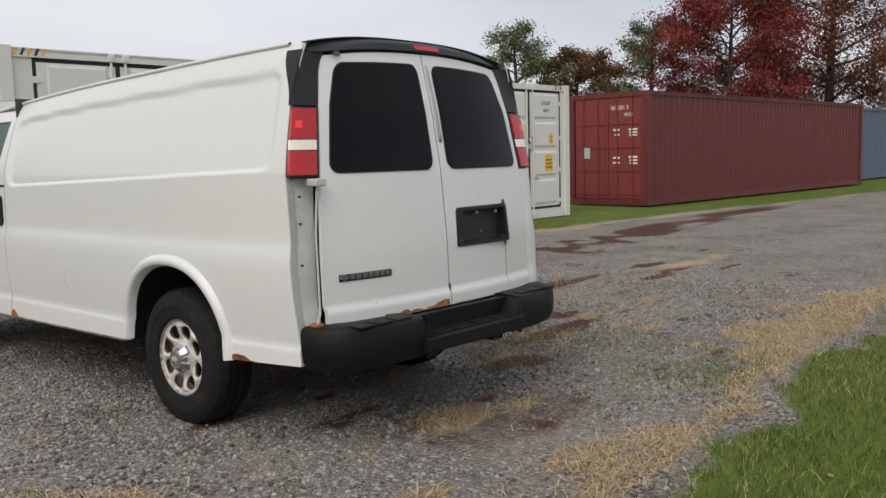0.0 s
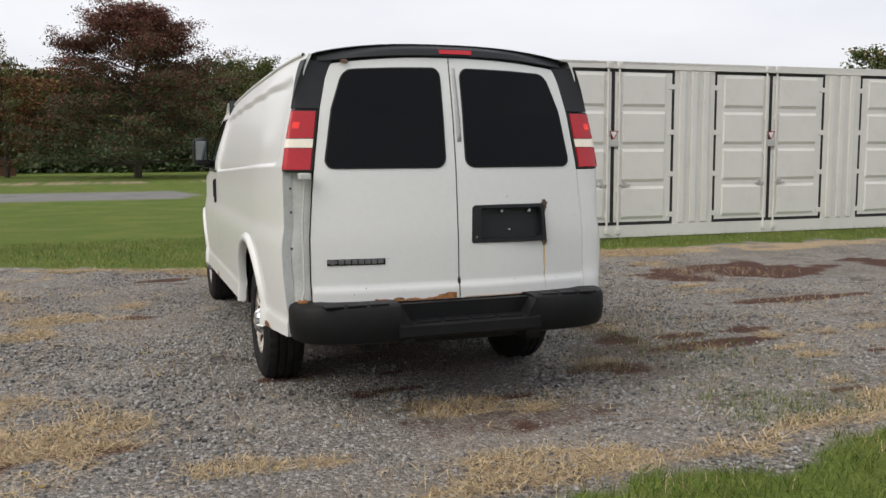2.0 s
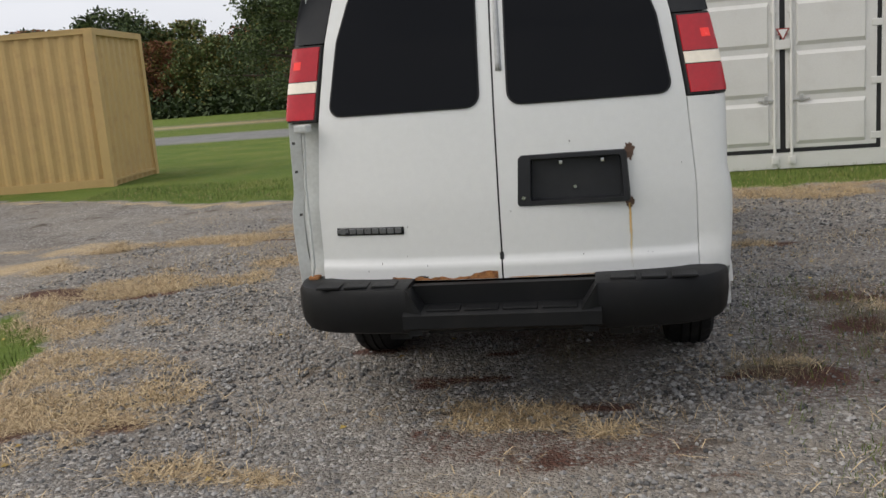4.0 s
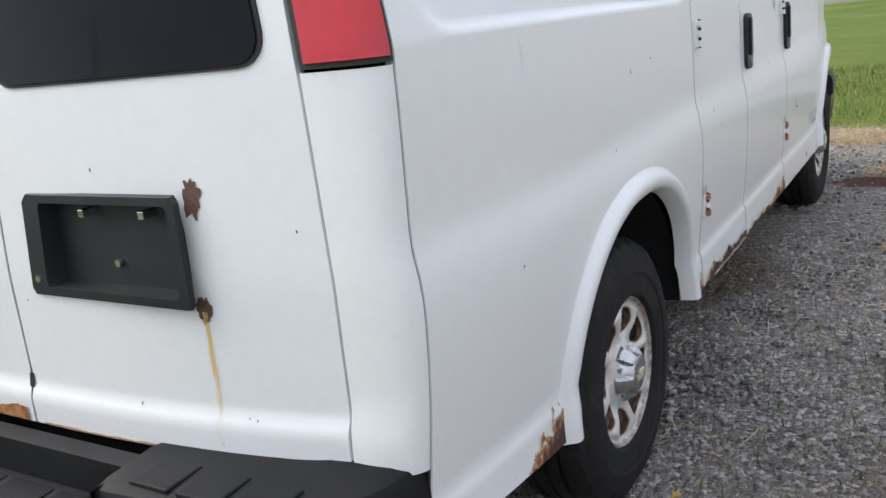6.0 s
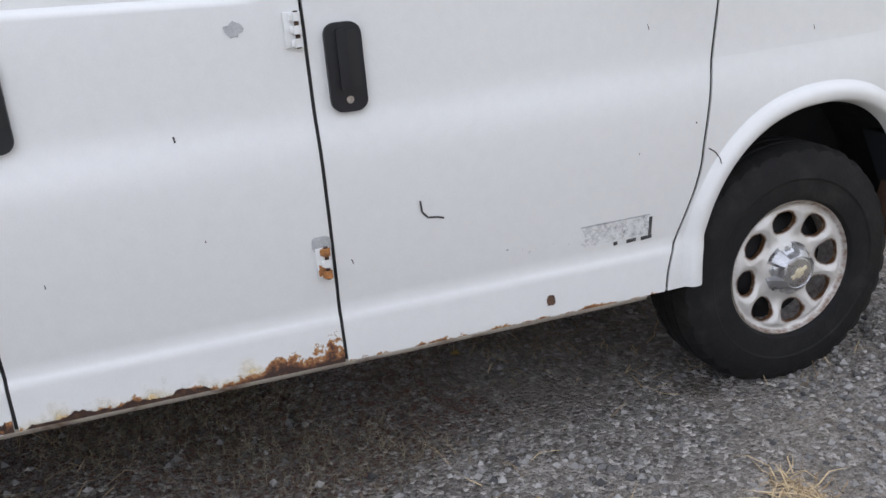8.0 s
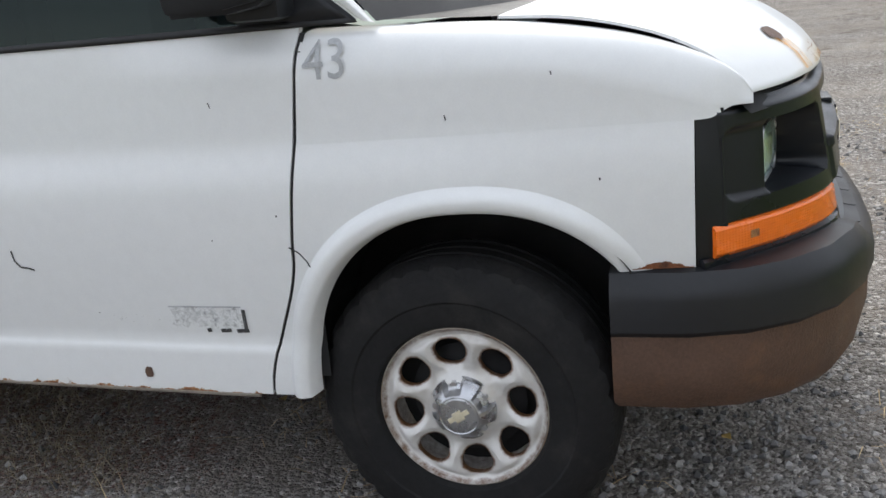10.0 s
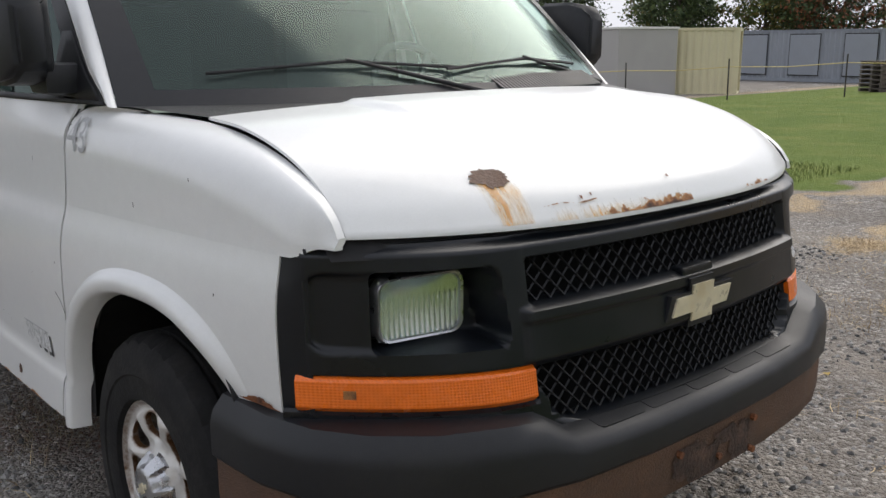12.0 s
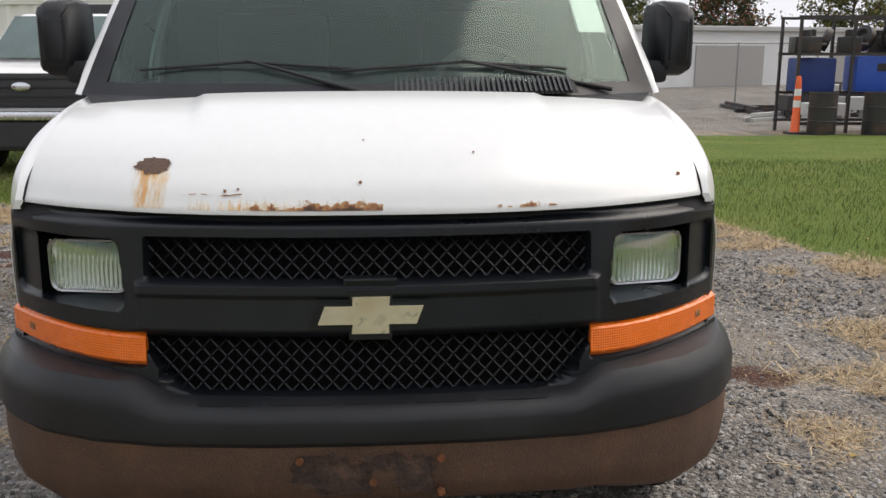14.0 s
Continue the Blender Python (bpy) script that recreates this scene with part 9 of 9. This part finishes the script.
# ---- scrap corner: drums, cones, rack, fence and a long white building ----
M["drum"] = mat("black_oil_drum_paint", (0.03, 0.028, 0.027), 0.55, var=0.25, scale=5, dirt=(0.13, 0.06, 0.03), dirt_amount=0.5)
M["cone"] = mat("orange_traffic_cone", (0.80, 0.13, 0.03), 0.55, var=0.1)
M["reflect"] = mat("white_reflective_band", (0.75, 0.74, 0.72), 0.4)
M["tarp_blue"] = mat("bright_blue_plastic", (0.03, 0.10, 0.48), 0.4, var=0.15)
M["scrap"] = mat("dark_scrap_steel", (0.06, 0.055, 0.055), 0.65, 0.4, var=0.4, scale=3, dirt=(0.15, 0.08, 0.05), dirt_amount=0.5)
M["board"] = mat("pale_grey_board", (0.40, 0.40, 0.38), 0.7, var=0.12)
M["wall_white"] = mat("white_metal_cladding", (0.70, 0.71, 0.70), 0.55, var=0.04, scale=0.5)


def drum(x, y, red=False):
    z = float(ground_z(x, y))
    d = thing("oil_drum", "black steel oil drum with a faded red rim" if red else "black steel oil drum on the grass edge", "drum", "oil drums", at=(x, y, z))
    part("body", lathe(bmesh.new(), [(0.001, 0.0), (0.285, 0.0), (0.29, 0.02), (0.285, 0.28), (0.298, 0.295), (0.285, 0.31), (0.285, 0.57), (0.298, 0.585), (0.285, 0.60), (0.285, 0.85)], 28, "Z"), M["drum"], d, "", True, 40)
    part("rim", lathe(bmesh.new(), [(0.286, 0.77 if red else 0.845), (0.292, 0.78 if red else 0.85), (0.292, 0.885), (0.275, 0.885), (0.270, 0.86), (0.001, 0.86)], 28, "Z"), M["drum_red"] if red else M["drum"], d, "", True, 40)


def cone(x, y, h=1.05):
    z = float(ground_z(x, y))
    c = thing("traffic_cone", "tall orange traffic cone with white bands", "cone", "traffic cones", at=(x, y, z))
    part("body", lathe(bmesh.new(), [(0.12, 0.05), (0.095, 0.08), (0.062, h - 0.15), (0.05, h), (0.03, h + 0.03), (0.001, h + 0.03)], 18, "Z"), M["cone"], c, "", True, 40)
    bm = bmesh.new()
    box(bm, -0.18, 0.18, -0.18, 0.18, 0.0, 0.06, 0.015)
    part("base", bm, M["drum"], c)
    for a in (0.48, 0.68):
        part("band", lathe(bmesh.new(), [(0.099 - 0.040 * a, h * a), (0.095 - 0.040 * a, h * (a + 0.12))], 18, "Z"), M["reflect"], c, "", True)


drum(-9.25, -10.8)
drum(-11.6, -10.35, True)
drum(-10.4, -10.7)
cone(-8.75, -10.95, 1.2)
cone(-11.05, -11.1, 1.2)
cone(-13.2, -9.4)
rack = thing("steel_rack", "rusty open steel storage rack", "rack", at=(-10.7, -12.4, -0.47), rz=-4)
for x in (-1.7, -0.6, 0.55, 1.7):
    for y in (0.0, 1.1):
        bm = bmesh.new()
        box(bm, x - 0.03, x + 0.03, y - 0.03, y + 0.03, 0.0, 2.62)
        part("upright", bm, M["scrap"], rack)
for z in (0.30, 0.92, 1.78, 2.56):
    for y in (0.0, 1.1):
        bm = bmesh.new()
        box(bm, -1.75, 1.75, y - 0.025, y + 0.025, z, z + 0.06)
        part("beam", bm, M["scrap"], rack)
junk = random.Random(31)
for k in range(16):          # machine parts crowded on the upper and lower shelves
    hi = k < 11
    x, y = -12.2 + (k % 11) * 0.30 + junk.uniform(-0.1, 0.1), -12.4 + junk.uniform(0.15, 0.8)
    j = thing("machine_part", "dark greasy machine part lying on the rack", "scrap", "parts on the rack", at=(x, y, -0.47 + (1.84 if hi else 0.36)), rz=junk.uniform(0, 180))
    r = junk.uniform(0.13, 0.24)
    bm = bmesh.new()
    if k % 3 == 0:
        lathe(bm, [(0.001, 0.0), (r, 0.0), (r * 1.1, 0.04), (r, 0.08), (r * 0.8, 0.30), (r * 0.85, 0.34), (r * 0.4, 0.36), (r * 0.35, 0.5), (0.001, 0.5)], 16, "Z")
    elif k % 3 == 1:
        box(bm, -r * 1.2, r * 1.2, -r, r, 0.0, 0.34, 0.03)
        cyl(bm, (0, 0, 0.33), (0, 0, 0.48), r * 0.5, 12)
        cyl(bm, (r * 1.1, 0, 0.17), (r * 1.9, 0, 0.17), 0.04, 8)
    else:
        lathe(bm, [(r, 0.0), (r * 1.5, 0.02), (r * 1.5, 0.16), (r, 0.18), (r * 0.6, 0.10), (r * 0.2, 0.12), (0.001, 0.12)], 18, "Z")
        bmesh.ops.rotate(bm, cent=(0, 0, 0), matrix=Matrix.Rotation(radians(72), 3, "X"), verts=bm.verts)
        bmesh.ops.translate(bm, vec=(0, 0, r * 1.5), verts=bm.verts)
    part("body", bm, junk.choice((M["drum"], M["drum"], M["scrap"])), j, "", True, 40)
cart = thing("plastic_bin", "bright blue plastic bin on the rack", "bin", at=(-10.95, -12.0, 0.52), rz=-4)
bm = bmesh.new()
box(bm, -0.62, 0.55, -0.35, 0.35, 0.0, 0.78, 0.06)
part("body", bm, M["tarp_blue"], cart, "", True)
bm = bmesh.new()
box(bm, -0.15, 0.1, 0.345, 0.36, 0.45, 0.62, 0.01)
part("label_plate", bm, M["scrap"], cart)
cart2 = thing("plastic_bin", "dark blue plastic bin beside the rack", "bin", at=(-9.55, -12.1, 0.52), rz=-4)
bm = bmesh.new()
box(bm, -0.42, 0.42, -0.35, 0.35, 0.0, 0.74, 0.06)
part("body", bm, mat("dark_blue_plastic", (0.02, 0.045, 0.20), 0.5), cart2, "", True)
duct = thing("steel_hoop", "large black coiled hose on top of the rack", "hose", at=(-11.3, -11.75, 1.36))
bm = bmesh.new()
for k in range(3):
    ring = [Vector((0.34 * math.cos(a) + 0.05 * k, 0.06 * k, 0.36 + 0.32 * math.sin(a))) for a in np.linspace(0, 2 * math.pi, 21)]
    for a, b in zip(ring, ring[1:]):
        cyl(bm, a, b, 0.035, 6)
part("coil", bm, M["rubber"], duct, "", True)
rng = random.Random(21)
for k in range(26):
    x, y = rng.uniform(-20.0, -10.8), rng.uniform(-20.0, -12.2)
    nm, lb = rng.choice((("steel_grating", "dark steel scrap grating on the gravel"), ("scrap_box", "weathered steel box among scrap"), ("scrap_beam", "long steel beam lying among scrap")))
    s = thing(nm, lb, "scrap", "scrap pile", at=(x, y, float(ground_z(x, y))), rz=rng.uniform(0, 180))
    bm = bmesh.new()
    if nm == "steel_grating":
        w, d, h = rng.uniform(0.6, 1.4), rng.uniform(0.4, 0.9), rng.uniform(0.5, 1.0)
        for q in range(9):
            xx = -w + 2 * w * q / 8
            box(bm, xx - 0.02, xx + 0.02, -0.03, 0.03, 0.0, h)
        box(bm, -w, w, -0.035, 0.035, h, h + 0.05)
        box(bm, -w, w, -d, d, 0.02, 0.06)
    elif nm == "scrap_box":
        box(bm, -0.45, 0.45, -0.3, 0.3, 0.25, rng.uniform(0.5, 0.9), 0.02)
        for q in (-0.4, 0.36):
            box(bm, q, q + 0.05, -0.28, 0.28, 0.0, 0.26)
    else:
        box(bm, -1.8, 1.8, -0.06, 0.06, 0.0, 0.12, 0.01)
        box(bm, -1.6, 1.7, 0.12, 0.24, 0.0, 0.10, 0.01)
        box(bm, -1.5, 1.5, 0.0, 0.14, 0.12, 0.22, 0.01)
    part("body", bm, rng.choice((M["scrap"], M["scrap"], M["board"], M["drum"], M["galv"])), s)
for k, (x, y) in enumerate(((-14.8, -14.0), (-16.3, -15.2))):
    bd = thing("leaning_board", "large pale grey board leaning on scrap", "board", at=(x, y, -0.45), rz=35 + 12 * k)
    bm = bmesh.new()
    box(bm, -1.0, 1.0, -0.03, 0.03, 0.0, 1.35, 0.01, Matrix.Rotation(radians(-28), 4, "X"))
    part("sheet", bm, M["board"], bd)
red_b = thing("red_crate", "red steel crate near the cabin", "crate", at=(-15.0, -9.9, -0.42), rz=20)
bm = bmesh.new()
box(bm, -0.6, 0.6, -0.4, 0.4, 0.0, 0.75, 0.02)
part("body", bm, M["drum_red"], red_b)
# chain-link fence
M["wire"] = mat("galvanised_wire", (0.28, 0.28, 0.27), 0.5, 0.6)
fence = thing("chain_link_fence", "grey chain-link fence behind the scrap", "fence", at=(-26.0, -24.0, -0.45), rz=12)
for k in range(10):
    part("post", cyl(bmesh.new(), (k * 3.0, 0, 0), (k * 3.0, 0, 2.1), 0.03, 6), M["wire"], fence)
part("top_rail", cyl(bmesh.new(), (0, 0, 2.08), (27, 0, 2.08), 0.022, 6), M["wire"], fence)
bm = bmesh.new()
for k in range(260):
    for d in (1, -1):
        x = k * 0.11 - 1.0
        x0, x1 = x, x + d * 2.05
        if 0 <= min(x0, x1) and max(x0, x1) <= 27:
            a, b = Vector((x0, 0, 0.02)), Vector((x1, 0, 2.07))
            bm.faces.new([bm.verts.new(a + Vector((-0.004, 0, 0))), bm.verts.new(a + Vector((0.004, 0, 0))), bm.verts.new(b + Vector((0.004, 0, 0))), bm.verts.new(b + Vector((-0.004, 0, 0)))])
part("wire_mesh", bm, M["wire"], fence)
hall = thing("warehouse", "long white metal warehouse with wide doors far behind", "building", at=(-78.0, -62.0, -0.8), rz=22)
bm = bmesh.new()
box(bm, 0, 72, -14, 0, 0, 3.1)
part("wall", bm, M["wall_white"], hall)
bm = bmesh.new()
box(bm, -0.3, 72.3, -14.3, 0.3, 3.1, 3.35, 0.05)
part("roof", bm, M["board"], hall)
for k in range(7):
    bm = bmesh.new()
    box(bm, 6 + k * 9.5, 10.5 + k * 9.5, 0.0, 0.08, 0.2, 2.4, 0.02)
    part("roller_door", bm, M["cabin_grey"], hall)
pole = thing("utility_pole", "grey steel pole by the fence", "pole", at=(-18.6, -19.0, -0.45))
part("shaft", cyl(bmesh.new(), (0, 0, 0), (0, 0, 8.5), 0.11, 10, 0.08), M["galv"], pole, "", True)

# burn bins at the far lawn's edge
for k in range(5):
    b = thing("steel_bin", "small dark steel bin at the lawn's far edge", "bin", "row of bins", at=(-14.5 + 1.35 * k, 62 + 0.4 * k, 0), rz=8)
    bm = bmesh.new()
    box(bm, -0.5, 0.5, -0.4, 0.4, 0, 1.15, 0.03)
    part("body", bm, M["drum"] if k % 2 else M["bed_rust"], b)
